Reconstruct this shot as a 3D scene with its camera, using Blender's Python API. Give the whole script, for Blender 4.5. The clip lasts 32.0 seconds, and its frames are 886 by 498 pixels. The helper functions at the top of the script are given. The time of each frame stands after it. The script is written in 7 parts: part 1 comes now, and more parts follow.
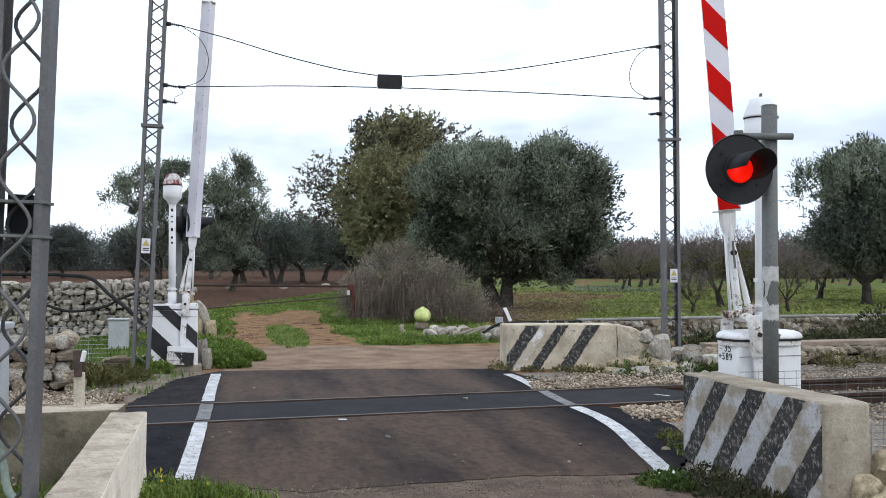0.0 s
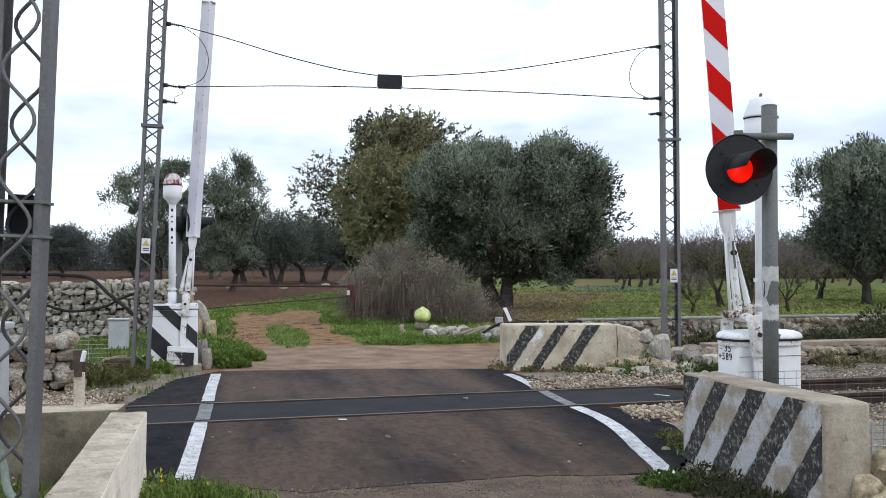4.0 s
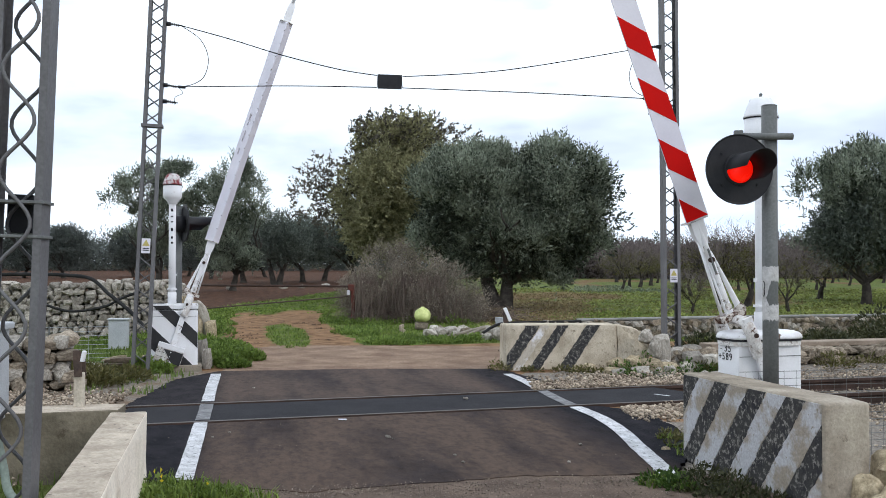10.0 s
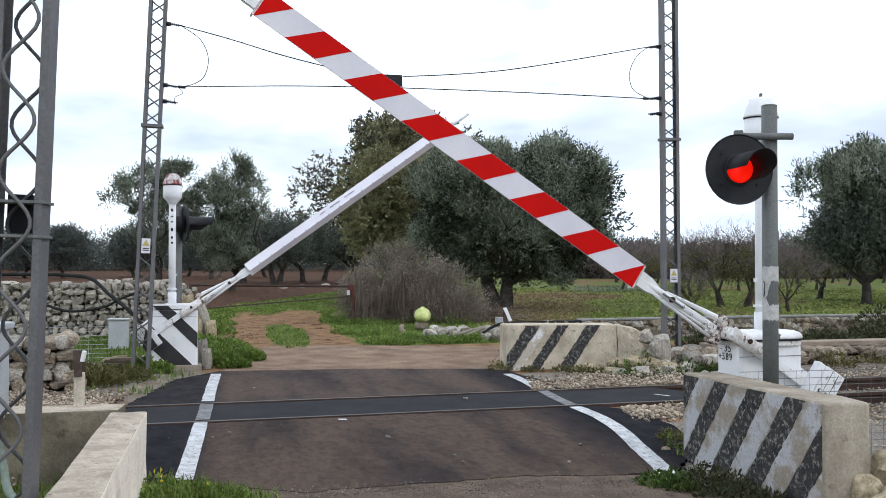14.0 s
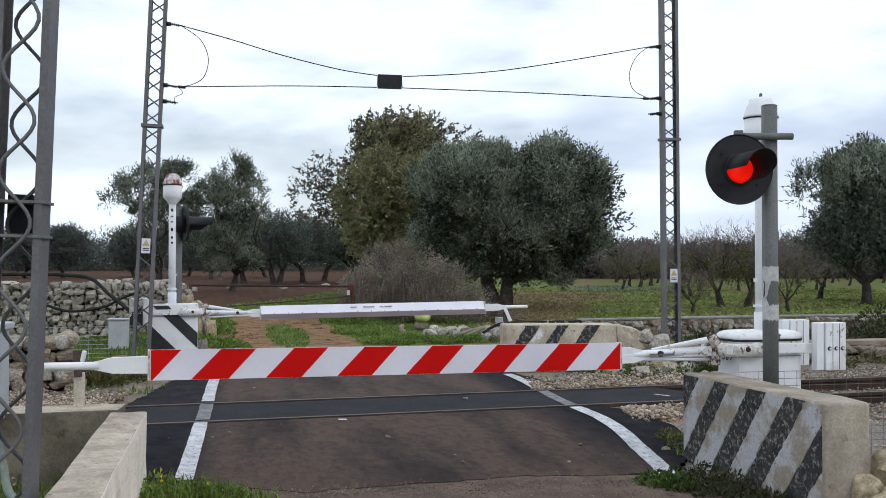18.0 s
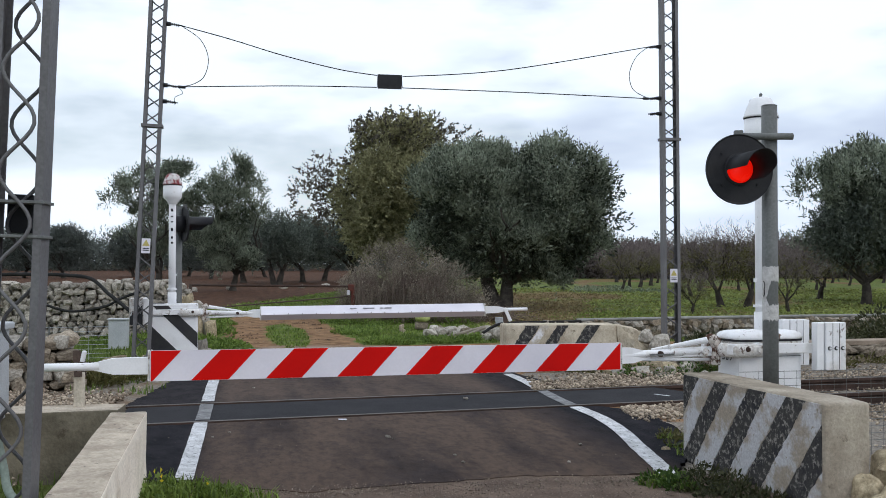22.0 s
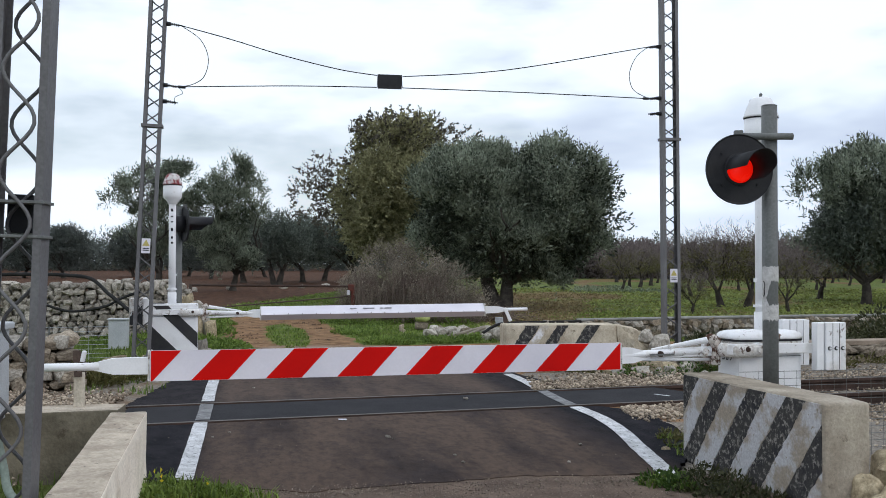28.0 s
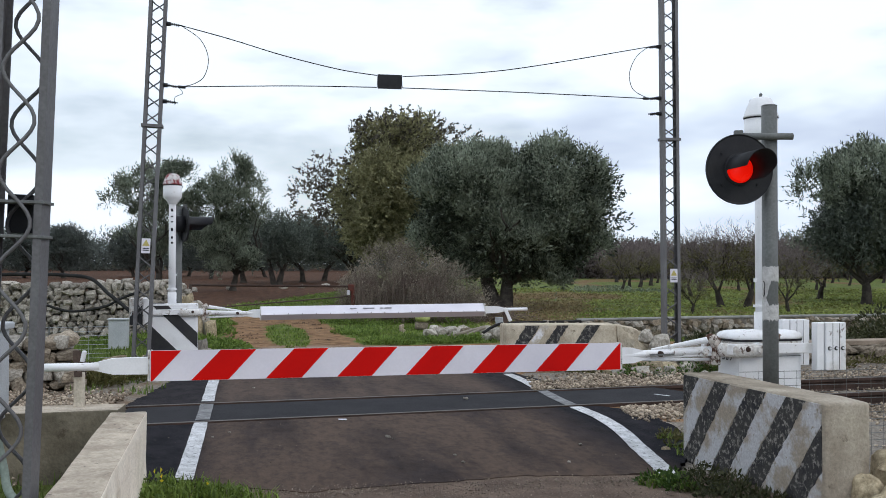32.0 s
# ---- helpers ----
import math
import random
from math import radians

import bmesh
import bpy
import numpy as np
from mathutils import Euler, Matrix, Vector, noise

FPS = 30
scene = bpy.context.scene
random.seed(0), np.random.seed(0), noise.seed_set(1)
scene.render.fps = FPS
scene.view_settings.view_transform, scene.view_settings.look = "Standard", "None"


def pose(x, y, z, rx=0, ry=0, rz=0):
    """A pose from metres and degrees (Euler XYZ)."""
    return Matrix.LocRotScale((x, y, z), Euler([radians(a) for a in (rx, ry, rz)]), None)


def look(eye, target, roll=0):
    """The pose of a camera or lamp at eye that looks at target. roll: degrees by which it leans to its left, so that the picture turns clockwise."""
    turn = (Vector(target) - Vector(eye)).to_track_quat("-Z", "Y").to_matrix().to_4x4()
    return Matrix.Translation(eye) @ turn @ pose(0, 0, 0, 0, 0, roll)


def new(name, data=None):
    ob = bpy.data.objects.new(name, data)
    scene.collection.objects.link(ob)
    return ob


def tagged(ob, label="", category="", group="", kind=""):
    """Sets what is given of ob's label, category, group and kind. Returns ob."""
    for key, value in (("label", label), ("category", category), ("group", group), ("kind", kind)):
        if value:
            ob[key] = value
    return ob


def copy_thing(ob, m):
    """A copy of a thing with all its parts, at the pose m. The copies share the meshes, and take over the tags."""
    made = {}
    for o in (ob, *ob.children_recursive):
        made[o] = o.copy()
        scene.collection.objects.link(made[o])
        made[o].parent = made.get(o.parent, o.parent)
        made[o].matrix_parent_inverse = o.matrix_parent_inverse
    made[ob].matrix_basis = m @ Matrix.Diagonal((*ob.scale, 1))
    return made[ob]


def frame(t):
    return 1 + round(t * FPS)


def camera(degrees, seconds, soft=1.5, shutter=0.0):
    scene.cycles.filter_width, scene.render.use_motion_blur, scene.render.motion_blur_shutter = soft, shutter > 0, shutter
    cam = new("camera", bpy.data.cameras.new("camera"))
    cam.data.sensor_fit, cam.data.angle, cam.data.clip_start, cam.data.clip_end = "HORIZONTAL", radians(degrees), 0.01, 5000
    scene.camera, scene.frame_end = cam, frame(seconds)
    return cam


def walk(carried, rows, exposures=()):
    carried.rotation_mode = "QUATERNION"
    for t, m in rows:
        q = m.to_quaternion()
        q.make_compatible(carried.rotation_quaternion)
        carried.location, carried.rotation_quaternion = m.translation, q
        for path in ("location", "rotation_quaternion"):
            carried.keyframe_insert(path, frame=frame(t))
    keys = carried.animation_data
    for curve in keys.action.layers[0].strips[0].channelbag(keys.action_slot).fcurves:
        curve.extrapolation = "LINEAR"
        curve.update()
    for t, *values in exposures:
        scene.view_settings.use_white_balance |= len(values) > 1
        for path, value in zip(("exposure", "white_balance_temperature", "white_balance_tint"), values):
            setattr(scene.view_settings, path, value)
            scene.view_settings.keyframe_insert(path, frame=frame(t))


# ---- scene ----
# A railway level crossing on a country lane: the camera stands on the lane and does not move.
EYE = (0.0, 0.0, 1.57)
cam = camera(47.1, 32.0, soft=0.9)
STAND = look(EYE, (0.0, 100.0, 1.57 + 1.889), 0.0)
walk(cam, [(0.0, STAND), (32.0, STAND)], exposures=[(0.0, -0.10), (14.3, -0.10), (16.3, -0.38), (32.0, -0.38)])

# ---- sky and sun: bright, thinly overcast afternoon ----
SUN_EL, SUN_AZ = radians(33), radians(120)
world = bpy.data.worlds.new("sky")
scene.world = world
world.use_nodes = True
wn, wl = world.node_tree.nodes, world.node_tree.links
wn.clear()
w_out, w_bg = wn.new("ShaderNodeOutputWorld"), wn.new("ShaderNodeBackground")
w_sky = wn.new("ShaderNodeTexSky")
w_sky.sky_type, w_sky.sun_disc = "NISHITA", False
w_sky.sun_elevation, w_sky.sun_rotation = SUN_EL, SUN_AZ
w_co, w_map = wn.new("ShaderNodeTexCoord"), wn.new("ShaderNodeMapping")
w_map.inputs["Scale"].default_value = (1.0, 1.0, 3.2)
w_map.inputs["Location"].default_value = (2.3, 0.4, 0.35)
w_n1, w_n2 = wn.new("ShaderNodeTexNoise"), wn.new("ShaderNodeTexNoise")
w_n1.inputs["Scale"].default_value, w_n1.inputs["Detail"].default_value = 2.6, 7.0
w_n2.inputs["Scale"].default_value, w_n2.inputs["Detail"].default_value = 3.6, 4.5
w_r1, w_r2 = wn.new("ShaderNodeValToRGB"), wn.new("ShaderNodeValToRGB")
w_r1.color_ramp.elements[0].position, w_r1.color_ramp.elements[1].position = 0.22, 0.46
w_r2.color_ramp.elements[0].position, w_r2.color_ramp.elements[1].position = 0.27, 0.60
w_r2.color_ramp.elements[0].color = (6.6, 7.7, 10.2, 1)
w_r2.color_ramp.elements[1].color = (12.9, 14.3, 16.0, 1)
w_mid = w_r2.color_ramp.elements.new(0.45)
w_mid.color = (9.5, 10.9, 13.0, 1)
w_mix = wn.new("ShaderNodeMix")
w_mix.data_type = "RGBA"
wl.new(w_co.outputs["Generated"], w_map.inputs["Vector"])
wl.new(w_map.outputs["Vector"], w_n1.inputs["Vector"])
wl.new(w_map.outputs["Vector"], w_n2.inputs["Vector"])
wl.new(w_n1.outputs["Fac"], w_r1.inputs["Fac"])
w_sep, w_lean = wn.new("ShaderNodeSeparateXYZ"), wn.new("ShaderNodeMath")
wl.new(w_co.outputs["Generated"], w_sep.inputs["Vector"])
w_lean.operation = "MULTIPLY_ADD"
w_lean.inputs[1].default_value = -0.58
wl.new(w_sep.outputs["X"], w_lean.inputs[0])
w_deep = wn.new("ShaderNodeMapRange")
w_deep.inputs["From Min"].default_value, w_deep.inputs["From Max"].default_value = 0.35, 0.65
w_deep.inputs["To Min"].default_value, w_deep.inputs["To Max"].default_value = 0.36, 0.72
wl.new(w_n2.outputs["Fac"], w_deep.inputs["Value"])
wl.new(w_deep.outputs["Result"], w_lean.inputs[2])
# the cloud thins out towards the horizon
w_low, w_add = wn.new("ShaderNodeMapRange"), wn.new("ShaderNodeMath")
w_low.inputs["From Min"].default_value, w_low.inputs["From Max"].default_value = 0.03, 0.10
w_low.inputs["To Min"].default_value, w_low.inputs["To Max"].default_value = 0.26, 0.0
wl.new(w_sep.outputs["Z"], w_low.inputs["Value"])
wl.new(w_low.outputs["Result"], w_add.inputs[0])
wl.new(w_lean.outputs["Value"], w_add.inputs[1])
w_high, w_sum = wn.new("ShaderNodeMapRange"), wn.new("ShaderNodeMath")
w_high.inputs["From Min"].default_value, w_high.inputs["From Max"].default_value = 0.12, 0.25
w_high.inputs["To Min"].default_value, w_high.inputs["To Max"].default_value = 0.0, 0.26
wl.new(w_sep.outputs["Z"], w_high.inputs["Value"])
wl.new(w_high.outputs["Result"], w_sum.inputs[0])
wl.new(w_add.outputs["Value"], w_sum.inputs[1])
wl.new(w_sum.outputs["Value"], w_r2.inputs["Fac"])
wl.new(w_r1.outputs["Color"], w_mix.inputs["Factor"])
wl.new(w_sky.outputs["Color"], w_mix.inputs["A"])
wl.new(w_r2.outputs["Color"], w_mix.inputs["B"])
# an overcast sky is brighter overhead than at the horizon
w_top, w_lift = wn.new("ShaderNodeMapRange"), wn.new("ShaderNodeVectorMath")
w_top.inputs["From Min"].default_value, w_top.inputs["From Max"].default_value = 0.30, 0.95
w_top.inputs["To Min"].default_value, w_top.inputs["To Max"].default_value = 1.0, 1.12
wl.new(w_sep.outputs["Z"], w_top.inputs["Value"])
w_lift.operation = "SCALE"
wl.new(w_mix.outputs["Result"], w_lift.inputs[0])
wl.new(w_top.outputs["Result"], w_lift.inputs["Scale"])
wl.new(w_lift.outputs["Vector"], w_bg.inputs["Color"])
w_bg.inputs["Strength"].default_value = 0.1
wl.new(w_bg.outputs["Background"], w_out.inputs["Surface"])

sun_data = bpy.data.lights.new("sun", "SUN")
sun_data.energy, sun_data.angle, sun_data.color = 1.0, radians(20), (1.0, 0.94, 0.86)
sun = new("sun", sun_data)
_d = Vector((math.sin(SUN_AZ) * math.cos(SUN_EL), math.cos(SUN_AZ) * math.cos(SUN_EL), math.sin(SUN_EL)))
sun.matrix_world = look(_d * 60, (0, 0, 0))


# ---- materials ----
def mat(name, base, other=None, rough=0.8, scale=4.0, fine=70.0, bump=0.25, metal=0.0, rnd=0.0, span=(0.38, 0.66),
        speck=None, speck_at=0.68, speck_scale=25.0, coat=0.0, glow=0.0, grain=0.18):
    """A surface with stains at one scale, grain at another, fine relief, and an optional speck colour (rust, lichen, grit)."""
    m = bpy.data.materials.new(name)
    m.use_nodes = True
    n, l = m.node_tree.nodes, m.node_tree.links
    b = n["Principled BSDF"]
    tc = n.new("ShaderNodeTexCoord")
    n1, n2 = n.new("ShaderNodeTexNoise"), n.new("ShaderNodeTexNoise")
    n1.inputs["Scale"].default_value, n1.inputs["Detail"].default_value, n1.inputs["Roughness"].default_value = scale, 6, 0.6
    n2.inputs["Scale"].default_value, n2.inputs["Detail"].default_value = fine, 4
    l.new(tc.outputs["Object"], n1.inputs["Vector"])
    l.new(tc.outputs["Object"], n2.inputs["Vector"])
    other = other or tuple(c * 0.6 for c in base)
    r1 = n.new("ShaderNodeValToRGB")
    r1.color_ramp.elements[0].position, r1.color_ramp.elements[1].position = span
    r1.color_ramp.elements[0].color, r1.color_ramp.elements[1].color = (*other, 1), (*base, 1)
    l.new(n1.outputs["Fac"], r1.inputs["Fac"])
    col = r1.outputs["Color"]
    if speck:
        n3 = n.new("ShaderNodeTexNoise")
        n3.inputs["Scale"].default_value, n3.inputs["Detail"].default_value, n3.inputs["Roughness"].default_value = speck_scale, 8, 0.75
        l.new(tc.outputs["Object"], n3.inputs["Vector"])
        r3 = n.new("ShaderNodeValToRGB")
        r3.color_ramp.elements[0].position, r3.color_ramp.elements[1].position = speck_at - 0.035, speck_at + 0.035
        l.new(n3.outputs["Fac"], r3.inputs["Fac"])
        mx = n.new("ShaderNodeMix")
        mx.data_type = "RGBA"
        l.new(r3.outputs["Color"], mx.inputs["Factor"])
        l.new(col, mx.inputs["A"])
        mx.inputs["B"].default_value = (*speck, 1)
        col = mx.outputs["Result"]
    g = n.new("ShaderNodeMapRange")
    g.inputs["From Min"].default_value, g.inputs["From Max"].default_value = 0.25, 0.75
    g.inputs["To Min"].default_value, g.inputs["To Max"].default_value = 1 - grain, 1 + grain
    l.new(n2.outputs["Fac"], g.inputs["Value"])
    hsv = n.new("ShaderNodeHueSaturation")
    l.new(col, hsv.inputs["Color"])
    val = g.outputs["Result"]
    if rnd:
        info = n.new("ShaderNodeObjectInfo")
        mr = n.new("ShaderNodeMapRange")
        mr.inputs["To Min"].default_value, mr.inputs["To Max"].default_value = 1 - rnd, 1 + rnd
        l.new(info.outputs["Random"], mr.inputs["Value"])
        mu = n.new("ShaderNodeMath")
        mu.operation = "MULTIPLY"
        l.new(val, mu.inputs[0])
        l.new(mr.outputs["Result"], mu.inputs[1])
        val = mu.outputs["Value"]
    l.new(val, hsv.inputs["Value"])
    l.new(hsv.outputs["Color"], b.inputs["Base Color"])
    rr = n.new("ShaderNodeMapRange")
    rr.inputs["To Min"].default_value, rr.inputs["To Max"].default_value = max(rough - 0.12, 0.05), min(rough + 0.12, 1)
    l.new(n1.outputs["Fac"], rr.inputs["Value"])
    l.new(rr.outputs["Result"], b.inputs["Roughness"])
    b.inputs["Metallic"].default_value = metal
    b.inputs["Specular IOR Level"].default_value = 0.12 if rough > 0.7 else 0.3
    b.inputs["Coat Weight"].default_value = coat
    if bump:
        bp = n.new("ShaderNodeBump")
        bp.inputs["Strength"].default_value, bp.inputs["Distance"].default_value = bump, 0.6 / fine
        l.new(n2.outputs["Fac"], bp.inputs["Height"])
        l.new(bp.outputs["Normal"], b.inputs["Normal"])
    if glow:
        b.inputs["Emission Color"].default_value = (*base, 1)
        b.inputs["Emission Strength"].default_value = glow
    return m


def leaf_mat(name, low, high, back=0.35, rough=0.55, clump=1.6, size=0.9):
    """Leaves or blades that differ one by one, partly letting light through."""
    m = bpy.data.materials.new(name)
    m.use_nodes = True
    n, l = m.node_tree.nodes, m.node_tree.links
    b, out = n["Principled BSDF"], n["Material Output"]
    geo, ramp = n.new("ShaderNodeNewGeometry"), n.new("ShaderNodeValToRGB")
    ramp.color_ramp.elements[0].color, ramp.color_ramp.elements[1].color = (*low, 1), (*high, 1)
    tc, nz = n.new("ShaderNodeTexCoord"), n.new("ShaderNodeTexNoise")
    nz.inputs["Scale"].default_value, nz.inputs["Detail"].default_value = size, 3
    l.new(tc.outputs["Object"], nz.inputs["Vector"])
    ad = n.new("ShaderNodeMath")
    ad.operation = "MULTIPLY_ADD"
    l.new(nz.outputs["Fac"], ad.inputs[0])
    ad.inputs[1].default_value, ad.inputs[2].default_value = clump, -clump / 2
    a2 = n.new("ShaderNodeMath")
    l.new(ad.outputs["Value"], a2.inputs[0])
    l.new(geo.outputs["Random Per Island"], a2.inputs[1])
    l.new(a2.outputs["Value"], ramp.inputs["Fac"])
    l.new(ramp.outputs["Color"], b.inputs["Base Color"])
    b.inputs["Roughness"].default_value = rough
    b.inputs["Specular IOR Level"].default_value = 0.25
    tr, mx = n.new("ShaderNodeBsdfTranslucent"), n.new("ShaderNodeMixShader")
    l.new(ramp.outputs["Color"], tr.inputs["Color"])
    mx.inputs["Fac"].default_value = back
    l.new(b.outputs["BSDF"], mx.inputs[1])
    l.new(tr.outputs["BSDF"], mx.inputs[2])
    l.new(mx.outputs["Shader"], out.inputs["Surface"])
    return m


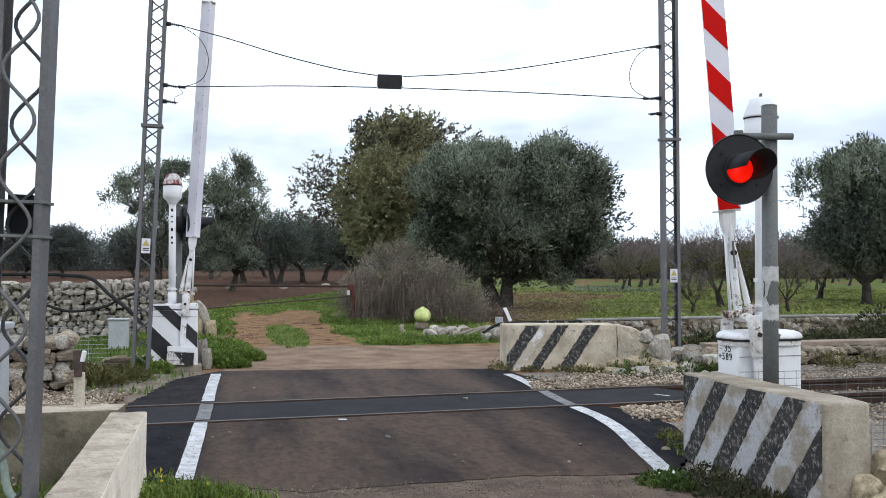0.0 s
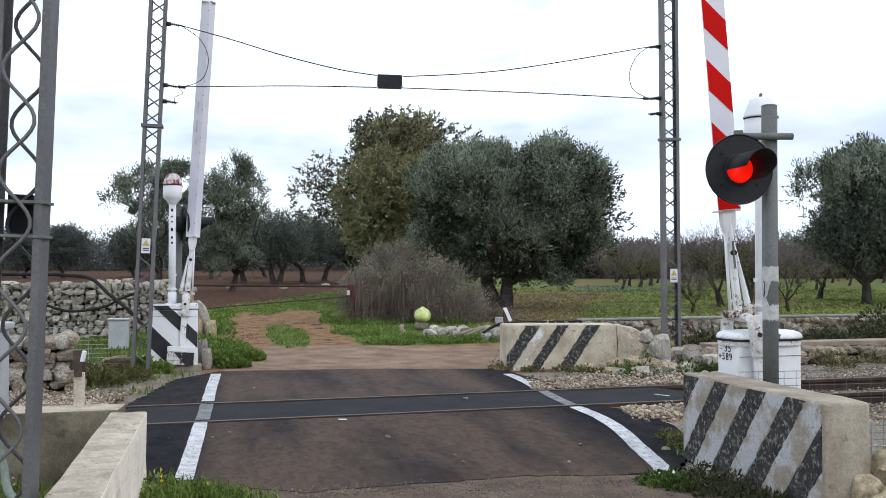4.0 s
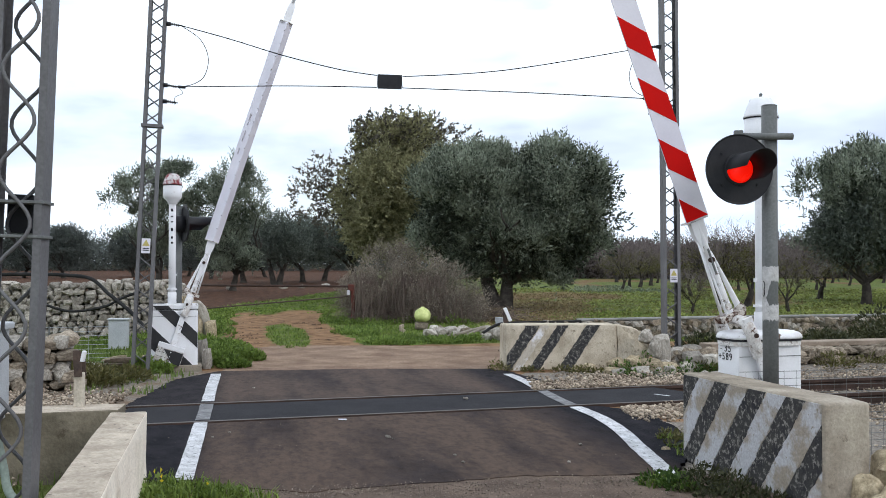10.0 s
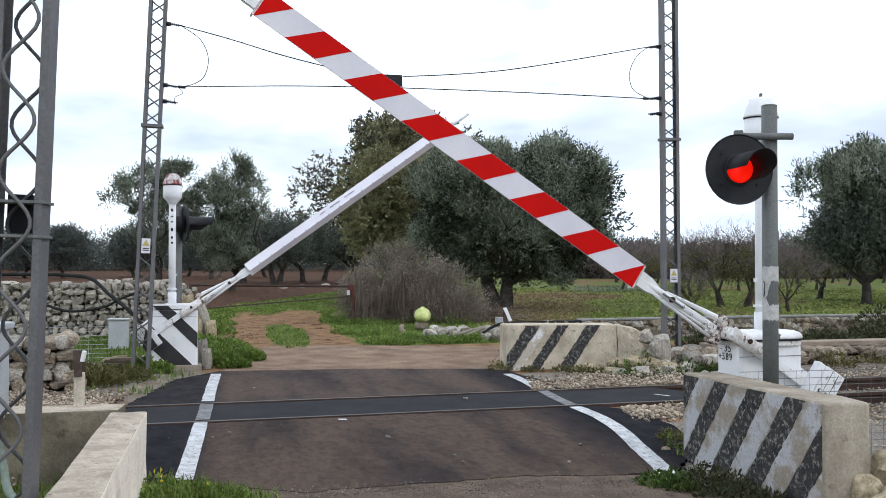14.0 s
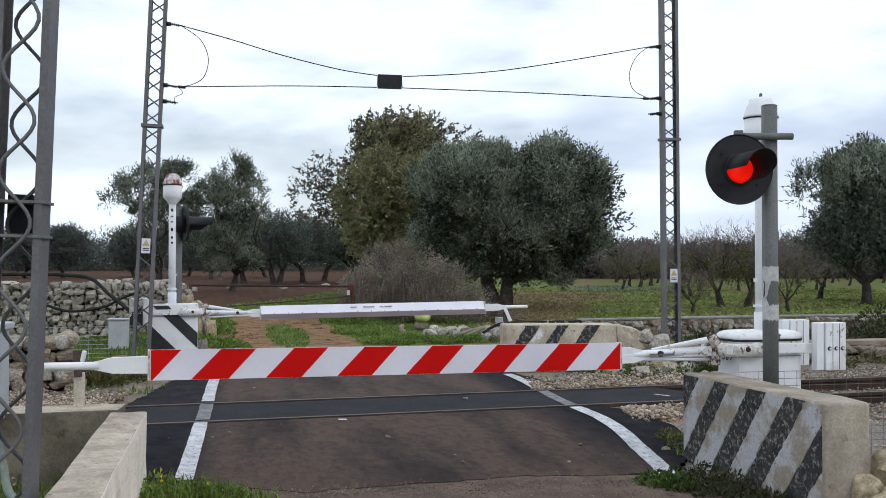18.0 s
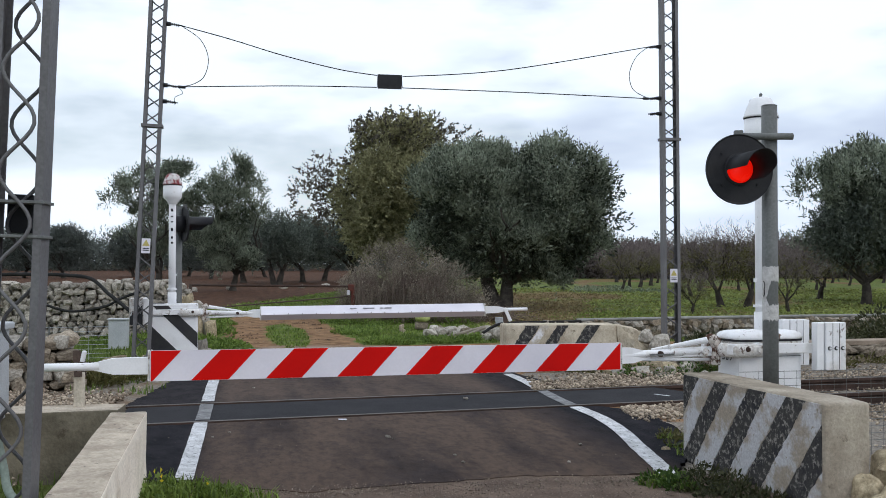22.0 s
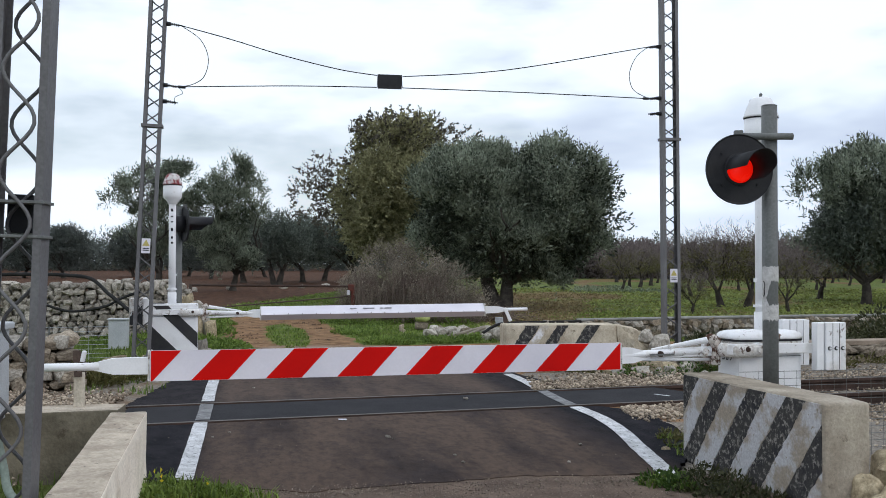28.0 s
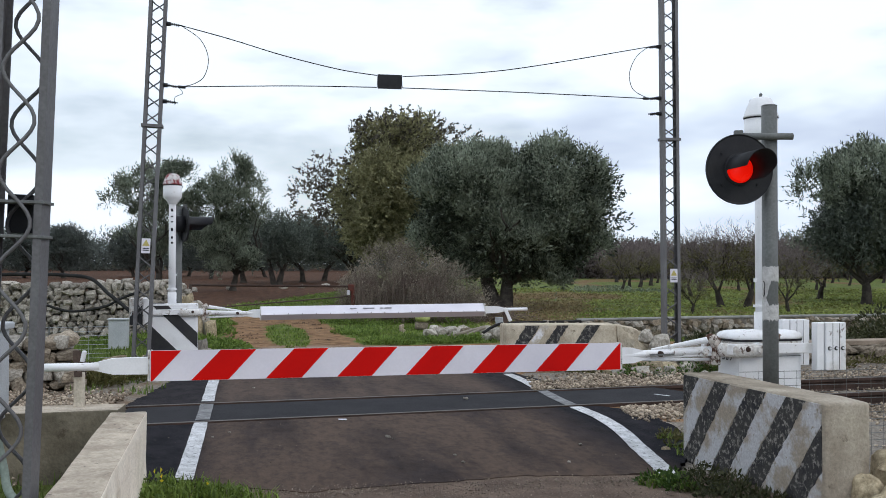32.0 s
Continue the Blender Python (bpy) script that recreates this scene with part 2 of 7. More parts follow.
M = {
    "asphalt": mat("asphalt_new", (0.031, 0.030, 0.034), (0.015, 0.015, 0.018), 0.85, 2.2, 120, 0.5, speck=(0.13, 0.12, 0.115), speck_at=0.71, speck_scale=45, grain=0.35),
    "white_paint": mat("white_gloss_paint", (0.80, 0.80, 0.82), (0.66, 0.66, 0.67), 0.4, 3.0, 90, 0.05, speck=(0.17, 0.09, 0.05), speck_at=0.685, speck_scale=10, span=(0.2, 0.5), grain=0.04),
    "faint_mark": mat("faint_grey_print", (0.56, 0.55, 0.59), (0.50, 0.49, 0.53), 0.6, 6.0, 60, 0.02),
    "chipped_white": mat("chipped_white_paint", (0.80, 0.80, 0.82), (0.60, 0.57, 0.54), 0.45, 5.0, 90, 0.1, speck=(0.10, 0.055, 0.035), speck_at=0.625, speck_scale=12, span=(0.25, 0.5), grain=0.05),
    "rest_steel": mat("brown_stained_steel", (0.115, 0.082, 0.066), (0.06, 0.045, 0.04), 0.8, 9.0, 70, 0.3),
    "panel_white": mat("reflective_white", (0.74, 0.72, 0.78), (0.64, 0.62, 0.69), 0.45, 1.2, 60, 0.02, grain=0.025),
    "panel_red": mat("reflective_red", (0.62, 0.005, 0.003), (0.52, 0.004, 0.003), 0.75, 1.2, 60, 0.02, grain=0.03),
    "black_paint": mat("black_paint", (0.020, 0.020, 0.024), (0.035, 0.034, 0.034), 0.5, 5.0, 80, 0.1, speck=(0.45, 0.44, 0.43), speck_at=0.70, speck_scale=14),
    "black_worn": mat("worn_black_paint", (0.030, 0.030, 0.034), (0.055, 0.053, 0.050), 0.85, 6.0, 60, 0.4, speck=(0.24, 0.225, 0.205), speck_at=0.56, speck_scale=20),
    "white_worn": mat("worn_white_paint", (0.44, 0.44, 0.455), (0.30, 0.26, 0.21), 0.85, 3.2, 60, 0.4, span=(0.44, 0.54), speck=(0.24, 0.21, 0.17), speck_at=0.60, speck_scale=16),
    "concrete": mat("weathered_concrete", (0.315, 0.27, 0.215), (0.155, 0.14, 0.115), 0.92, 2.2, 55, 0.5, speck=(0.13, 0.12, 0.10), speck_at=0.67, speck_scale=12),
    "concrete_pale": mat("pale_concrete", (0.68, 0.62, 0.52), (0.42, 0.37, 0.30), 0.92, 3.2, 50, 0.5, speck=(0.18, 0.16, 0.12), speck_at=0.68, speck_scale=14),
    # parapet: weathered top and cream plaster, split further to stand for side light
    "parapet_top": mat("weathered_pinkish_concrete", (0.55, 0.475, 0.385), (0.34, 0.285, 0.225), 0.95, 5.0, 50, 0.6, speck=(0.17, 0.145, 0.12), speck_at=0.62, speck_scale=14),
    "cream_plaster_lit": mat("cream_plaster_lit", (0.86, 0.78, 0.655), (0.66, 0.57, 0.45), 0.9, 3.0, 50, 0.4, span=(0.25, 0.5), speck=(0.40, 0.30, 0.22), speck_at=0.66, speck_scale=12),
    "concrete_light": mat("chalky_tan_concrete", (0.62, 0.55, 0.44), (0.39, 0.33, 0.25), 0.92, 3.0, 50, 0.5, speck=(0.20, 0.165, 0.12), speck_at=0.60, speck_scale=9),
    "concrete_tan": mat("sun_bleached_concrete", (0.42, 0.37, 0.30), (0.24, 0.20, 0.155), 0.92, 2.6, 55, 0.5, speck=(0.16, 0.135, 0.105), speck_at=0.63, speck_scale=10),
    "stone": mat("limestone", (0.47, 0.435, 0.38), (0.24, 0.215, 0.185), 0.93, 6.0, 40, 0.7, rnd=0.36, speck=(0.13, 0.125, 0.115), speck_at=0.64, speck_scale=12),
    "ballast": mat("ballast_stone", (0.45, 0.38, 0.295), (0.215, 0.165, 0.125), 0.93, 7.0, 50, 0.4),
    "galvanised": mat("painted_grey_steel", (0.165, 0.172, 0.170), (0.115, 0.118, 0.115), 0.6, 2.0, 60, 0.15, metal=0.15, speck=(0.16, 0.10, 0.06), speck_at=0.72, speck_scale=10),
    "pylon": mat("lattice_grey_steel", (0.17, 0.17, 0.175), (0.12, 0.115, 0.12), 0.6, 1.5, 60, 0.15, metal=0.2),
    "dark_metal": mat("dark_housing", (0.011, 0.011, 0.014), (0.018, 0.018, 0.021), 0.6, 6.0, 80, 0.1),
    "rust": mat("rusty_rail", (0.078, 0.050, 0.041), (0.045, 0.031, 0.026), 0.8, 4.0, 60, 0.35, metal=0.2),
    "rail_top": mat("worn_rail_head", (0.12, 0.10, 0.09), (0.075, 0.06, 0.05), 0.55, 4.0, 60, 0.1, metal=0.8),
    "red_metal": mat("rusty_red_paint", (0.14, 0.034, 0.024), (0.08, 0.034, 0.026), 0.7, 5.0, 60, 0.2),
    "cable": mat("black_rubber", (0.018, 0.018, 0.018), (0.03, 0.03, 0.03), 0.85, 5.0, 80, 0.1),
    "wire": mat("weathered_wire", (0.05, 0.05, 0.055), (0.035, 0.035, 0.04), 0.5, 5.0, 80, 0.0, metal=0.4),
    "cabinet": mat("pale_grey_cabinet", (0.46, 0.48, 0.50), (0.36, 0.38, 0.40), 0.5, 2.0, 70, 0.08, speck=(0.22, 0.18, 0.14), speck_at=0.74, speck_scale=8),
    "lens": mat("red_signal_lens", (1.0, 0.010, 0.003), (0.8, 0.006, 0.002), 0.25, 8.0, 60, 0.3, glow=1.15),
    "bark": mat("grey_bark", (0.078, 0.068, 0.058), (0.036, 0.031, 0.027), 0.95, 4.0, 30, 0.9),
    "twig": mat("brown_twig", (0.21, 0.165, 0.135), (0.11, 0.083, 0.07), 0.95, 2.0, 30, 0.3),
    "yellow": mat("yellow_green_plastic", (0.66, 0.70, 0.30), (0.42, 0.48, 0.15), 0.55, 3.0, 40, 0.2),
    "sign_yellow": mat("faded_warning_yellow", (0.52, 0.44, 0.14), (0.44, 0.37, 0.13), 0.5, 6.0, 80, 0.05),
    "olive_leaf": leaf_mat("olive_leaf", (0.056, 0.072, 0.050), (0.345, 0.385, 0.295), 0.40, 0.5, 2.2, 1.0),
    "olive_inner": leaf_mat("shaded_olive_leaf", (0.022, 0.030, 0.020), (0.085, 0.10, 0.07), 0.25),
    "oak_leaf": leaf_mat("oak_leaf", (0.160, 0.156, 0.082), (0.385, 0.370, 0.205), 0.42, 0.55, 1.6, 0.7),
    "oak_shade": leaf_mat("shaded_brown_oak_leaf", (0.050, 0.045, 0.036), (0.15, 0.135, 0.10), 0.2),
    "dark_leaf": leaf_mat("distant_leaf", (0.050, 0.064, 0.053), (0.180, 0.205, 0.170), 0.28),
    "haze_leaf": leaf_mat("hazy_far_leaf", (0.060, 0.073, 0.066), (0.155, 0.172, 0.155), 0.25),
    "brown_leaf": leaf_mat("withered_leaf", (0.115, 0.098, 0.077), (0.36, 0.310, 0.245), 0.25, 0.55, 2.2, 1.3),
    "grass": leaf_mat("grass_blade", (0.066, 0.108, 0.016), (0.200, 0.275, 0.055), 0.35, 0.55, 2.0, 1.5),
    "orchard_grass": leaf_mat("orchard_grass_blade", (0.125, 0.132, 0.038), (0.310, 0.355, 0.098), 0.35, 0.55, 2.8, 0.30),
    "dry_grass": leaf_mat("dry_grass_blade", (0.118, 0.088, 0.044), (0.300, 0.235, 0.120), 0.3, 0.55, 2.2, 0.6),
    "grass_far": leaf_mat("far_grass_blade", (0.064, 0.100, 0.022), (0.185, 0.250, 0.065), 0.35),
    "weed_fresh": leaf_mat("fresh_weed", (0.080, 0.128, 0.026), (0.215, 0.300, 0.068), 0.38),
    "weed": leaf_mat("weed_leaf", (0.030, 0.060, 0.012), (0.10, 0.17, 0.03), 0.3),
    "weed_pale": leaf_mat("pale_shrub_leaf", (0.10, 0.13, 0.075), (0.27, 0.31, 0.21), 0.3),
    "weed_dry": leaf_mat("dry_weed", (0.065, 0.065, 0.022), (0.17, 0.155, 0.06), 0.3),
    "weed_dark": leaf_mat("dark_weed", (0.026, 0.032, 0.014), (0.080, 0.082, 0.036), 0.3),
    "far_brown": leaf_mat("bare_wood", (0.090, 0.071, 0.070), (0.215, 0.176, 0.168), 0.2),
    "pale_pipe": mat("pale_pipe", (0.30, 0.30, 0.29), (0.17, 0.17, 0.16), 0.7, 3.0, 60, 0.1),
    "flower": leaf_mat("yellow_flower", (0.75, 0.55, 0.03), (0.85, 0.70, 0.05), 0.2),
}


def ribbed(m):
    """The prism ribs of a signal lens: its glow rises and falls in fine slanting lines."""
    n, l = m.node_tree.nodes, m.node_tree.links
    tc, mp, wv, mr = n.new("ShaderNodeTexCoord"), n.new("ShaderNodeMapping"), n.new("ShaderNodeTexWave"), n.new("ShaderNodeMapRange")
    mp.inputs["Rotation"].default_value = (0, 0, radians(-35))
    wv.inputs["Scale"].default_value, wv.inputs["Distortion"].default_value = 26.0, 0.8
    mr.inputs["To Min"].default_value, mr.inputs["To Max"].default_value = 0.50, 1.15
    l.new(tc.outputs["Object"], mp.inputs["Vector"])
    l.new(mp.outputs["Vector"], wv.inputs["Vector"])
    l.new(wv.outputs["Fac"], mr.inputs["Value"])
    l.new(mr.outputs["Result"], n["Principled BSDF"].inputs["Emission Strength"])


ribbed(M["lens"])


# ---- building helpers ----
def finish(bm, name, material, smooth=False):
    me = bpy.data.meshes.new(name)
    bmesh.ops.recalc_face_normals(bm, faces=bm.faces)
    bm.to_mesh(me)
    bm.free()
    for m_ in (material if isinstance(material, (list, tuple)) else [material]):
        me.materials.append(m_)
    if smooth:
        me.polygons.foreach_set("use_smooth", [True] * len(me.polygons))
    return me


def part(name, bm, material, parent=None, label="", smooth=False, m=None):
    """Links a bmesh, or a ready mesh, as one object, under a thing or a part if one is given."""
    me = bm if isinstance(bm, bpy.types.Mesh) else finish(bm, name, material, smooth)
    ob = new(name, me)
    if parent:
        ob.parent = parent
    if m is not None:
        ob.matrix_basis = m
    if label:
        ob["label"] = label
    return ob


def thing(name, label, category, m=None, group="", kind=""):
    ob = new(name)
    ob.empty_display_size = 0.2
    if m is not None:
        ob.matrix_basis = m
    return tagged(ob, label, category, group, kind)


def box(size, at=(0, 0, 0), rot=(0, 0, 0), bevel=0.0, bm=None):
    bm = bm or bmesh.new()
    mm = pose(*at, *rot) @ Matrix.Diagonal((*size, 1))
    g = bmesh.ops.create_cube(bm, size=1.0, matrix=mm)
    if bevel:
        es = list({e for v in g["verts"] for e in v.link_edges})
        bmesh.ops.bevel(bm, geom=es, offset=bevel, segments=2, profile=0.6, affect="EDGES")
    return bm


def rod(a, b, r, r2=None, seg=12, bm=None):
    bm = bm or bmesh.new()
    a, b = Vector(a), Vector(b)
    d = b - a
    mm = Matrix.Translation((a + b) / 2) @ d.to_track_quat("Z", "Y").to_matrix().to_4x4()
    bmesh.ops.create_cone(bm, cap_ends=True, segments=seg, radius1=r, radius2=r if r2 is None else r2, depth=d.length, matrix=mm)
    return bm


def turned(profile, seg=24, bm=None, m=None):
    """A body turned round z from (radius, height) pairs."""
    bm = bm or bmesh.new()
    rings = []
    for r, z in profile:
        rings.append([bm.verts.new((r * math.cos(k * math.tau / seg), r * math.sin(k * math.tau / seg), z)) for k in range(seg)])
    for p, q in zip(rings, rings[1:]):
        for k in range(seg):
            bm.faces.new((p[k], p[(k + 1) % seg], q[(k + 1) % seg], q[k]))
    bm.faces.new(rings[0][::-1])
    bm.faces.new(rings[-1])
    if m is not None:
        bmesh.ops.transform(bm, matrix=m, verts=bm.verts)
    return bm


def extruded(profile, length, bm=None, m=None):
    """A prism along +x from a profile of (y, z)."""
    bm = bm or bmesh.new()
    a = [bm.verts.new((0, y, z)) for y, z in profile]
    b = [bm.verts.new((length, y, z)) for y, z in profile]
    n_ = len(profile)
    for k in range(n_):
        bm.faces.new((a[k], a[(k + 1) % n_], b[(k + 1) % n_], b[k]))
    bm.faces.new(a[::-1])
    bm.faces.new(b)
    if m is not None:
        bmesh.ops.transform(bm, matrix=m, verts=bm.verts)
    return bm


def quick_mesh(name, verts, faces, material, smooth=False):
    """A mesh from numpy arrays; faces all of one size."""
    me = bpy.data.meshes.new(name)
    nv, (nf, k) = len(verts), faces.shape
    me.vertices.add(nv)
    me.vertices.foreach_set("co", np.ascontiguousarray(verts, dtype=np.float32).ravel())
    me.loops.add(nf * k)
    me.loops.foreach_set("vertex_index", np.ascontiguousarray(faces, dtype=np.int32).ravel())
    me.polygons.add(nf)
    me.polygons.foreach_set("loop_start", np.arange(0, nf * k, k, dtype=np.int32))
    if smooth:
        me.polygons.foreach_set("use_smooth", np.ones(nf, dtype=bool))
    me.materials.append(material)
    me.update(calc_edges=True)
    return me


def tubes(paths, sides=5):
    """Verts and quads of tubes along lists of (point, radius)."""
    V, F = [], []
    for path in paths:
        P = np.array([p for p, r in path], dtype=float)
        R = np.array([r for p, r in path], dtype=float)
        T = np.gradient(P, axis=0)
        T /= np.linalg.norm(T, axis=1)[:, None] + 1e-9
        ref = np.array([0.0, 0.0, 1.0]) if abs(T[:, 2]).mean() < 0.8 else np.array([1.0, 0.0, 0.0])
        U = np.cross(T, ref)
        U /= np.linalg.norm(U, axis=1)[:, None] + 1e-9
        W = np.cross(T, U)
        ang = np.arange(sides) * math.tau / sides
        ring = P[:, None, :] + R[:, None, None] * (np.cos(ang)[None, :, None] * U[:, None, :] + np.sin(ang)[None, :, None] * W[:, None, :])
        o = sum(len(v) for v in V)
        V.append(ring.reshape(-1, 3))
        k, n_ = np.arange(sides), len(P)
        for i in range(n_ - 1):
            a = o + i * sides
            F.append(np.stack([a + k, a + (k + 1) % sides, a + sides + (k + 1) % sides, a + sides + k], axis=1))
    return np.concatenate(V), np.concatenate(F)


def cable(points, r, steps=8):
    """A smooth run of tube through a few points."""
    P = [Vector(p) for p in points]
    out = []
    for i in range(len(P) - 1):
        p0, p1, p2, p3 = P[max(i - 1, 0)], P[i], P[i + 1], P[min(i + 2, len(P) - 1)]
        for s in range(steps):
            t = s / steps
            out.append((0.5 * (2 * p1 + (p2 - p0) * t + (2 * p0 - 5 * p1 + 4 * p2 - p3) * t * t + (3 * p1 - p0 - 3 * p2 + p3) * t ** 3), r))
    out.append((P[-1], r))
    return out


def tube_mesh(name, paths, material, sides=6, smooth=True):
    v, f = tubes(paths, sides)
    return quick_mesh(name, v, f, material, smooth)


def leaf_cloud(name, origin, direction, length, width, material, seed, fold=0.25):
    """One small folded leaf at each origin."""
    rng = np.random.default_rng(seed)
    n_ = len(origin)
    d = direction / (np.linalg.norm(direction, axis=1)[:, None] + 1e-9)
    side = np.cross(d, rng.normal(size=(n_, 3)))
    side /= np.linalg.norm(side, axis=1)[:, None] + 1e-9
    up = np.cross(side, d)
    L = (length * rng.uniform(0.6, 1.3, n_))[:, None]
    W = (width * rng.uniform(0.7, 1.3, n_))[:, None]
    mid = origin + d * L * 0.5
    v = np.stack([origin, mid + side * W * 0.5 + up * W * fold, origin + d * L, mid - side * W * 0.5 + up * W * fold], axis=1).reshape(-1, 3)
    f = np.arange(n_ * 4).reshape(n_, 4)
    return quick_mesh(name, v, f, material)


def crown(name, blobs, twigs, per, leaf, width, reach, rise, material, seed, hollow=0.45, gaps=0.35):
    """Leaves on short twigs over uneven lobes (x, y, z, rx, ry, rz), with gaps."""
    rng = np.random.default_rng(seed)
    B = np.array(blobs, dtype=float)
    area = (B[:, 3] * B[:, 4] + B[:, 4] * B[:, 5] + B[:, 3] * B[:, 5])
    pick = rng.choice(len(B), size=twigs, p=area / area.sum())
    u = rng.normal(size=(twigs, 3))
    u /= np.linalg.norm(u, axis=1)[:, None]
    bumpy = 1 + 0.16 * np.sin(u[:, 0] * 7 + pick * 1.7) * np.cos(u[:, 1] * 6 + pick) + 0.10 * np.sin(u[:, 2] * 11 + u[:, 0] * 9 + pick * 2.1)
    r = (hollow + (1 - hollow) * rng.random(twigs) ** 0.45) * bumpy
    c = B[pick, :3] + u * B[pick, 3:] * r[:, None]
    g = np.sin(c[:, 0] * 2.9 + seed) * np.sin(c[:, 1] * 3.1 + 1.3 * seed) * np.sin(c[:, 2] * 3.3 + 0.7 * seed)
    keep = g > -gaps + 0.25 * (rng.random(twigs) - 0.5)
    c, u = c[keep], u[keep]
    tw = len(c)
    d = u * 0.8 + np.array([0, 0, rise]) + rng.normal(scale=0.45, size=(tw, 3))
    d /= np.linalg.norm(d, axis=1)[:, None]
    t = (np.arange(per) + 0.5) / per
    o = c[:, None, :] + d[:, None, :] * (t * reach)[None, :, None] * rng.uniform(0.5, 1.3, tw)[:, None, None]
    o = (o + rng.normal(scale=leaf * 0.12, size=o.shape)).reshape(-1, 3)
    dd = np.repeat(d, per, axis=0) + rng.normal(scale=0.6, size=(tw * per, 3))
    return leaf_cloud(name, o, dd, leaf, width, material, seed + 1)


def limbs(height, spread, seed, r0, levels=3, split=(3, 4), lean=0.0, fork=0.35, up=0.35, wig=0.12, shrink=0.66):
    """Paths of the trunk and of each limb with its branches: {0: trunk, 1: limb, ...}."""
    pts_of = {}
    rng = random.Random(seed)

    def grow(p, d, length, r, lev, limb=0):
        n_ = 6 if lev == 0 else 5
        pts, q, dd = [], Vector(p), Vector(d)
        for i in range(n_):
            t = i / (n_ - 1)
            pts.append((q.copy(), r * (1 - (1 - shrink) * t) * (1.35 if lev == 0 and i == 0 else 1)))
            dd = (dd + Vector((rng.gauss(0, wig), rng.gauss(0, wig), rng.gauss(0, wig * 0.7) + 0.03))).normalized()
            q = q + dd * length / (n_ - 1)
        pts_of.setdefault(limb, []).append(pts)
        if lev >= levels:
            return
        for k in range(rng.randint(*split)):
            t = rng.uniform(0.45, 1.0) if lev else rng.uniform(0.75, 1.0)
            i = min(int(t * (n_ - 1)), n_ - 2)
            at = pts[i][0].lerp(pts[i + 1][0], t * (n_ - 1) - i)
            a = rng.uniform(0, math.tau)
            out_ = Vector((math.cos(a), math.sin(a), 0))
            nd = (dd * 0.55 + out_ * spread + Vector((0, 0, up))).normalized()
            grow(at, nd, length * (rng.uniform(0.55, 0.8) if lev else rng.uniform(0.7, 1.0) * (1 - fork) / fork), r * shrink * rng.uniform(0.65, 0.9), lev + 1, limb or k + 1)

    grow((0, 0, 0), (lean, 0, 1), height * fork, r0, 0)
    return pts_of


def clipped(poly, lo, hi):
    """A polygon of (x, z) cut to lo <= x <= hi."""
    out = list(poly)
    for lim, keep in ((lo, 1), (hi, -1)):
        src, out = out, []
        for prev, p in zip(src[-1:] + src[:-1], src):
            a, b = (prev[0] - lim) * keep, (p[0] - lim) * keep
            if (a < 0) != (b < 0):
                f = (lim - prev[0]) / (p[0] - prev[0])
                out.append((lim, prev[1] + f * (p[1] - prev[1])))
            if b >= 0:
                out.append(p)
    return out


def plate(poly, y0, y1):
    """A flat plate from a polygon of (x, z), between two y."""
    bm = bmesh.new()
    a = [bm.verts.new((x, y0, z)) for x, z in poly]
    b = [bm.verts.new((x, y1, z)) for x, z in poly]
    bm.faces.new(a)
    bm.faces.new(b[::-1])
    for i in range(len(a)):
        bm.faces.new((a[i], b[i], b[(i + 1) % len(a)], a[(i + 1) % len(a)]))
    return bm


def lettering(name, text, size, m, material, parent, label=""):
    """Painted characters as thin raised shapes."""
    c = bpy.data.curves.new(name, "FONT")
    c.body, c.size, c.extrude = text, size, 0.0015
    o = bpy.data.objects.new(name, c)
    scene.collection.objects.link(o)
    me = bpy.data.meshes.new_from_object(o.evaluated_get(bpy.context.evaluated_depsgraph_get()))
    bpy.data.objects.remove(o)
    me.materials.clear()
    me.materials.append(material)
    return part(name, me, None, parent, label, m=m)


# directions of the lane and of the track
LANE = radians(11.1)
TRACK = radians(17.5)


def lane(s, u, z=0.0):
    """A point of the lane: s metres along it from the eye, u metres to its right."""
    return Vector((-math.sin(LANE) * s + math.cos(LANE) * u, math.cos(LANE) * s + math.sin(LANE) * u, z))


def track(s, u, z=0.0):
    """A point of the track: s metres along it, u metres beyond its centre line."""
    return Vector((math.cos(TRACK) * s - math.sin(TRACK) * u, 11.8 + math.sin(TRACK) * s + math.cos(TRACK) * u, z))


RAIL_NEAR, RAIL_FAR = -0.80, 0.68


# ---- ground ----
def rise(x, y):
    """Height of the ground: level at the crossing, lower beside the track bed, rising gently far off."""
    z = 0.010 * max(0.0, y - 32.0) if y < 150 else 1.18 + 0.004 * (y - 150)
    s = math.cos(TRACK) * x + math.sin(TRACK) * (y - 11.8)
    u = -math.sin(TRACK) * x + math.cos(TRACK) * (y - 11.8)
    away = min(1.0, max(0.0, (abs(s + 1.0) - 3.6) / 1.2))
    if abs(u) < 2.6:
        z -= 0.17 * away * min(1.0, (2.6 - abs(u)) / 0.7)
    return z + 0.05 * noise.noise((x * 0.35, y * 0.35, 0)) * min(1.0, max(0.0, (y - 20) / 8))


def along(x, y):
    """Place on the lane: (metres along, metres to the right)."""
    return (-math.sin(LANE) * x + math.cos(LANE) * y, math.cos(LANE) * x + math.sin(LANE) * y)


def step(a, b, v):
    t = min(1.0, max(0.0, (v - a) / (b - a)))
    return t * t * (3 - 2 * t)


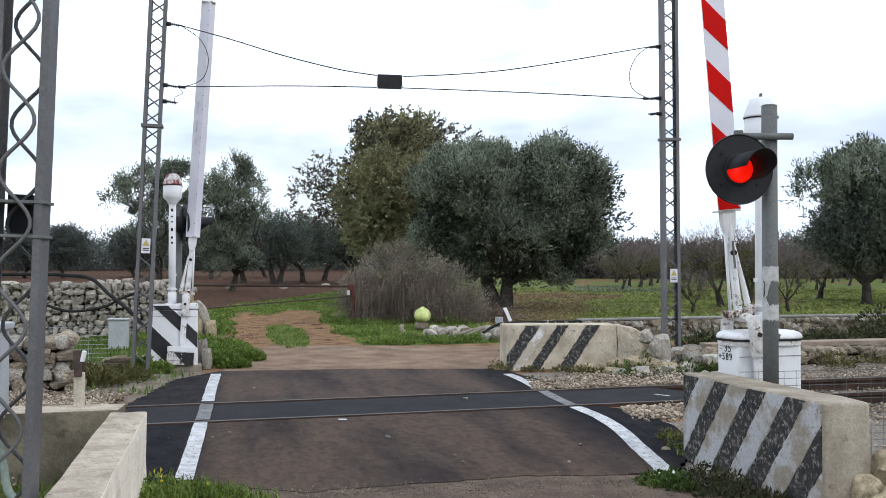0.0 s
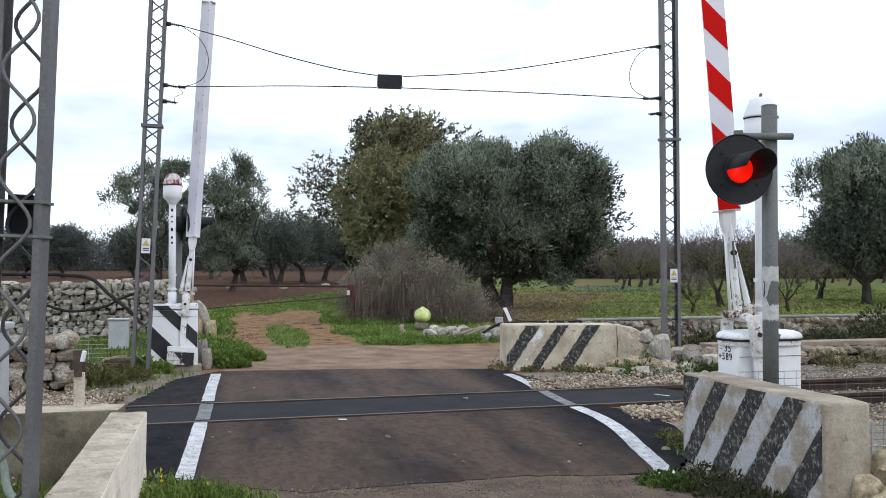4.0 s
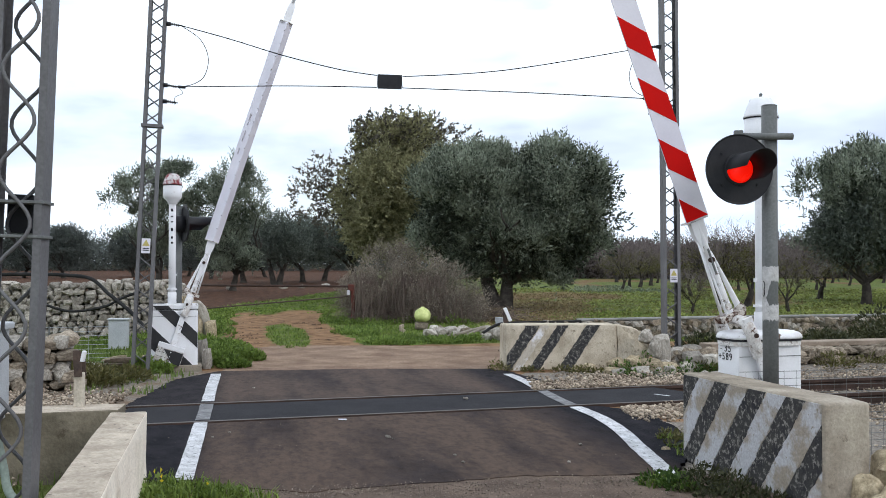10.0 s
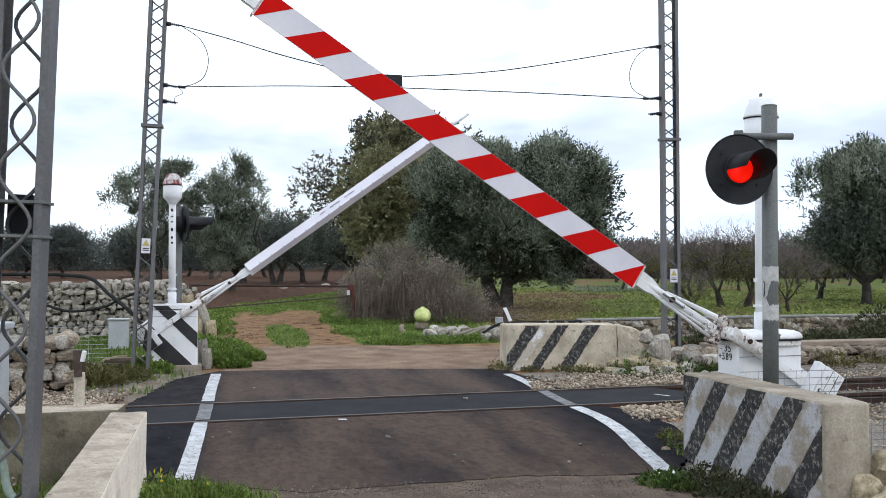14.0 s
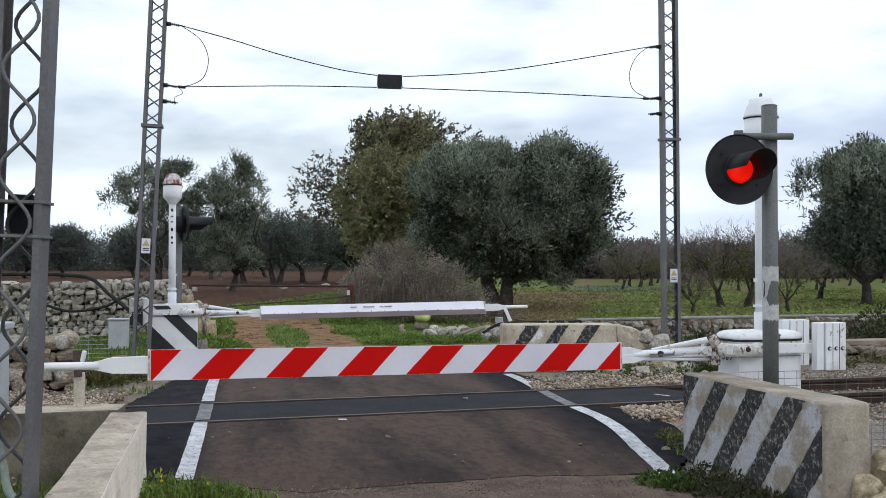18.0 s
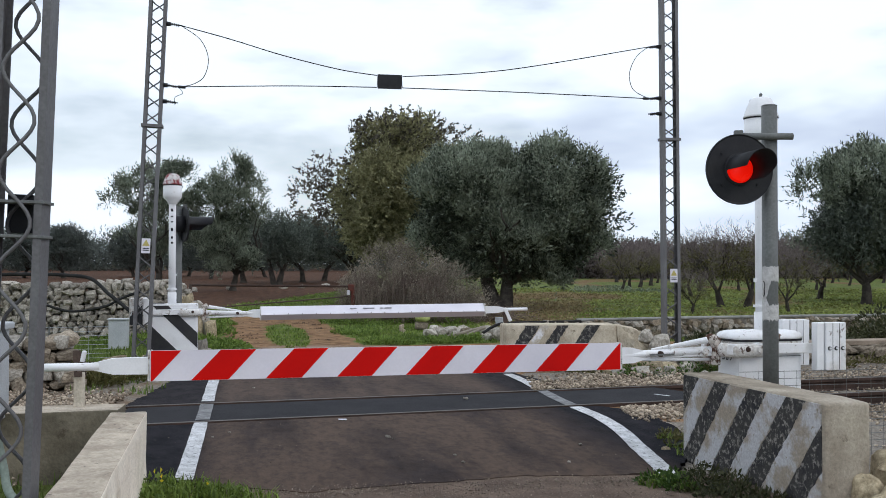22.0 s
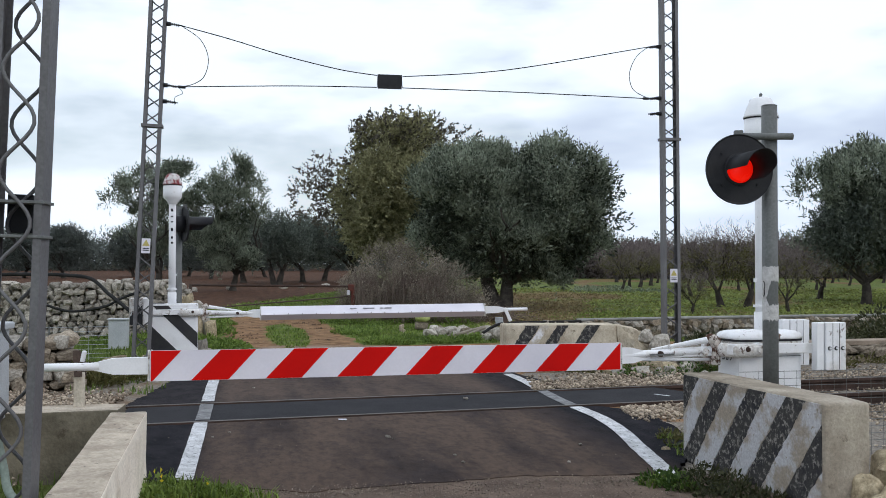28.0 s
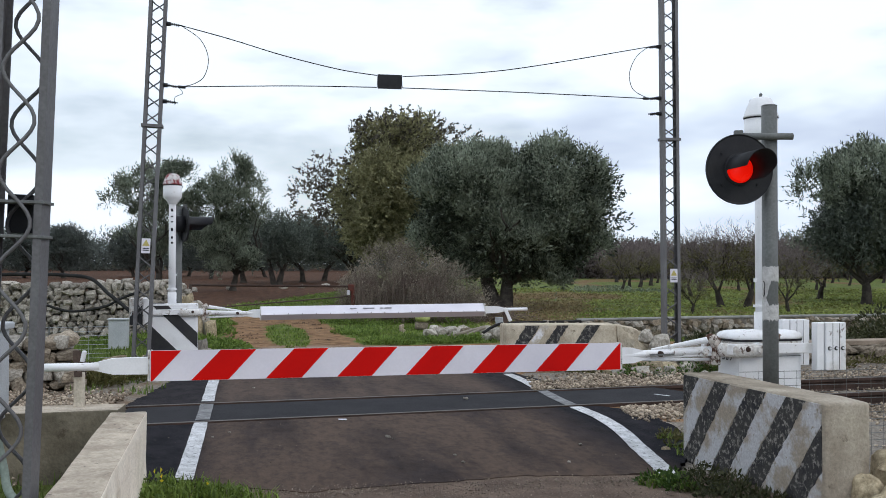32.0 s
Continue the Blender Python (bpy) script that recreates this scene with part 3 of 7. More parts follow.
def cover(x, y):
    """How much green grass, red soil and grit lies at a place; the rest is pale brown earth."""
    s, u = along(x, y)
    wob = 0.5 * noise.noise((x * 0.6, y * 0.6, 3)) + 0.25 * noise.noise((x * 2.1, y * 2.1, 5))
    grass, soil, grit = 0.0, 0.0, 0.0
    # verges before the crossing
    if y < 9.5:
        grass = step(-0.9, -1.3, u + 0.4 * wob) + step(2.9, 3.3, u + 0.4 * wob)
    # wheel tracks of the earth lane beyond
    if y >= 15:
        oval = ((u - 1.0 + 0.25 * wob) / 0.50) ** 2 + ((s - 24.4 + 0.6 * wob) / 4.7) ** 2
        mid = step(1.15, 0.70, oval)
        side = step(1.30, 1.48, abs(u - 0.95 - 0.05 * max(0.0, s - 30)) + 0.4 * wob)
        end = step(32.5, 38.5, s + 3.5 * wob + 2.5 * noise.noise((x * 0.9, y * 0.35, 2)))
        grass = max(mid, side * step(20.2, 20.9, s + 0.5 * wob), end)
        if u < -0.9:
            grass = max(grass, step(16.5, 17.2, y + 0.5 * wob))
    if u < -0.7 and x < -3.4 and y > 12.6:
        grass = max(grass, (0.75 if y > 15.8 else 0.42) + 0.5 * wob)
    # red soil field on one side, green orchard on the other
    edge = 36.0 + min(28.0, max(0.0, 6.9 * (x + 8.8)))
    f = step(edge, edge + 2.5, y + 2.0 * wob) * step(4.6, 3.0, u + 1.2 * wob - 0.10 * (y - 34))
    soil = f
    grass *= 1 - f
    if y > 26 and u > 2.7 and soil < 0.5:
        dry = step(0.7, -0.7, x - 0.150 * y + 1.2 * wob) * step(50, 43, y + 3 * wob)
        bare = step(0.05, 0.35, noise.noise((x * 0.25, y * 0.09, 9)) + 0.10 * step(50, 80, y))
        grass = 1.0 - max(0.50 * dry, 0.55 * bare) if x > 1.2 else 0.85 + 0.4 * wob
        soil = max(soil, 0.36 * max(dry, 1.1 * bare) + 0.22 * wob)
    su = -math.sin(TRACK) * x + math.cos(TRACK) * (y - 11.8)
    ss = math.cos(TRACK) * x + math.sin(TRACK) * (y - 11.8)
    if abs(su) < (2.9 if x > 0 else 2.3) + 0.5 * wob and abs(ss + 1.0) > 3.0:
        grit = 1.0
        grass *= 0.1
    if x > 1.8 and 6.4 < y < 10.5 and ss < 6:
        grit = max(grit, 0.85)
        grass *= 0.4
    if x < -3.2 and 11.5 < y < 15.6:
        grit = max(grit, 0.55 + 0.5 * wob)
    return min(grass, 1.0), soil, grit


def ground_sheet():
    t = np.linspace(-1, 1, 270)
    xs = np.sinh(t * 7.2) / np.sinh(7.2) * 900
    q = np.linspace(0, 1, 330)
    ys = -40 + 44 * q / 0.12 * (q < 0.12) + (q >= 0.12) * (44 + np.sinh((q - 0.12) / 0.88 * 6.2) / np.sinh(6.2) * 1800)
    V = np.array([(x, y, rise(x, y)) for y in ys for x in xs])
    nx, ny = len(xs), len(ys)
    i = (np.arange(ny - 1)[:, None] * nx + np.arange(nx - 1)[None, :]).ravel()
    F = np.stack([i, i + 1, i + nx + 1, i + nx], axis=1)
    m = bpy.data.materials.new("open_ground")
    m.use_nodes = True
    n, l = m.node_tree.nodes, m.node_tree.links
    b = n["Principled BSDF"]
    at = n.new("ShaderNodeAttribute")
    at.attribute_name = "cover"
    sep = n.new("ShaderNodeSeparateColor")
    l.new(at.outputs["Color"], sep.inputs["Color"])
    tc = n.new("ShaderNodeTexCoord")
    nz, n2 = n.new("ShaderNodeTexNoise"), n.new("ShaderNodeTexNoise")
    nz.inputs["Scale"].default_value, nz.inputs["Detail"].default_value, nz.inputs["Roughness"].default_value = 3.0, 8, 0.65
    n2.inputs["Scale"].default_value, n2.inputs["Detail"].default_value = 28, 6
    l.new(tc.outputs["Object"], nz.inputs["Vector"])
    l.new(tc.outputs["Object"], n2.inputs["Vector"])

    def tone(a, b_, src, lo=0.35, hi=0.65):
        r = n.new("ShaderNodeValToRGB")
        r.color_ramp.elements[0].color, r.color_ramp.elements[1].color = (*a, 1), (*b_, 1)
        r.color_ramp.elements[0].position, r.color_ramp.elements[1].position = lo, hi
        l.new(src.outputs["Fac"], r.inputs["Fac"])
        return r.outputs["Color"]

    def mask(channel):
        a = n.new("ShaderNodeMath")
        a.operation = "MULTIPLY_ADD"
        l.new(nz.outputs["Fac"], a.inputs[0])
        a.inputs[1].default_value, a.inputs[2].default_value = 1.2, -0.6
        s_ = n.new("ShaderNodeMath")
        l.new(a.outputs["Value"], s_.inputs[0])
        l.new(sep.outputs[channel], s_.inputs[1])
        r = n.new("ShaderNodeMapRange")
        r.inputs["From Min"].default_value, r.inputs["From Max"].default_value = 0.35, 0.65
        l.new(s_.outputs["Value"], r.inputs["Value"])
        return r.outputs["Result"]

    def blend(fac, a, b_):
        x_ = n.new("ShaderNodeMix")
        x_.data_type = "RGBA"
        l.new(fac, x_.inputs["Factor"])
        l.new(a, x_.inputs["A"])
        l.new(b_, x_.inputs["B"])
        return x_.outputs["Result"]

    col = tone((0.105, 0.057, 0.031), (0.285, 0.170, 0.092), nz, 0.36, 0.60)
    n3 = n.new("ShaderNodeTexNoise")
    n3.inputs["Scale"].default_value, n3.inputs["Detail"].default_value, n3.inputs["Roughness"].default_value = 0.55, 6, 0.65
    l.new(tc.outputs["Object"], n3.inputs["Vector"])
    patchy = n.new("ShaderNodeMapRange")
    patchy.inputs["From Min"].default_value, patchy.inputs["From Max"].default_value = 0.47, 0.66
    patchy.inputs["To Max"].default_value = 0.75
    l.new(n3.outputs["Fac"], patchy.inputs["Value"])
    green = blend(patchy.outputs["Result"], tone((0.052, 0.076, 0.018), (0.140, 0.180, 0.046), nz, 0.36, 0.62), tone((0.070, 0.066, 0.024), (0.180, 0.150, 0.068), nz, 0.36, 0.62))
    col = blend(mask("Red"), col, green)
    col = blend(mask("Green"), col, tone((0.030, 0.0145, 0.009), (0.110, 0.056, 0.034), nz, 0.36, 0.62))
    col = blend(mask("Blue"), col, tone((0.12, 0.10, 0.085), (0.30, 0.27, 0.23), n2))
    l.new(col, b.inputs["Base Color"])
    b.inputs["Roughness"].default_value = 0.95
    b.inputs["Specular IOR Level"].default_value = 0.1
    bp = n.new("ShaderNodeBump")
    bp.inputs["Strength"].default_value, bp.inputs["Distance"].default_value = 0.7, 0.04
    l.new(n2.outputs["Fac"], bp.inputs["Height"])
    l.new(bp.outputs["Normal"], b.inputs["Normal"])
    me = quick_mesh("ground", V, F, m, True)
    c = me.color_attributes.new("cover", "FLOAT_COLOR", "POINT")
    cov = np.ones((len(V), 4), dtype=np.float32)
    for k, (x, y, z) in enumerate(V):
        cov[k, :3] = cover(x, y) if -100 < x < 100 and 0 < y < 230 else (0.5, 0.3, 0)
    c.data.foreach_set("color", cov.ravel())
    return tagged(new("ground", me), "open country with grass, red soil and pale earth", "ground", kind="structure")


ground_sheet()


def road_z(x, y):
    """Height of the road's surface: the far rail lies a little lower than the near one."""
    u = -math.sin(TRACK) * x + math.cos(TRACK) * (y - 11.8)
    return 0.026 - 0.012 * min(1.0, max(0.0, (u - RAIL_NEAR) / (RAIL_FAR - RAIL_NEAR)))


def sheet(name, outline, z, thick, material, label, category, wobble=0.0, seed=1):
    """A thin slab from an outline, its edges crumbling by wobble."""
    rng = random.Random(seed)
    pts = []
    for (a, b) in zip(outline, outline[1:] + outline[:1]):
        a, b = Vector(a), Vector(b)
        k = max(1, int((b - a).length / 0.09)) if wobble else 1
        for i in range(k):
            p = a.lerp(b, i / k)
            pts.append((p.x + rng.gauss(0, wobble), p.y + rng.gauss(0, wobble)))
    bm = bmesh.new()
    zs = [road_z(x, y) if z is None else z for x, y in pts]
    top = [bm.verts.new((x, y, k)) for (x, y), k in zip(pts, zs)]
    low = [bm.verts.new((x, y, k - thick)) for (x, y), k in zip(pts, zs)]
    bm.faces.new(top)
    for i in range(len(pts)):
        j = (i + 1) % len(pts)
        bm.faces.new((top[i], low[i], low[j], top[j]))
    bmesh.ops.triangulate(bm, faces=[f for f in bm.faces if len(f.verts) > 4])
    ob = part(name, bm, material)
    return tagged(ob, label, category, kind="structure")


def road_material(name, dark, pale, dusty):
    """Asphalt: scuffed blue-black at two scales, with brown dust carried along the wheel tracks, and pale grit."""
    m = bpy.data.materials.new(name)
    m.use_nodes = True
    n, l = m.node_tree.nodes, m.node_tree.links
    b = n["Principled BSDF"]
    tc, mp = n.new("ShaderNodeTexCoord"), n.new("ShaderNodeMapping")
    mp.inputs["Rotation"].default_value = (0, 0, -LANE)
    l.new(tc.outputs["Object"], mp.inputs["Vector"])

    def field(scale, detail=6, stretch=(1, 1, 1), rough=0.6, shift=0.0):
        ms, nz = n.new("ShaderNodeMapping"), n.new("ShaderNodeTexNoise")
        ms.inputs["Scale"].default_value, ms.inputs["Location"].default_value = stretch, (shift, shift, 0)
        l.new(mp.outputs["Vector"], ms.inputs["Vector"])
        l.new(ms.outputs["Vector"], nz.inputs["Vector"])
        nz.inputs["Scale"].default_value, nz.inputs["Detail"].default_value, nz.inputs["Roughness"].default_value = scale, detail, rough
        return nz.outputs["Fac"]

    def span(v, a, b_, lo=0.0, hi=1.0):
        r = n.new("ShaderNodeMapRange")
        r.inputs["From Min"].default_value, r.inputs["From Max"].default_value = a, b_
        r.inputs["To Min"].default_value, r.inputs["To Max"].default_value = lo, hi
        l.new(v, r.inputs["Value"])
        return r.outputs["Result"]

    def calc(op, a, b_):
        x = n.new("ShaderNodeMath")
        x.operation = op
        for k, v in enumerate((a, b_)):
            if isinstance(v, float):
                x.inputs[k].default_value = v
            else:
                l.new(v, x.inputs[k])
        return x.outputs["Value"]

    def mix(f, a, b_):
        x = n.new("ShaderNodeMix")
        x.data_type = "RGBA"
        l.new(f, x.inputs["Factor"])
        for k, v in (("A", a), ("B", b_)):
            if isinstance(v, tuple):
                x.inputs[k].default_value = (*v, 1)
            else:
                l.new(v, x.inputs[k])
        return x.outputs["Result"]

    col = mix(span(field(5.0, 8, (1, 0.5, 1), 0.7), 0.36, 0.64), dark, pale)
    sp = n.new("ShaderNodeSeparateXYZ")
    l.new(mp.outputs["Vector"], sp.inputs["Vector"])
    # dust lies in the middle of the lane, broken up by scuffs
    mid = span(calc("ABSOLUTE", calc("ADD", sp.outputs["X"], -1.46), 0.0), 1.98, 1.62)
    tracks = span(field(0.9, 5, (1.6, 0.28, 1), 0.55, 3.1), 0.36, 0.56, 0.30, 1.0)
    scuff = span(field(14.0, 8, (1, 0.45, 1), 0.75, 1.7), 0.34, 0.60, 0.45, 1.0)
    dust = calc("MULTIPLY", calc("MULTIPLY", mid, tracks), scuff)
    col = mix(dust, col, dusty)
    col = mix(span(field(60.0, 4, (1, 1, 1), 0.8), 0.66, 0.72, 0.0, 0.7), col, (0.17, 0.15, 0.13))
    col = mix(span(field(38.0, 6, (1, 1, 1), 0.8, 5.0), 0.30, 0.42, 0.55, 0.0), col, (0.008, 0.008, 0.010))
    l.new(col, b.inputs["Base Color"])
    b.inputs["Roughness"].default_value = 0.92
    b.inputs["Specular IOR Level"].default_value = 0.05
    bp = n.new("ShaderNodeBump")
    bp.inputs["Strength"].default_value, bp.inputs["Distance"].default_value = 0.7, 0.008
    l.new(field(90.0, 4), bp.inputs["Height"])
    l.new(bp.outputs["Normal"], b.inputs["Normal"])
    return m


M["lane"] = road_material("lane_asphalt", (0.009, 0.009, 0.012), (0.026, 0.024, 0.029), (0.104, 0.074, 0.058))
M["lane_far"] = road_material("dusty_lane_asphalt", (0.015, 0.014, 0.017), (0.038, 0.034, 0.037), (0.108, 0.079, 0.065))
M["old_road"] = mat("old_gritty_asphalt", (0.158, 0.116, 0.090), (0.088, 0.063, 0.050), 0.95, 2.4, 90, 0.9, speck=(0.30, 0.27, 0.23), speck_at=0.63, speck_scale=45, grain=0.4)
M["earth"] = mat("packed_earth", (0.29, 0.205, 0.145), (0.165, 0.105, 0.072), 0.95, 1.6, 45, 0.8, speck=(0.38, 0.32, 0.26), speck_at=0.63, speck_scale=24, grain=0.35)
M["line"] = mat("road_line_paint", (0.66, 0.66, 0.68), (0.42, 0.42, 0.43), 0.7, 7.0, 120, 0.3, speck=(0.07, 0.07, 0.075), speck_at=0.575, speck_scale=26)
M["line_worn"] = mat("dusty_line_paint", (0.27, 0.27, 0.275), (0.15, 0.15, 0.155), 0.8, 7.0, 120, 0.3, speck=(0.06, 0.06, 0.065), speck_at=0.58, speck_scale=22)

# the lane before the crossing, the new asphalt, the strip between the rails, and the earth apron beyond
sheet("road_near", [(-1.75, -6), (3.6, -6), (3.0, 4.5), (2.25, 7.6), (-1.55, 7.8), (-1.55, 4.5)], 0.020, 0.05, M["old_road"],
      "worn gritty brown asphalt lane before the crossing", "road")


def rail_y(x, u):
    return 11.8 + math.tan(TRACK) * x + u / math.cos(TRACK)


sheet("road_crossing", [(-2.15, 7.45), (-0.95, 7.05), (0.6, 7.62), (1.05, 7.6), (1.75, 7.75), (2.0, 8.3), (2.2, 9.0), (2.28, 9.9), (2.2, 10.7), (1.95, 11.25),
                        (1.72, rail_y(1.72, RAIL_NEAR - 0.06)), (-3.05, rail_y(-3.05, RAIL_NEAR - 0.06)), (-2.75, 9.0)], None, 0.06, M["lane"],
      "dark new asphalt patch on the near side of the rails", "road", 0.012, 3)
sheet("road_between_rails", [(-3.35, rail_y(-3.35, RAIL_NEAR + 0.075)), (3.45, rail_y(3.45, RAIL_NEAR + 0.075)), (2.75, rail_y(2.75, RAIL_FAR - 0.075)), (-3.5, rail_y(-3.5, RAIL_FAR - 0.075))],
      None, 0.06, M["asphalt"], "blue-black asphalt strip between the two rails", "road", 0.003, 4)
sheet("road_far", [(-3.6, rail_y(-3.6, RAIL_FAR + 0.06)), (1.9, rail_y(1.9, RAIL_FAR + 0.06)), (1.65, 13.4), (0.95, 15.5), (0.7, 15.8), (-1.4, 15.75), (-3.4, 15.4), (-3.75, 14.2)],
      None, 0.06, M["lane_far"], "dark asphalt patch on the far side of the rails", "road", 0.012, 5)
sheet("road_apron", [(-3.3, 15.0), (0.95, 15.2), (1.05, 17.0), (1.4, 20.3), (-1.4, 20.6), (-3.3, 20.6), (-4.1, 19.5), (-3.6, 17.4)], 0.007, 0.05, M["earth"],
      "pale packed earth and grit beyond the crossing", "road", 0.03, 6)


def line_strip(pts, width, material, label):
    """A painted line along a few points, on the road's surface."""
    path = [p for p, r in cable([(x, y, road_z(x, y) + 0.005) for x, y in pts], 0.0, 6)]
    rng = random.Random(len(pts) * 7 + int(pts[0][1] * 10))
    bm = bmesh.new()
    rows = []
    for i, p in enumerate(path):
        d = (path[min(i + 1, len(path) - 1)] - path[max(i - 1, 0)]).normalized()
        s = Vector((d.y, -d.x, 0)) * width / 2
        rows.append((bm.verts.new(p - s * rng.gauss(1, 0.03)), bm.verts.new(p + s * rng.gauss(1, 0.03))))
    for a, b in zip(rows, rows[1:]):
        bm.faces.new((a[0], a[1], b[1], b[0]))
    g = bmesh.ops.extrude_face_region(bm, geom=bm.faces[:])
    bmesh.ops.translate(bm, verts=[v for v in g["geom"] if isinstance(v, bmesh.types.BMVert)], vec=(0, 0, 0.003))
    return tagged(part("road_line", bm, material), label, "road line", "lines along the lane", "structure")


line_strip([(-1.885, 7.42), (-2.16, 8.85), (-2.425, 10.22)], 0.135, M["line"], "worn white edge line on dark asphalt")
line_strip([(-2.445, 10.36), (-2.69, 11.62)], 0.145, M["line_worn"], "dusty grey edge line between the rails")
line_strip([(-2.74, 11.88), (-3.0, 13.2), (-3.33, 14.95)], 0.145, M["line"], "worn white edge line on dark asphalt")
line_strip([(1.675, 7.62), (1.69, 8.05), (1.685, 8.8), (1.69, 9.66), (1.62, 10.55), (1.47, 11.32)], 0.15, M["line"], "worn white edge line bending round the crossing")
line_strip([(1.455, 11.42), (1.35, 12.1), (1.25, 12.95)], 0.14, M["line_worn"], "dusty grey edge line between the rails")
line_strip([(2.59, 12.50), (2.66, 12.40), (2.73, 12.30)], 0.045, M["line"], "short stray dash of white paint on the strip")
line_strip([(1.23, 13.12), (1.12, 14.0), (0.95, 14.95)], 0.14, M["line"], "worn white edge line on dark asphalt")


# ---- the track ----
def rail(u, top):
    prof = [(-0.07, 0), (0.07, 0), (0.07, 0.012), (0.012, 0.03), (0.010, 0.115), (0.034, 0.125), (0.034, 0.155), (0.028, 0.162),
            (-0.028, 0.162), (-0.034, 0.155), (-0.034, 0.125), (-0.010, 0.115), (-0.012, 0.03), (-0.07, 0.012)]
    m = Matrix.Translation(track(-60, u, top - 0.162)) @ pose(0, 0, 0, 0, 0, 17.5)
    t = thing("rail", "rusty brown steel rail with a worn head, laid on ballast", "rail", m, "rails of the single track")
    part("rail_body", extruded(prof, 120), M["rust"], t)
    part("rail_head", box((120, 0.064, 0.004), (60, 0, 0.163)), M["rail_top"], t, "polished running surface")


rail(RAIL_NEAR, 0.036)
rail(RAIL_FAR, 0.024)


def sleepers():
    me = finish(box((0.22, 2.4, 0.16), bevel=0.015), "sleeper", M["concrete"])
    for s in [k * 0.6 for k in range(-20, 40)]:
        if -4.0 < s < 3.6:
            continue
        ob = new("sleeper", me)
        ob.matrix_basis = Matrix.Translation(track(s, 0, -0.215)) @ pose(0, 0, 0, 0, 0, 17.5)
        tagged(ob, "grey concrete sleeper bedded in ballast", "sleeper", "sleepers under the rails")


sleepers()


def pebble_cloud(name, places, sizes, material, seed):
    """Many small angular stones as one mesh: octahedra, squashed and turned."""
    rng = np.random.default_rng(seed)
    n_ = len(places)
    base = np.array([(1, 0, 0), (-1, 0, 0), (0, 1, 0), (0, -1, 0), (0, 0, 1), (0, 0, -1)], dtype=float)
    v = base[None] * rng.uniform(0.6, 1.25, (n_, 6, 1)) * np.array(sizes)[:, None, None]
    a = rng.uniform(0, math.tau, n_)
    b = rng.uniform(-0.9, 0.9, n_)
    ca, sa, cb, sb = np.cos(a), np.sin(a), np.cos(b), np.sin(b)
    x, y, z = v[..., 0], v[..., 1], v[..., 2] * 0.75
    x, z = x * cb[:, None] - z * sb[:, None], x * sb[:, None] + z * cb[:, None]
    x, y = x * ca[:, None] - y * sa[:, None], x * sa[:, None] + y * ca[:, None]
    V = (np.stack([x, y, z], axis=2) + np.array(places)[:, None, :]).reshape(-1, 3)
    f = np.array([(0, 2, 4), (2, 1, 4), (1, 3, 4), (3, 0, 4), (2, 0, 5), (1, 2, 5), (3, 1, 5), (0, 3, 5)])
    F = (f[None] + 6 * np.arange(n_)[:, None, None]).reshape(-1, 3)
    return quick_mesh(name, V, F, material)


def stone_variation(m):
    """Let each stone of a joined mesh differ in tone."""
    n, l = m.node_tree.nodes, m.node_tree.links
    b = n["Principled BSDF"]
    src = b.inputs["Base Color"].links[0].from_socket
    geo, mr, hs = n.new("ShaderNodeNewGeometry"), n.new("ShaderNodeMapRange"), n.new("ShaderNodeHueSaturation")
    mr.inputs["To Min"].default_value, mr.inputs["To Max"].default_value = 0.55, 1.5
    l.new(geo.outputs["Random Per Island"], mr.inputs["Value"])
    l.new(mr.outputs["Result"], hs.inputs["Value"])
    l.new(src, hs.inputs["Color"])
    l.new(hs.outputs["Color"], b.inputs["Base Color"])


M["grit"] = mat("brown_grit", (0.24, 0.20, 0.165), (0.13, 0.105, 0.085), 0.95, 7.0, 50, 0.3)
stone_variation(M["ballast"])
stone_variation(M["grit"])


def ballast():
    rng = random.Random(11)
    P, S = [], []
    for _ in range(30000):
        s = rng.choice((rng.uniform(2.1, 14), rng.uniform(3.0, 22), rng.uniform(-9, -4.2)))
        u = rng.uniform(-2.2, 2.4) if rng.random() < 0.75 else rng.gauss(0, 2.2)
        p = track(s, u)
        if 7.0 > s > 0 and p.x < 2.0 and p.y < 11.4 and u < -0.9:
            continue
        if min(abs(u - RAIL_NEAR), abs(u - RAIL_FAR)) < 0.09 or (abs(u) < 0.7 and -4.3 < s < 4.0):
            continue
        if (u > 0.8 and s < 2.4 and s > -4.4) or (-1.25 < u < -0.7 and 0 < s < 4.6):
            continue
        h = rise(p.x, p.y) + 0.02 + (0.07 * max(0, 1 - abs(abs(u) - 1.5) / 0.7) if s > 0 else 0.03)
        P.append((p.x, p.y, h + rng.uniform(-0.02, 0.05)))
        S.append(rng.uniform(0.012, 0.033))
    # shoulders where the asphalt ends
    for _ in range(7000):
        k = rng.random()
        if k < 0.4:
            x = rng.uniform(1.15, 3.6)
            y = rail_y(x, RAIL_FAR) + abs(rng.gauss(0.15, 0.42)) + 0.1
            h = 0.02 + 0.035 * math.exp(-((y - rail_y(x, 1.9)) / 0.5) ** 2)
        elif k < 0.72:
            x = rng.uniform(1.95, 3.2)
            y = rail_y(x, RAIL_NEAR) - abs(rng.gauss(0.15, 0.35)) - 0.32
            h = 0.02
        else:
            x = rng.uniform(-5.8, -3.75)
            y = rail_y(x, RAIL_FAR) + abs(rng.gauss(0.3, 0.5)) + 0.05
            h = 0.04
        P.append((x, y, h + rng.uniform(-0.02, 0.03)))
        S.append(rng.uniform(0.011, 0.035))
    ob = new("ballast", pebble_cloud("ballast", P, S, M["ballast"], 5))
    tagged(ob, "loose pale ballast stones beside the rails", "ballast", kind="stuff")


ballast()


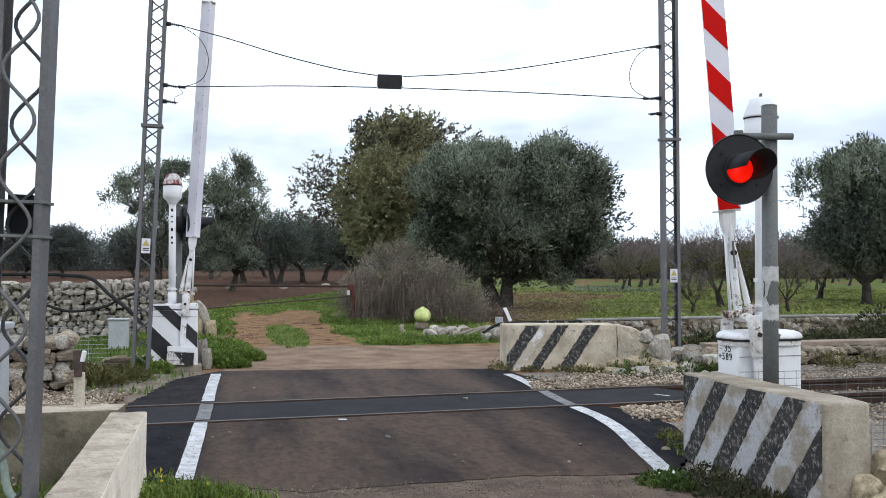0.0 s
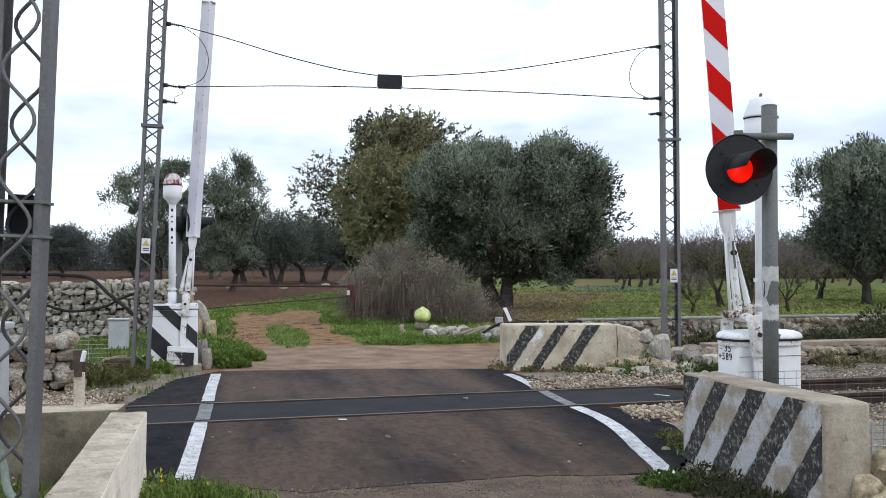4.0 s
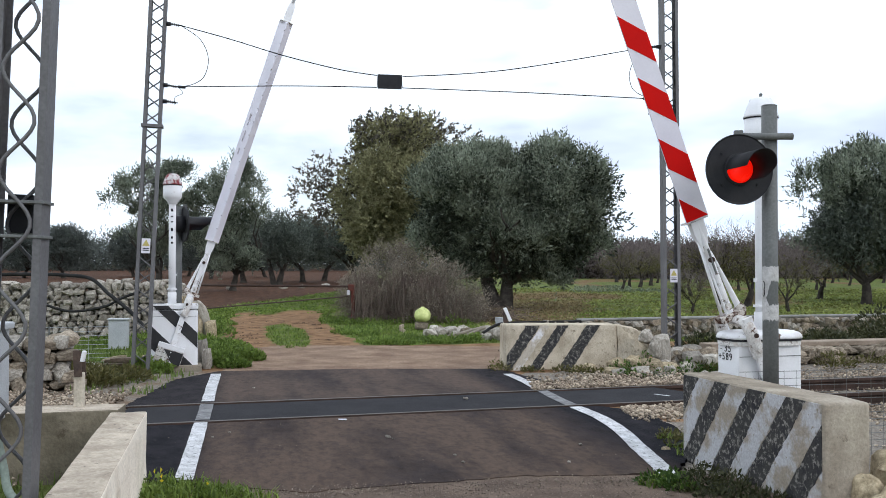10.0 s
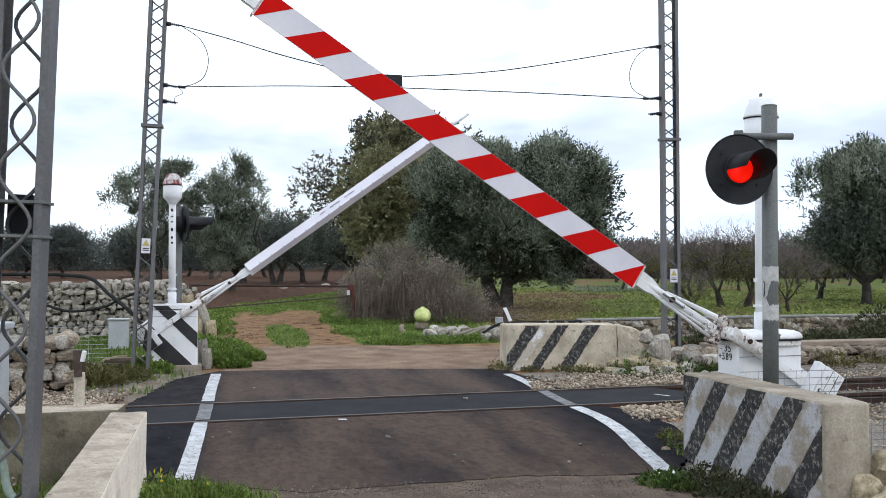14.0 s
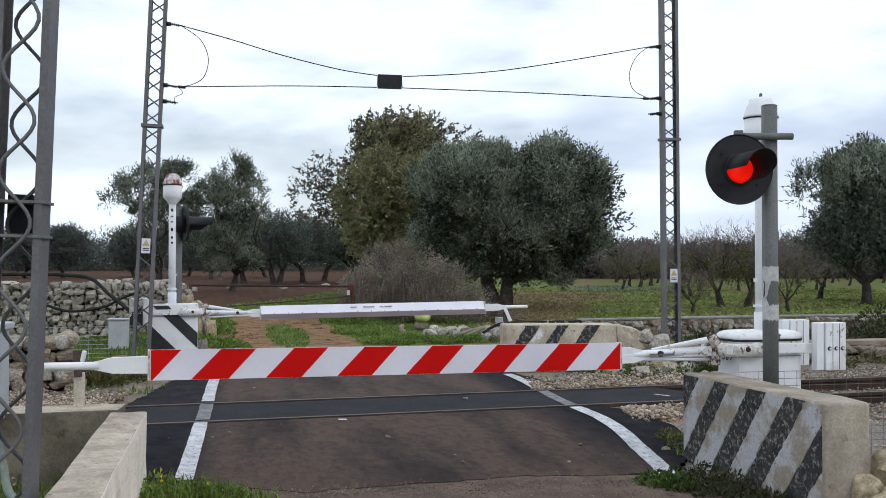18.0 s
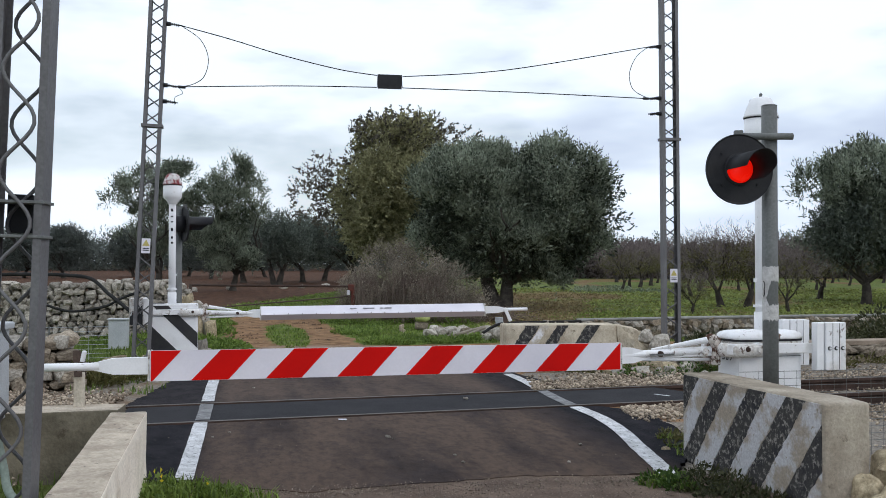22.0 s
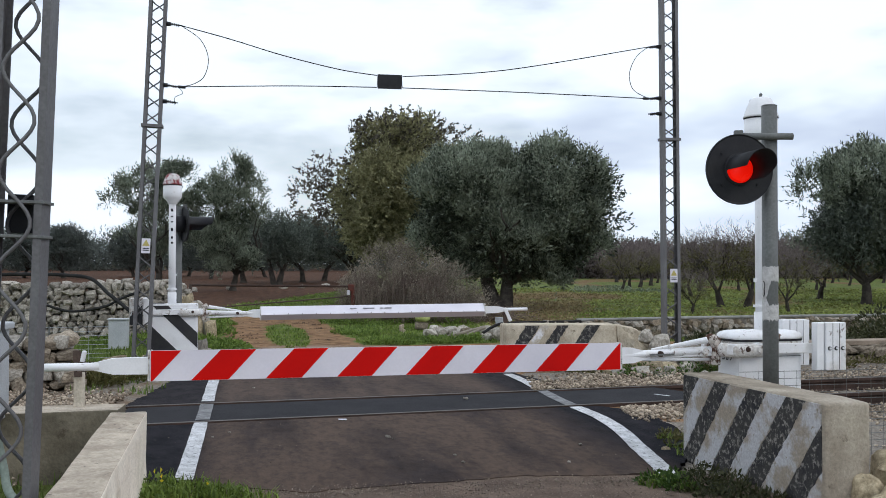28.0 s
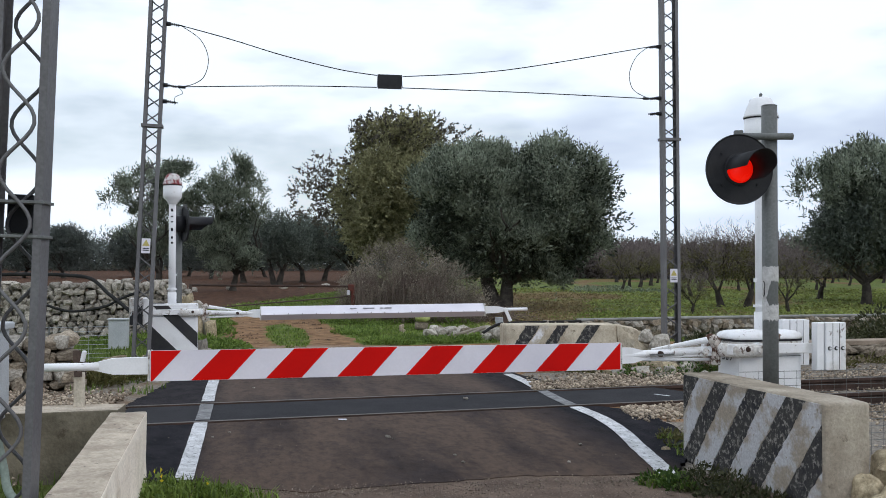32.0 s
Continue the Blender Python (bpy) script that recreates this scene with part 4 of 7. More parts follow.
def grit():
    """Loose grit along the seams of the asphalt and over the apron."""
    rng = random.Random(77)
    P, S = [], []
    for _ in range(3600):
        k = rng.random()
        if k < 0.30:
            x = rng.uniform(-1.2, 2.0)
            p = (x, 7.22 + 0.14 * x + rng.gauss(0, 0.10), 0.026)
        elif k < 0.6:
            p = (rng.uniform(-1.5, 2.2), rng.uniform(6.2, 7.2), 0.024)
        elif k < 0.63:
            p = (rng.uniform(-3.4, 1.0), rng.uniform(16.0, 20), 0.008)
        elif k < 0.73:
            p = (rng.uniform(-5.5, -2.5), rng.uniform(20.5, 33), 0.02)
        elif k < 0.985:
            p = (rng.uniform(-1.5, 2.2), rng.uniform(5.6, 7.1), 0.024)
        else:
            x = rng.uniform(-2.7, 2.1)
            p = (x, rng.uniform(7.6, 10.2), 0.03)
        P.append((p[0], p[1], p[2] + (rise(p[0], p[1]) if p[1] > 20.5 else 0)))
        S.append(rng.uniform(0.003, 0.009) * (1.0 if p[1] < 12 else 1.4))
    tagged(new("grit", pebble_cloud("grit", P, S, M["grit"], 9)), "loose pale grit strewn on the lane", "grit", kind="stuff")


grit()


def clods():
    """Dark clods and dung-coloured lumps kicked up in the wheel tracks."""
    rng = random.Random(31)
    P, Z = [], []
    for _ in range(26):
        p = lane(21.2 + 10.0 * rng.random() ** 1.2, rng.choice((0.05, 1.9, 1.5)) + rng.gauss(0, 0.30))
        for _k in range(rng.randrange(4, 16)):
            x, y = p.x + rng.gauss(0, 0.13), p.y + rng.gauss(0, 0.10)
            P.append((x, y, rise(x, y) + 0.002))
            Z.append(rng.uniform(0.008, 0.030))
    tagged(new("clods", pebble_cloud("clods", P, Z, M["clod"], 19)), "dark clods of earth lying in the wheel tracks", "clods", kind="stuff")


M["clod"] = mat("dark_earth_clod", (0.105, 0.068, 0.045), (0.055, 0.036, 0.026), 0.95, 6.0, 40, 0.5)
clods()


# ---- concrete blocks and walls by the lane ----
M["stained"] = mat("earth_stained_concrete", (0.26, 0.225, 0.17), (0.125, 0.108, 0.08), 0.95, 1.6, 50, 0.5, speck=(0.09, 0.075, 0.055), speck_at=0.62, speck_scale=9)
def striped_block(name, length, depth, height, m, stripes, label, slant, base="concrete"):
    """A worn concrete block, its long face (-y) painted with slanting black and white bands."""
    t = thing(name, label, "concrete block", m, "striped blocks beside the lane")
    bm = bmesh.new()
    box((length, depth, height), (length / 2, depth / 2, height / 2), (0, 0, 0), 0.025, bm)
    bmesh.ops.subdivide_edges(bm, edges=[e for e in bm.edges if e.calc_length() > 0.3], cuts=7, use_grid_fill=True)
    for v in bm.verts:
        k = noise.noise_vector(v.co * 8.0) * 0.007 + noise.noise_vector(v.co * 1.7) * 0.006
        v.co += Vector((k.x, abs(k.y), k.z))
    part("block", bm, M[base], t, "", True)
    for x0, w, mt in stripes:
        rag = random.Random(int(x0 * 1000))
        up = [k / 24 for k in range(25)]
        side_a = [(x0 + w + slant * q + rag.gauss(0, 0.006), (height - 0.012) * q) for q in up]
        side_b = [(x0 + slant * q + rag.gauss(0, 0.006), (height - 0.012) * q) for q in reversed(up)]
        out = clipped(side_a + side_b, 0.02, length - 0.02)
        if len(out) > 2:
            part("painted_stripe", plate(out, -0.004, 0.03), M[mt], t)
    return t


M["white_chalk"] = mat("flaking_white_paint", (0.72, 0.71, 0.72), (0.50, 0.45, 0.38), 0.85, 5.0, 60, 0.4, span=(0.5, 0.6), speck=(0.34, 0.29, 0.22), speck_at=0.60, speck_scale=9)
# near block: its striped face looks across the lane
striped_block("striped_block", 1.92, 0.34, 0.712, pose(1.965, 8.35, 0, 0, 0, -76.3),
              [(-0.535, 0.235, "black_worn"), (-0.295, 0.25, "white_worn"), (-0.035, 0.21, "black_worn"), (0.18, 0.265, "white_worn"), (0.455, 0.235, "black_worn"), (0.695, 0.23, "white_worn"),
               (0.935, 0.225, "black_worn"), (1.165, 0.27, "white_worn"), (1.44, 0.235, "black_worn"), (1.68, 0.25, "white_worn")],
              "weathered concrete block with slanting black and white stripes", 0.57, "concrete_tan")
striped_block("striped_block", 1.76, 0.55, 0.70, pose(0.955, 15.6, 0, 0, 0, 6),
              [(-0.13, 0.21, "black_worn"), (0.10, 0.13, "white_chalk"), (0.35, 0.18, "black_worn"), (0.81, 0.215, "black_worn")],
              "weathered concrete block with flaking black slanting stripes", 0.46, "concrete_light")


def rough_wall(name, a, b, width, height, label, material, seed=0, z0=-0.1, capped=False):
    a, b = Vector(a), Vector(b)
    d = b - a
    L = d.length
    bm = bmesh.new()
    box((L, width, height - z0), (L / 2, 0, (height + z0) / 2), (0, 0, 0), 0.012, bm)
    bmesh.ops.subdivide_edges(bm, edges=[e for e in bm.edges if e.calc_length() > 0.2], cuts=9, use_grid_fill=True)
    for v in bm.verts:
        q = v.co + Vector((seed, 0, 0))
        v.co += noise.noise_vector(q * 9.0) * 0.007 + noise.noise_vector(q * 1.5) * 0.008
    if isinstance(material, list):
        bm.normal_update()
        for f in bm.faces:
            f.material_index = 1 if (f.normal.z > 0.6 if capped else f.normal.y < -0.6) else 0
    ob = part(name, bm, material)
    ob.matrix_basis = Matrix.Translation((a.x, a.y, 0)) @ pose(0, 0, 0, 0, 0, math.degrees(math.atan2(d.y, d.x)))
    return tagged(ob, label, "wall", kind="structure")


# lane side paler than the top: partly light from the right in the colour
rough_wall("wall_parapet", (-1.46, 3.6), (-2.28, 7.40), 0.25, 0.53, "low concrete parapet, cream plaster paled as if sunlit towards the lane", [M["parapet_top"], M["cream_plaster_lit"]], 1)
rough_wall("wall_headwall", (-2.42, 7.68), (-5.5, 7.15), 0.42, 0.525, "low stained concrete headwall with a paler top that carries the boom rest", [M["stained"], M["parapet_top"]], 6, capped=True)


# ---- the barriers ----
def domed(ax, ay, rings, m=None, seg=40):
    """A body over a rounded rectangle with half sides ax, ay, from (scale, height) rings."""
    bm = bmesh.new()
    loops = []
    for k, z in rings:
        loop = []
        for i in range(seg):
            c, s = math.cos(i * math.tau / seg), math.sin(i * math.tau / seg)
            q = (abs(c) ** 5 + abs(s) ** 5) ** -0.2
            inset = (1 - k) * (ax + ay) / 2
            loop.append(bm.verts.new(((ax - inset) * c * q, max(ay - inset, 0.02) * s * q, z)))
        loops.append(loop)
    for p, r in zip(loops, loops[1:]):
        for i in range(seg):
            bm.faces.new((p[i], p[(i + 1) % seg], r[(i + 1) % seg], r[i]))
    bm.faces.new(loops[0][::-1])
    bm.faces.new(loops[-1])
    if m is not None:
        bmesh.ops.transform(bm, matrix=m, verts=bm.verts)
    return bm


PIVOT, PIVOT_X = 0.906, 0.17
BAND_H = 0.215


def barrier(m, shift, bw, bd, striped_box, group):
    """A crossing barrier; +x runs along the closed boom, +y is its striped side. Returns the thing and the boom that turns."""
    t = thing("crossing_barrier", "white crossing barrier with a red and white striped boom" if not striped_box else
              "white crossing barrier with a black and white striped machine box", "level crossing barrier", m, group)
    body = part("machine_box", box((bw, bd, 0.90), (shift, 0, 0.49), (0, 0, 0), 0.03), M["white_paint"], t)
    part("plinth", box((bw + 0.12, bd + 0.14, 0.20), (shift, 0, 0.0), (0, 0, 0), 0.015), M["concrete"], t, "grey concrete plinth")
    if striped_box:
        lid = part("lid", box((bw + 0.012, bd + 0.03, 0.085), (shift, 0, 0.985), (0, 0, 0), 0.022), M["chipped_white"], t, "white lid crossed by a black band")
        part("black_band", plate([(shift - 0.315, 1.004), (shift - 0.09, 1.004), (shift - 0.035, 0.945), (shift - 0.265, 0.945)], -bd / 2 - 0.018, -bd / 2 - 0.010), M["black_paint"], lid, "black painted band")
        part("black_band", plate([(shift - 0.34, -0.17), (shift - 0.11, -0.17), (shift - 0.22, 0.17), (shift - 0.33, 0.17)], -0.004, 0.004), M["black_paint"], lid, "black painted band", m=pose(0, 0, 1.028, -90, 0, 0))
    else:
        lid = part("lid", domed((bw + 0.07) / 2, (bd + 0.08) / 2, [(0.97, 0.979), (1.0, 0.984), (1.0, 0.998), (0.975, 1.016), (0.91, 1.034), (0.78, 1.046), (0.5, 1.053)], pose(shift, 0, 0)),
                   M["chipped_white"], t, "domed white lid with chipped paint", True)
        part("rim_band", domed((bw + 0.05) / 2, (bd + 0.06) / 2, [(1.0, 0.925), (1.0, 0.964)], pose(shift, 0, 0)), M["rusty_white"], t, "rust-bitten rim under the lid")
    part("seal", domed((bw + (0.0 if striped_box else 0.064)) / 2, (bd + (0.0 if striped_box else 0.074)) / 2, [(1.0, 0.935 if striped_box else 0.963), (1.0, 0.943 if striped_box else 0.980)], pose(shift, 0, 0)), M["dark_metal"], t, "dark rubber seal")
    fy = bd / 2
    for sy in (1, -1):
        part("door_seam", box((bw - 0.02, 0.005, 0.005), (shift, sy * (fy + 0.001), 0.838)), M["galvanised"], body)
        if not striped_box:
            part("latch", box((0.03, 0.02, 0.06), (shift + 0.02, sy * (fy + 0.008), 0.62), (0, 0, 0), 0.004), M["rest_steel"], body)
    # bell post through the lid
    px, py = -0.015, 0.0
    post = part("bell_post", rod((px, py, 0.9), (px, py, 2.57), 0.054, seg=20), M["white_paint"], t, "", True)
    part("collar", rod((px, py, 1.02), (px, py, 1.20), 0.066, seg=20), M["white_paint"], post, "", True)
    part("collar", rod((px, py, 1.24), (px, py, 1.26), 0.073, seg=20), M["white_paint"], post)
    part("bracket", box((0.03, 0.02, 0.03), (px + 0.06, py, 1.47)), M["white_paint"], post)
    if striped_box:
        for z_, h_ in ((2.46, 0.045), (2.36, 0.02), (2.28, 0.02), (2.16, 0.05), (2.04, 0.035), (1.96, 0.03)):
            part("faded_mark", box((0.03, 0.012, h_), (px - 0.005, py - 0.05, z_)), M["dark_metal"], post, "faded black mark")
    bell = part("bell_housing", turned([(0.06, 2.55), (0.075, 2.56), (0.075, 2.585), (0.132, 2.645), (0.139, 2.66), (0.139, 2.835)], 28, None, pose(px, py, 0)), M["white_paint"], t, "", True)
    part("bell_rim", turned([(0.143, 2.839), (0.143, 2.848)], 28, None, pose(px, py, 0)), M["dark_metal"], bell)
    part("bell_cap", turned([(0.148, 2.848), (0.143, 2.865), (0.116, 2.945), (0.092, 3.003), (0.065, 3.02), (0.0, 3.025)], 28, None, pose(px, py, 0)),
         M["cap_flaked"] if striped_box else M["white_paint"], bell, "cap with flaking red paint" if striped_box else "", True)
    part("bell_eye", turned([(0.0, 3.02), (0.012, 3.02), (0.014, 3.05), (0.0, 3.065)], 10, None, pose(px, py, 0)), M["galvanised"], bell)
    if striped_box:
        # slanting bands on the face towards the lane's near side
        bands = [[(-0.34, 0.13), (-0.34, 0.06), (-0.26, 0.06)], [(-0.345, 0.71), (-0.345, 0.37), (-0.03, 0.06), (0.31, 0.06)],
                 [(-0.24, 0.93), (-0.01, 0.93), (0.345, 0.58), (0.345, 0.35)]]
        for poly in bands:
            part("black_band", plate([(x + shift, z) for x, z in poly], -fy - 0.004, -fy + 0.004), M["black_paint"], body, "black painted band")
    else:
        for row, size_, y_, z_ in (("-35", 0.088, -0.105, 0.871), ("+589", 0.084, -0.135, 0.802)):
            for ch in row:
                lettering("painted_figure", ch, size_, pose(shift + bw / 2 + 0.003, y_, z_, 90, 0, 90), M["black_paint"], body, "black stencilled figure " + ch)
                y_ += size_ * (0.66 if ch in "-+" else 0.64)
    # the boom: yoke and tube about the pivot, with what it carries
    bm = bmesh.new()
    ys = 0.20
    rod((0.28, 0, -0.02), (1.18, 0, -0.05), 0.036, 0.030, 14, bm)
    for sy in (1, -1):
        box((0.95, 0.03, 0.085), (-0.20, sy * ys, 0.0), (0, 0, 0), 0.008, bm)
        rod((0.0, sy * (ys - 0.06), 0), (0.0, sy * (ys + 0.035), 0), 0.055, seg=18, bm=bm)
    boom = part("boom", bm, M["chipped_white"], t)
    for sy in (1, -1):
        bend = [(-0.06, ys + 0.012, 0.0), (0.08, ys + 0.014, 0.0), (0.185, ys + 0.004, 0.0), (0.245, ys - 0.055, 0.0), (0.262, 0.0, 0.0)]
        v_, f_ = tubes([[(Vector((x_, sy * y_, z_)), 0.038) for (x_, y_, z_), r_ in cable(bend, 0.038, 5)]], 12)
        v_[:, 2] = v_[:, 2] * 1.50 - 0.012
        ck = part("yoke_cheek", quick_mesh("yoke_cheek", v_, f_, M["rusty_white"], True), None, boom, "bent white yoke arm with rust breaking through")
        part("lug", rod((0.12, sy * (ys + 0.040), 0.0), (0.12, sy * (ys + 0.064), 0.0), 0.022, 0.018, 14), M["rust"], ck)
        part("pivot_nut", rod((0.0, sy * (ys + 0.038), 0.0), (0.0, sy * (ys + 0.062), 0.0), 0.034, seg=6), M["rusty_white"], ck)
    for sz in (1, -1):
        part("brace", rod((0.29, 0.02, 0.065 * sz + 0.01), (0.86, 0, 0.035 * sz - 0.04), 0.030 if sz > 0 else 0.012, 0.009, 10), M["chipped_white"], boom, "tapered white stay")
    part("lower_tube", rod((0.27, 0, -0.098), (0.98, 0, -0.085), 0.014, 0.012, 12), M["white_paint"], boom, "slim white tube under the boom's root", True)
    knuckle = bmesh.new()
    bmesh.ops.create_icosphere(knuckle, subdivisions=2, radius=0.052, matrix=pose(0.315, 0.02, 0.075) @ Matrix.Diagonal((1.1, 1.2, 0.9, 1)))
    for v_ in knuckle.verts:
        v_.co += noise.noise_vector(v_.co * 25.0) * 0.008
    part("knuckle", knuckle, M["rusty_joint"], boom, "rusted knuckle of the stay", True)
    part("yoke_plate", box((0.060, 0.15, 0.23), (0.290, 0.0, -0.025), (0, 0, 0), 0.012), M["rusty_joint"], boom, "rust-streaked yoke plate")
    part("coupling", rod((0.80, -0.05, -0.04), (0.80, 0.05, -0.04), 0.024, seg=12), M["rust"], boom, "rusty coupling pin")
    part("coupling_strap", box((0.22, 0.012, 0.014), (0.79, 0.045, -0.045)), M["galvanised"], boom)
    part("clamp", rod((0.38, -0.045, -0.03), (0.38, 0.045, -0.03), 0.03, seg=12), M["rusty_white"], boom)
    z0, h = -0.05, BAND_H / 2
    R0, R1 = 1.16, 4.80

    def taper(name, stations):
        bm = bmesh.new()
        prof = [(-0.035, -0.075), (0.035, -0.075), (0.035, 0.075), (-0.035, 0.075)]
        rings = [[bm.verts.new((x, y * k, z * k + z0)) for y, z in prof] for x, k in stations]
        for p, q in zip(rings, rings[1:]):
            for i in range(4):
                bm.faces.new((p[i], p[(i + 1) % 4], q[(i + 1) % 4], q[i]))
        bm.faces.new(rings[0])
        bm.faces.new(rings[-1])
        return part(name, bm, M["white_paint"], boom)

    taper("boom_root", ((R0 + 0.005, 0.85), (1.04, 0.82), (0.94, 0.50), (0.88, 0.42)))
    prof = [(0.045, z0 + h), (0.038, z0 + h), (-0.085, z0 - 0.02), (0.036, z0 - h), (0.045, z0 - h)]
    part("boom_panel", extruded(prof, R1 - R0, None, pose(R0, 0, 0)), M["panel_white"], boom, "white hollow boom with a flat striped front")
    for k in range(8):
        a = 0.92 + 0.524 * k
        out = clipped([(a, h), (a + 0.25, h), (a + 0.455, -h), (a + 0.195, -h)], R0 + 0.006, R1 - 0.006)
        part("red_band", plate([(x, z0 + z * 0.985) for x, z in out], 0.042, 0.048), M["panel_red"], boom, "red reflective band")
    for x in (R0 - 0.008, R1 + 0.008):
        ep = part("end_plate", box((0.012, 0.10, BAND_H * 0.98), (x, -0.01, z0)), M["rusty_white"], boom, "end plate with rivets")
    for k in range(16):
        part("rivet", rod((R0 + 0.2 + k * 0.22, -0.086, z0 - 0.010), (R0 + 0.2 + k * 0.22, -0.070, z0 - 0.014), 0.007, seg=8), M["rust"], boom)
    taper("boom_neck", ((R1, 0.8), (R1 + 0.25, 0.74), (R1 + 0.35, 0.42), (R1 + 0.37, 0.38)))
    part("boom_tip", rod((R1 + 0.34, 0, z0), (R1 + 0.76, 0, z0), 0.028, seg=14), M["white_paint"], boom, "round white tip", True)
    for sy in (1, -1):
        cw = part("counterweight", box((0.195, 0.10, 0.40), (-0.70, sy * (ys + 0.04), 0.015), (0, 0, 0), 0.006), M["rusty_white"] if striped_box else M["chipped_white"], boom, "stacked white counterweight plates")
        for k in range(3):
            part("bolt", rod((-0.765 + 0.065 * k, sy * (ys + 0.085), 0.0), (-0.765 + 0.065 * k, sy * (ys + 0.096), 0.0), 0.017, seg=12), M["dark_metal"], cw)
            part("nut", rod((-0.765 + 0.065 * k, sy * (ys + 0.096), 0.0), (-0.765 + 0.065 * k, sy * (ys + 0.106), 0.0), 0.009, seg=8), M["white_paint"], cw)
        part("flange", box((0.075, 0.075, 0.40), (-0.562, sy * (ys + 0.035), 0.015), (0, 0, 0), 0.010), M["white_paint"], cw, "greyish white flange")
        if striped_box and sy < 0:
            part("black_band", plate([(-0.607, 0.12), (-0.607, -0.18), (-0.794, -0.18), (-0.794, -0.06)], -ys - 0.096, -ys - 0.088), M["black_paint"], cw, "black painted band")
        for k in (-0.045, 0.045):
            part("plate_gap", box((0.004, 0.104, 0.385), (-0.70 + k * 0.72, sy * (ys + 0.04), 0.015)), M["dark_metal"], cw)
    for k, (x_, w_) in enumerate(((2.62, 0.10), (2.80, 0.05), (2.88, 0.16), (3.08, 0.05), (3.18, 0.12))):
        zc = z0 + 0.055
        part("faded_mark", box((w_, 0.006, 0.035), (x_, -0.024, zc), (48, 0, 0)), M["faint_mark"], boom, "faded grey mark")
    boom.matrix_basis = pose(PIVOT_X, 0, PIVOT)
    return t, boom


M["rusty_white"] = mat("rust_streaked_white", (0.68, 0.66, 0.64), (0.40, 0.33, 0.28), 0.6, 11.0, 70, 0.2, span=(0.3, 0.5), speck=(0.10, 0.052, 0.034), speck_at=0.575, speck_scale=19)
M["rusty_joint"] = mat("heavily_rusted_white", (0.60, 0.56, 0.52), (0.33, 0.24, 0.18), 0.75, 9.0, 70, 0.3, span=(0.3, 0.55), speck=(0.075, 0.036, 0.024), speck_at=0.50, speck_scale=13)
M["cap_flaked"] = mat("flaking_red_cap", (0.72, 0.70, 0.70), (0.55, 0.52, 0.52), 0.5, 4.0, 60, 0.2, speck=(0.22, 0.025, 0.03), speck_at=0.50, speck_scale=9)
near_barrier, near_boom = barrier(pose(2.69, 8.62, 0.0, 0, 0, 197), 0.015, 0.61, 0.32, False, "barriers of the crossing")
far_barrier, far_boom = barrier(pose(-4.14, 15.6, 0.0, 0, 0, 14.5), 0.02, 0.70, 0.34, True, "barriers of the crossing")


# boom rests
def boom_rest(m, height, label, saddle, tilt):
    t = thing("boom_rest", label, "post", m, "rests for the boom tips")
    low = height - 0.075
    part("post", box((0.07, 0.07, low), (0, 0, low / 2), (0, 0, 0), 0.012), M["concrete_pale"], t)
    part("front_cheek", box((0.06, 0.012, 0.20), (0, -0.045, low + 0.07), (0, -4, 0), 0.004), M["rest_steel"], t, "brown-stained steel cheek")
    part("back_cheek", box((0.06, 0.012, 0.18), (0, 0.045, low + 0.06), (0, -4, 0), 0.004), M["rest_steel"], t, "brown-stained steel cheek")
    part("saddle", box(saddle, (0.040, -0.03, low + 0.125), (0, tilt, 0), 0.008), M["white_paint"], t, "chipped white saddle")


boom_rest(pose(-2.755, 7.72, 0.515), 0.34, "short stained concrete post with a white saddle", (0.026, 0.05, 0.085), 12)
boom_rest(pose(1.02, 16.72, 0.0), 0.76, "short post with a slanted white saddle behind a block", (0.055, 0.06, 0.24), -24)


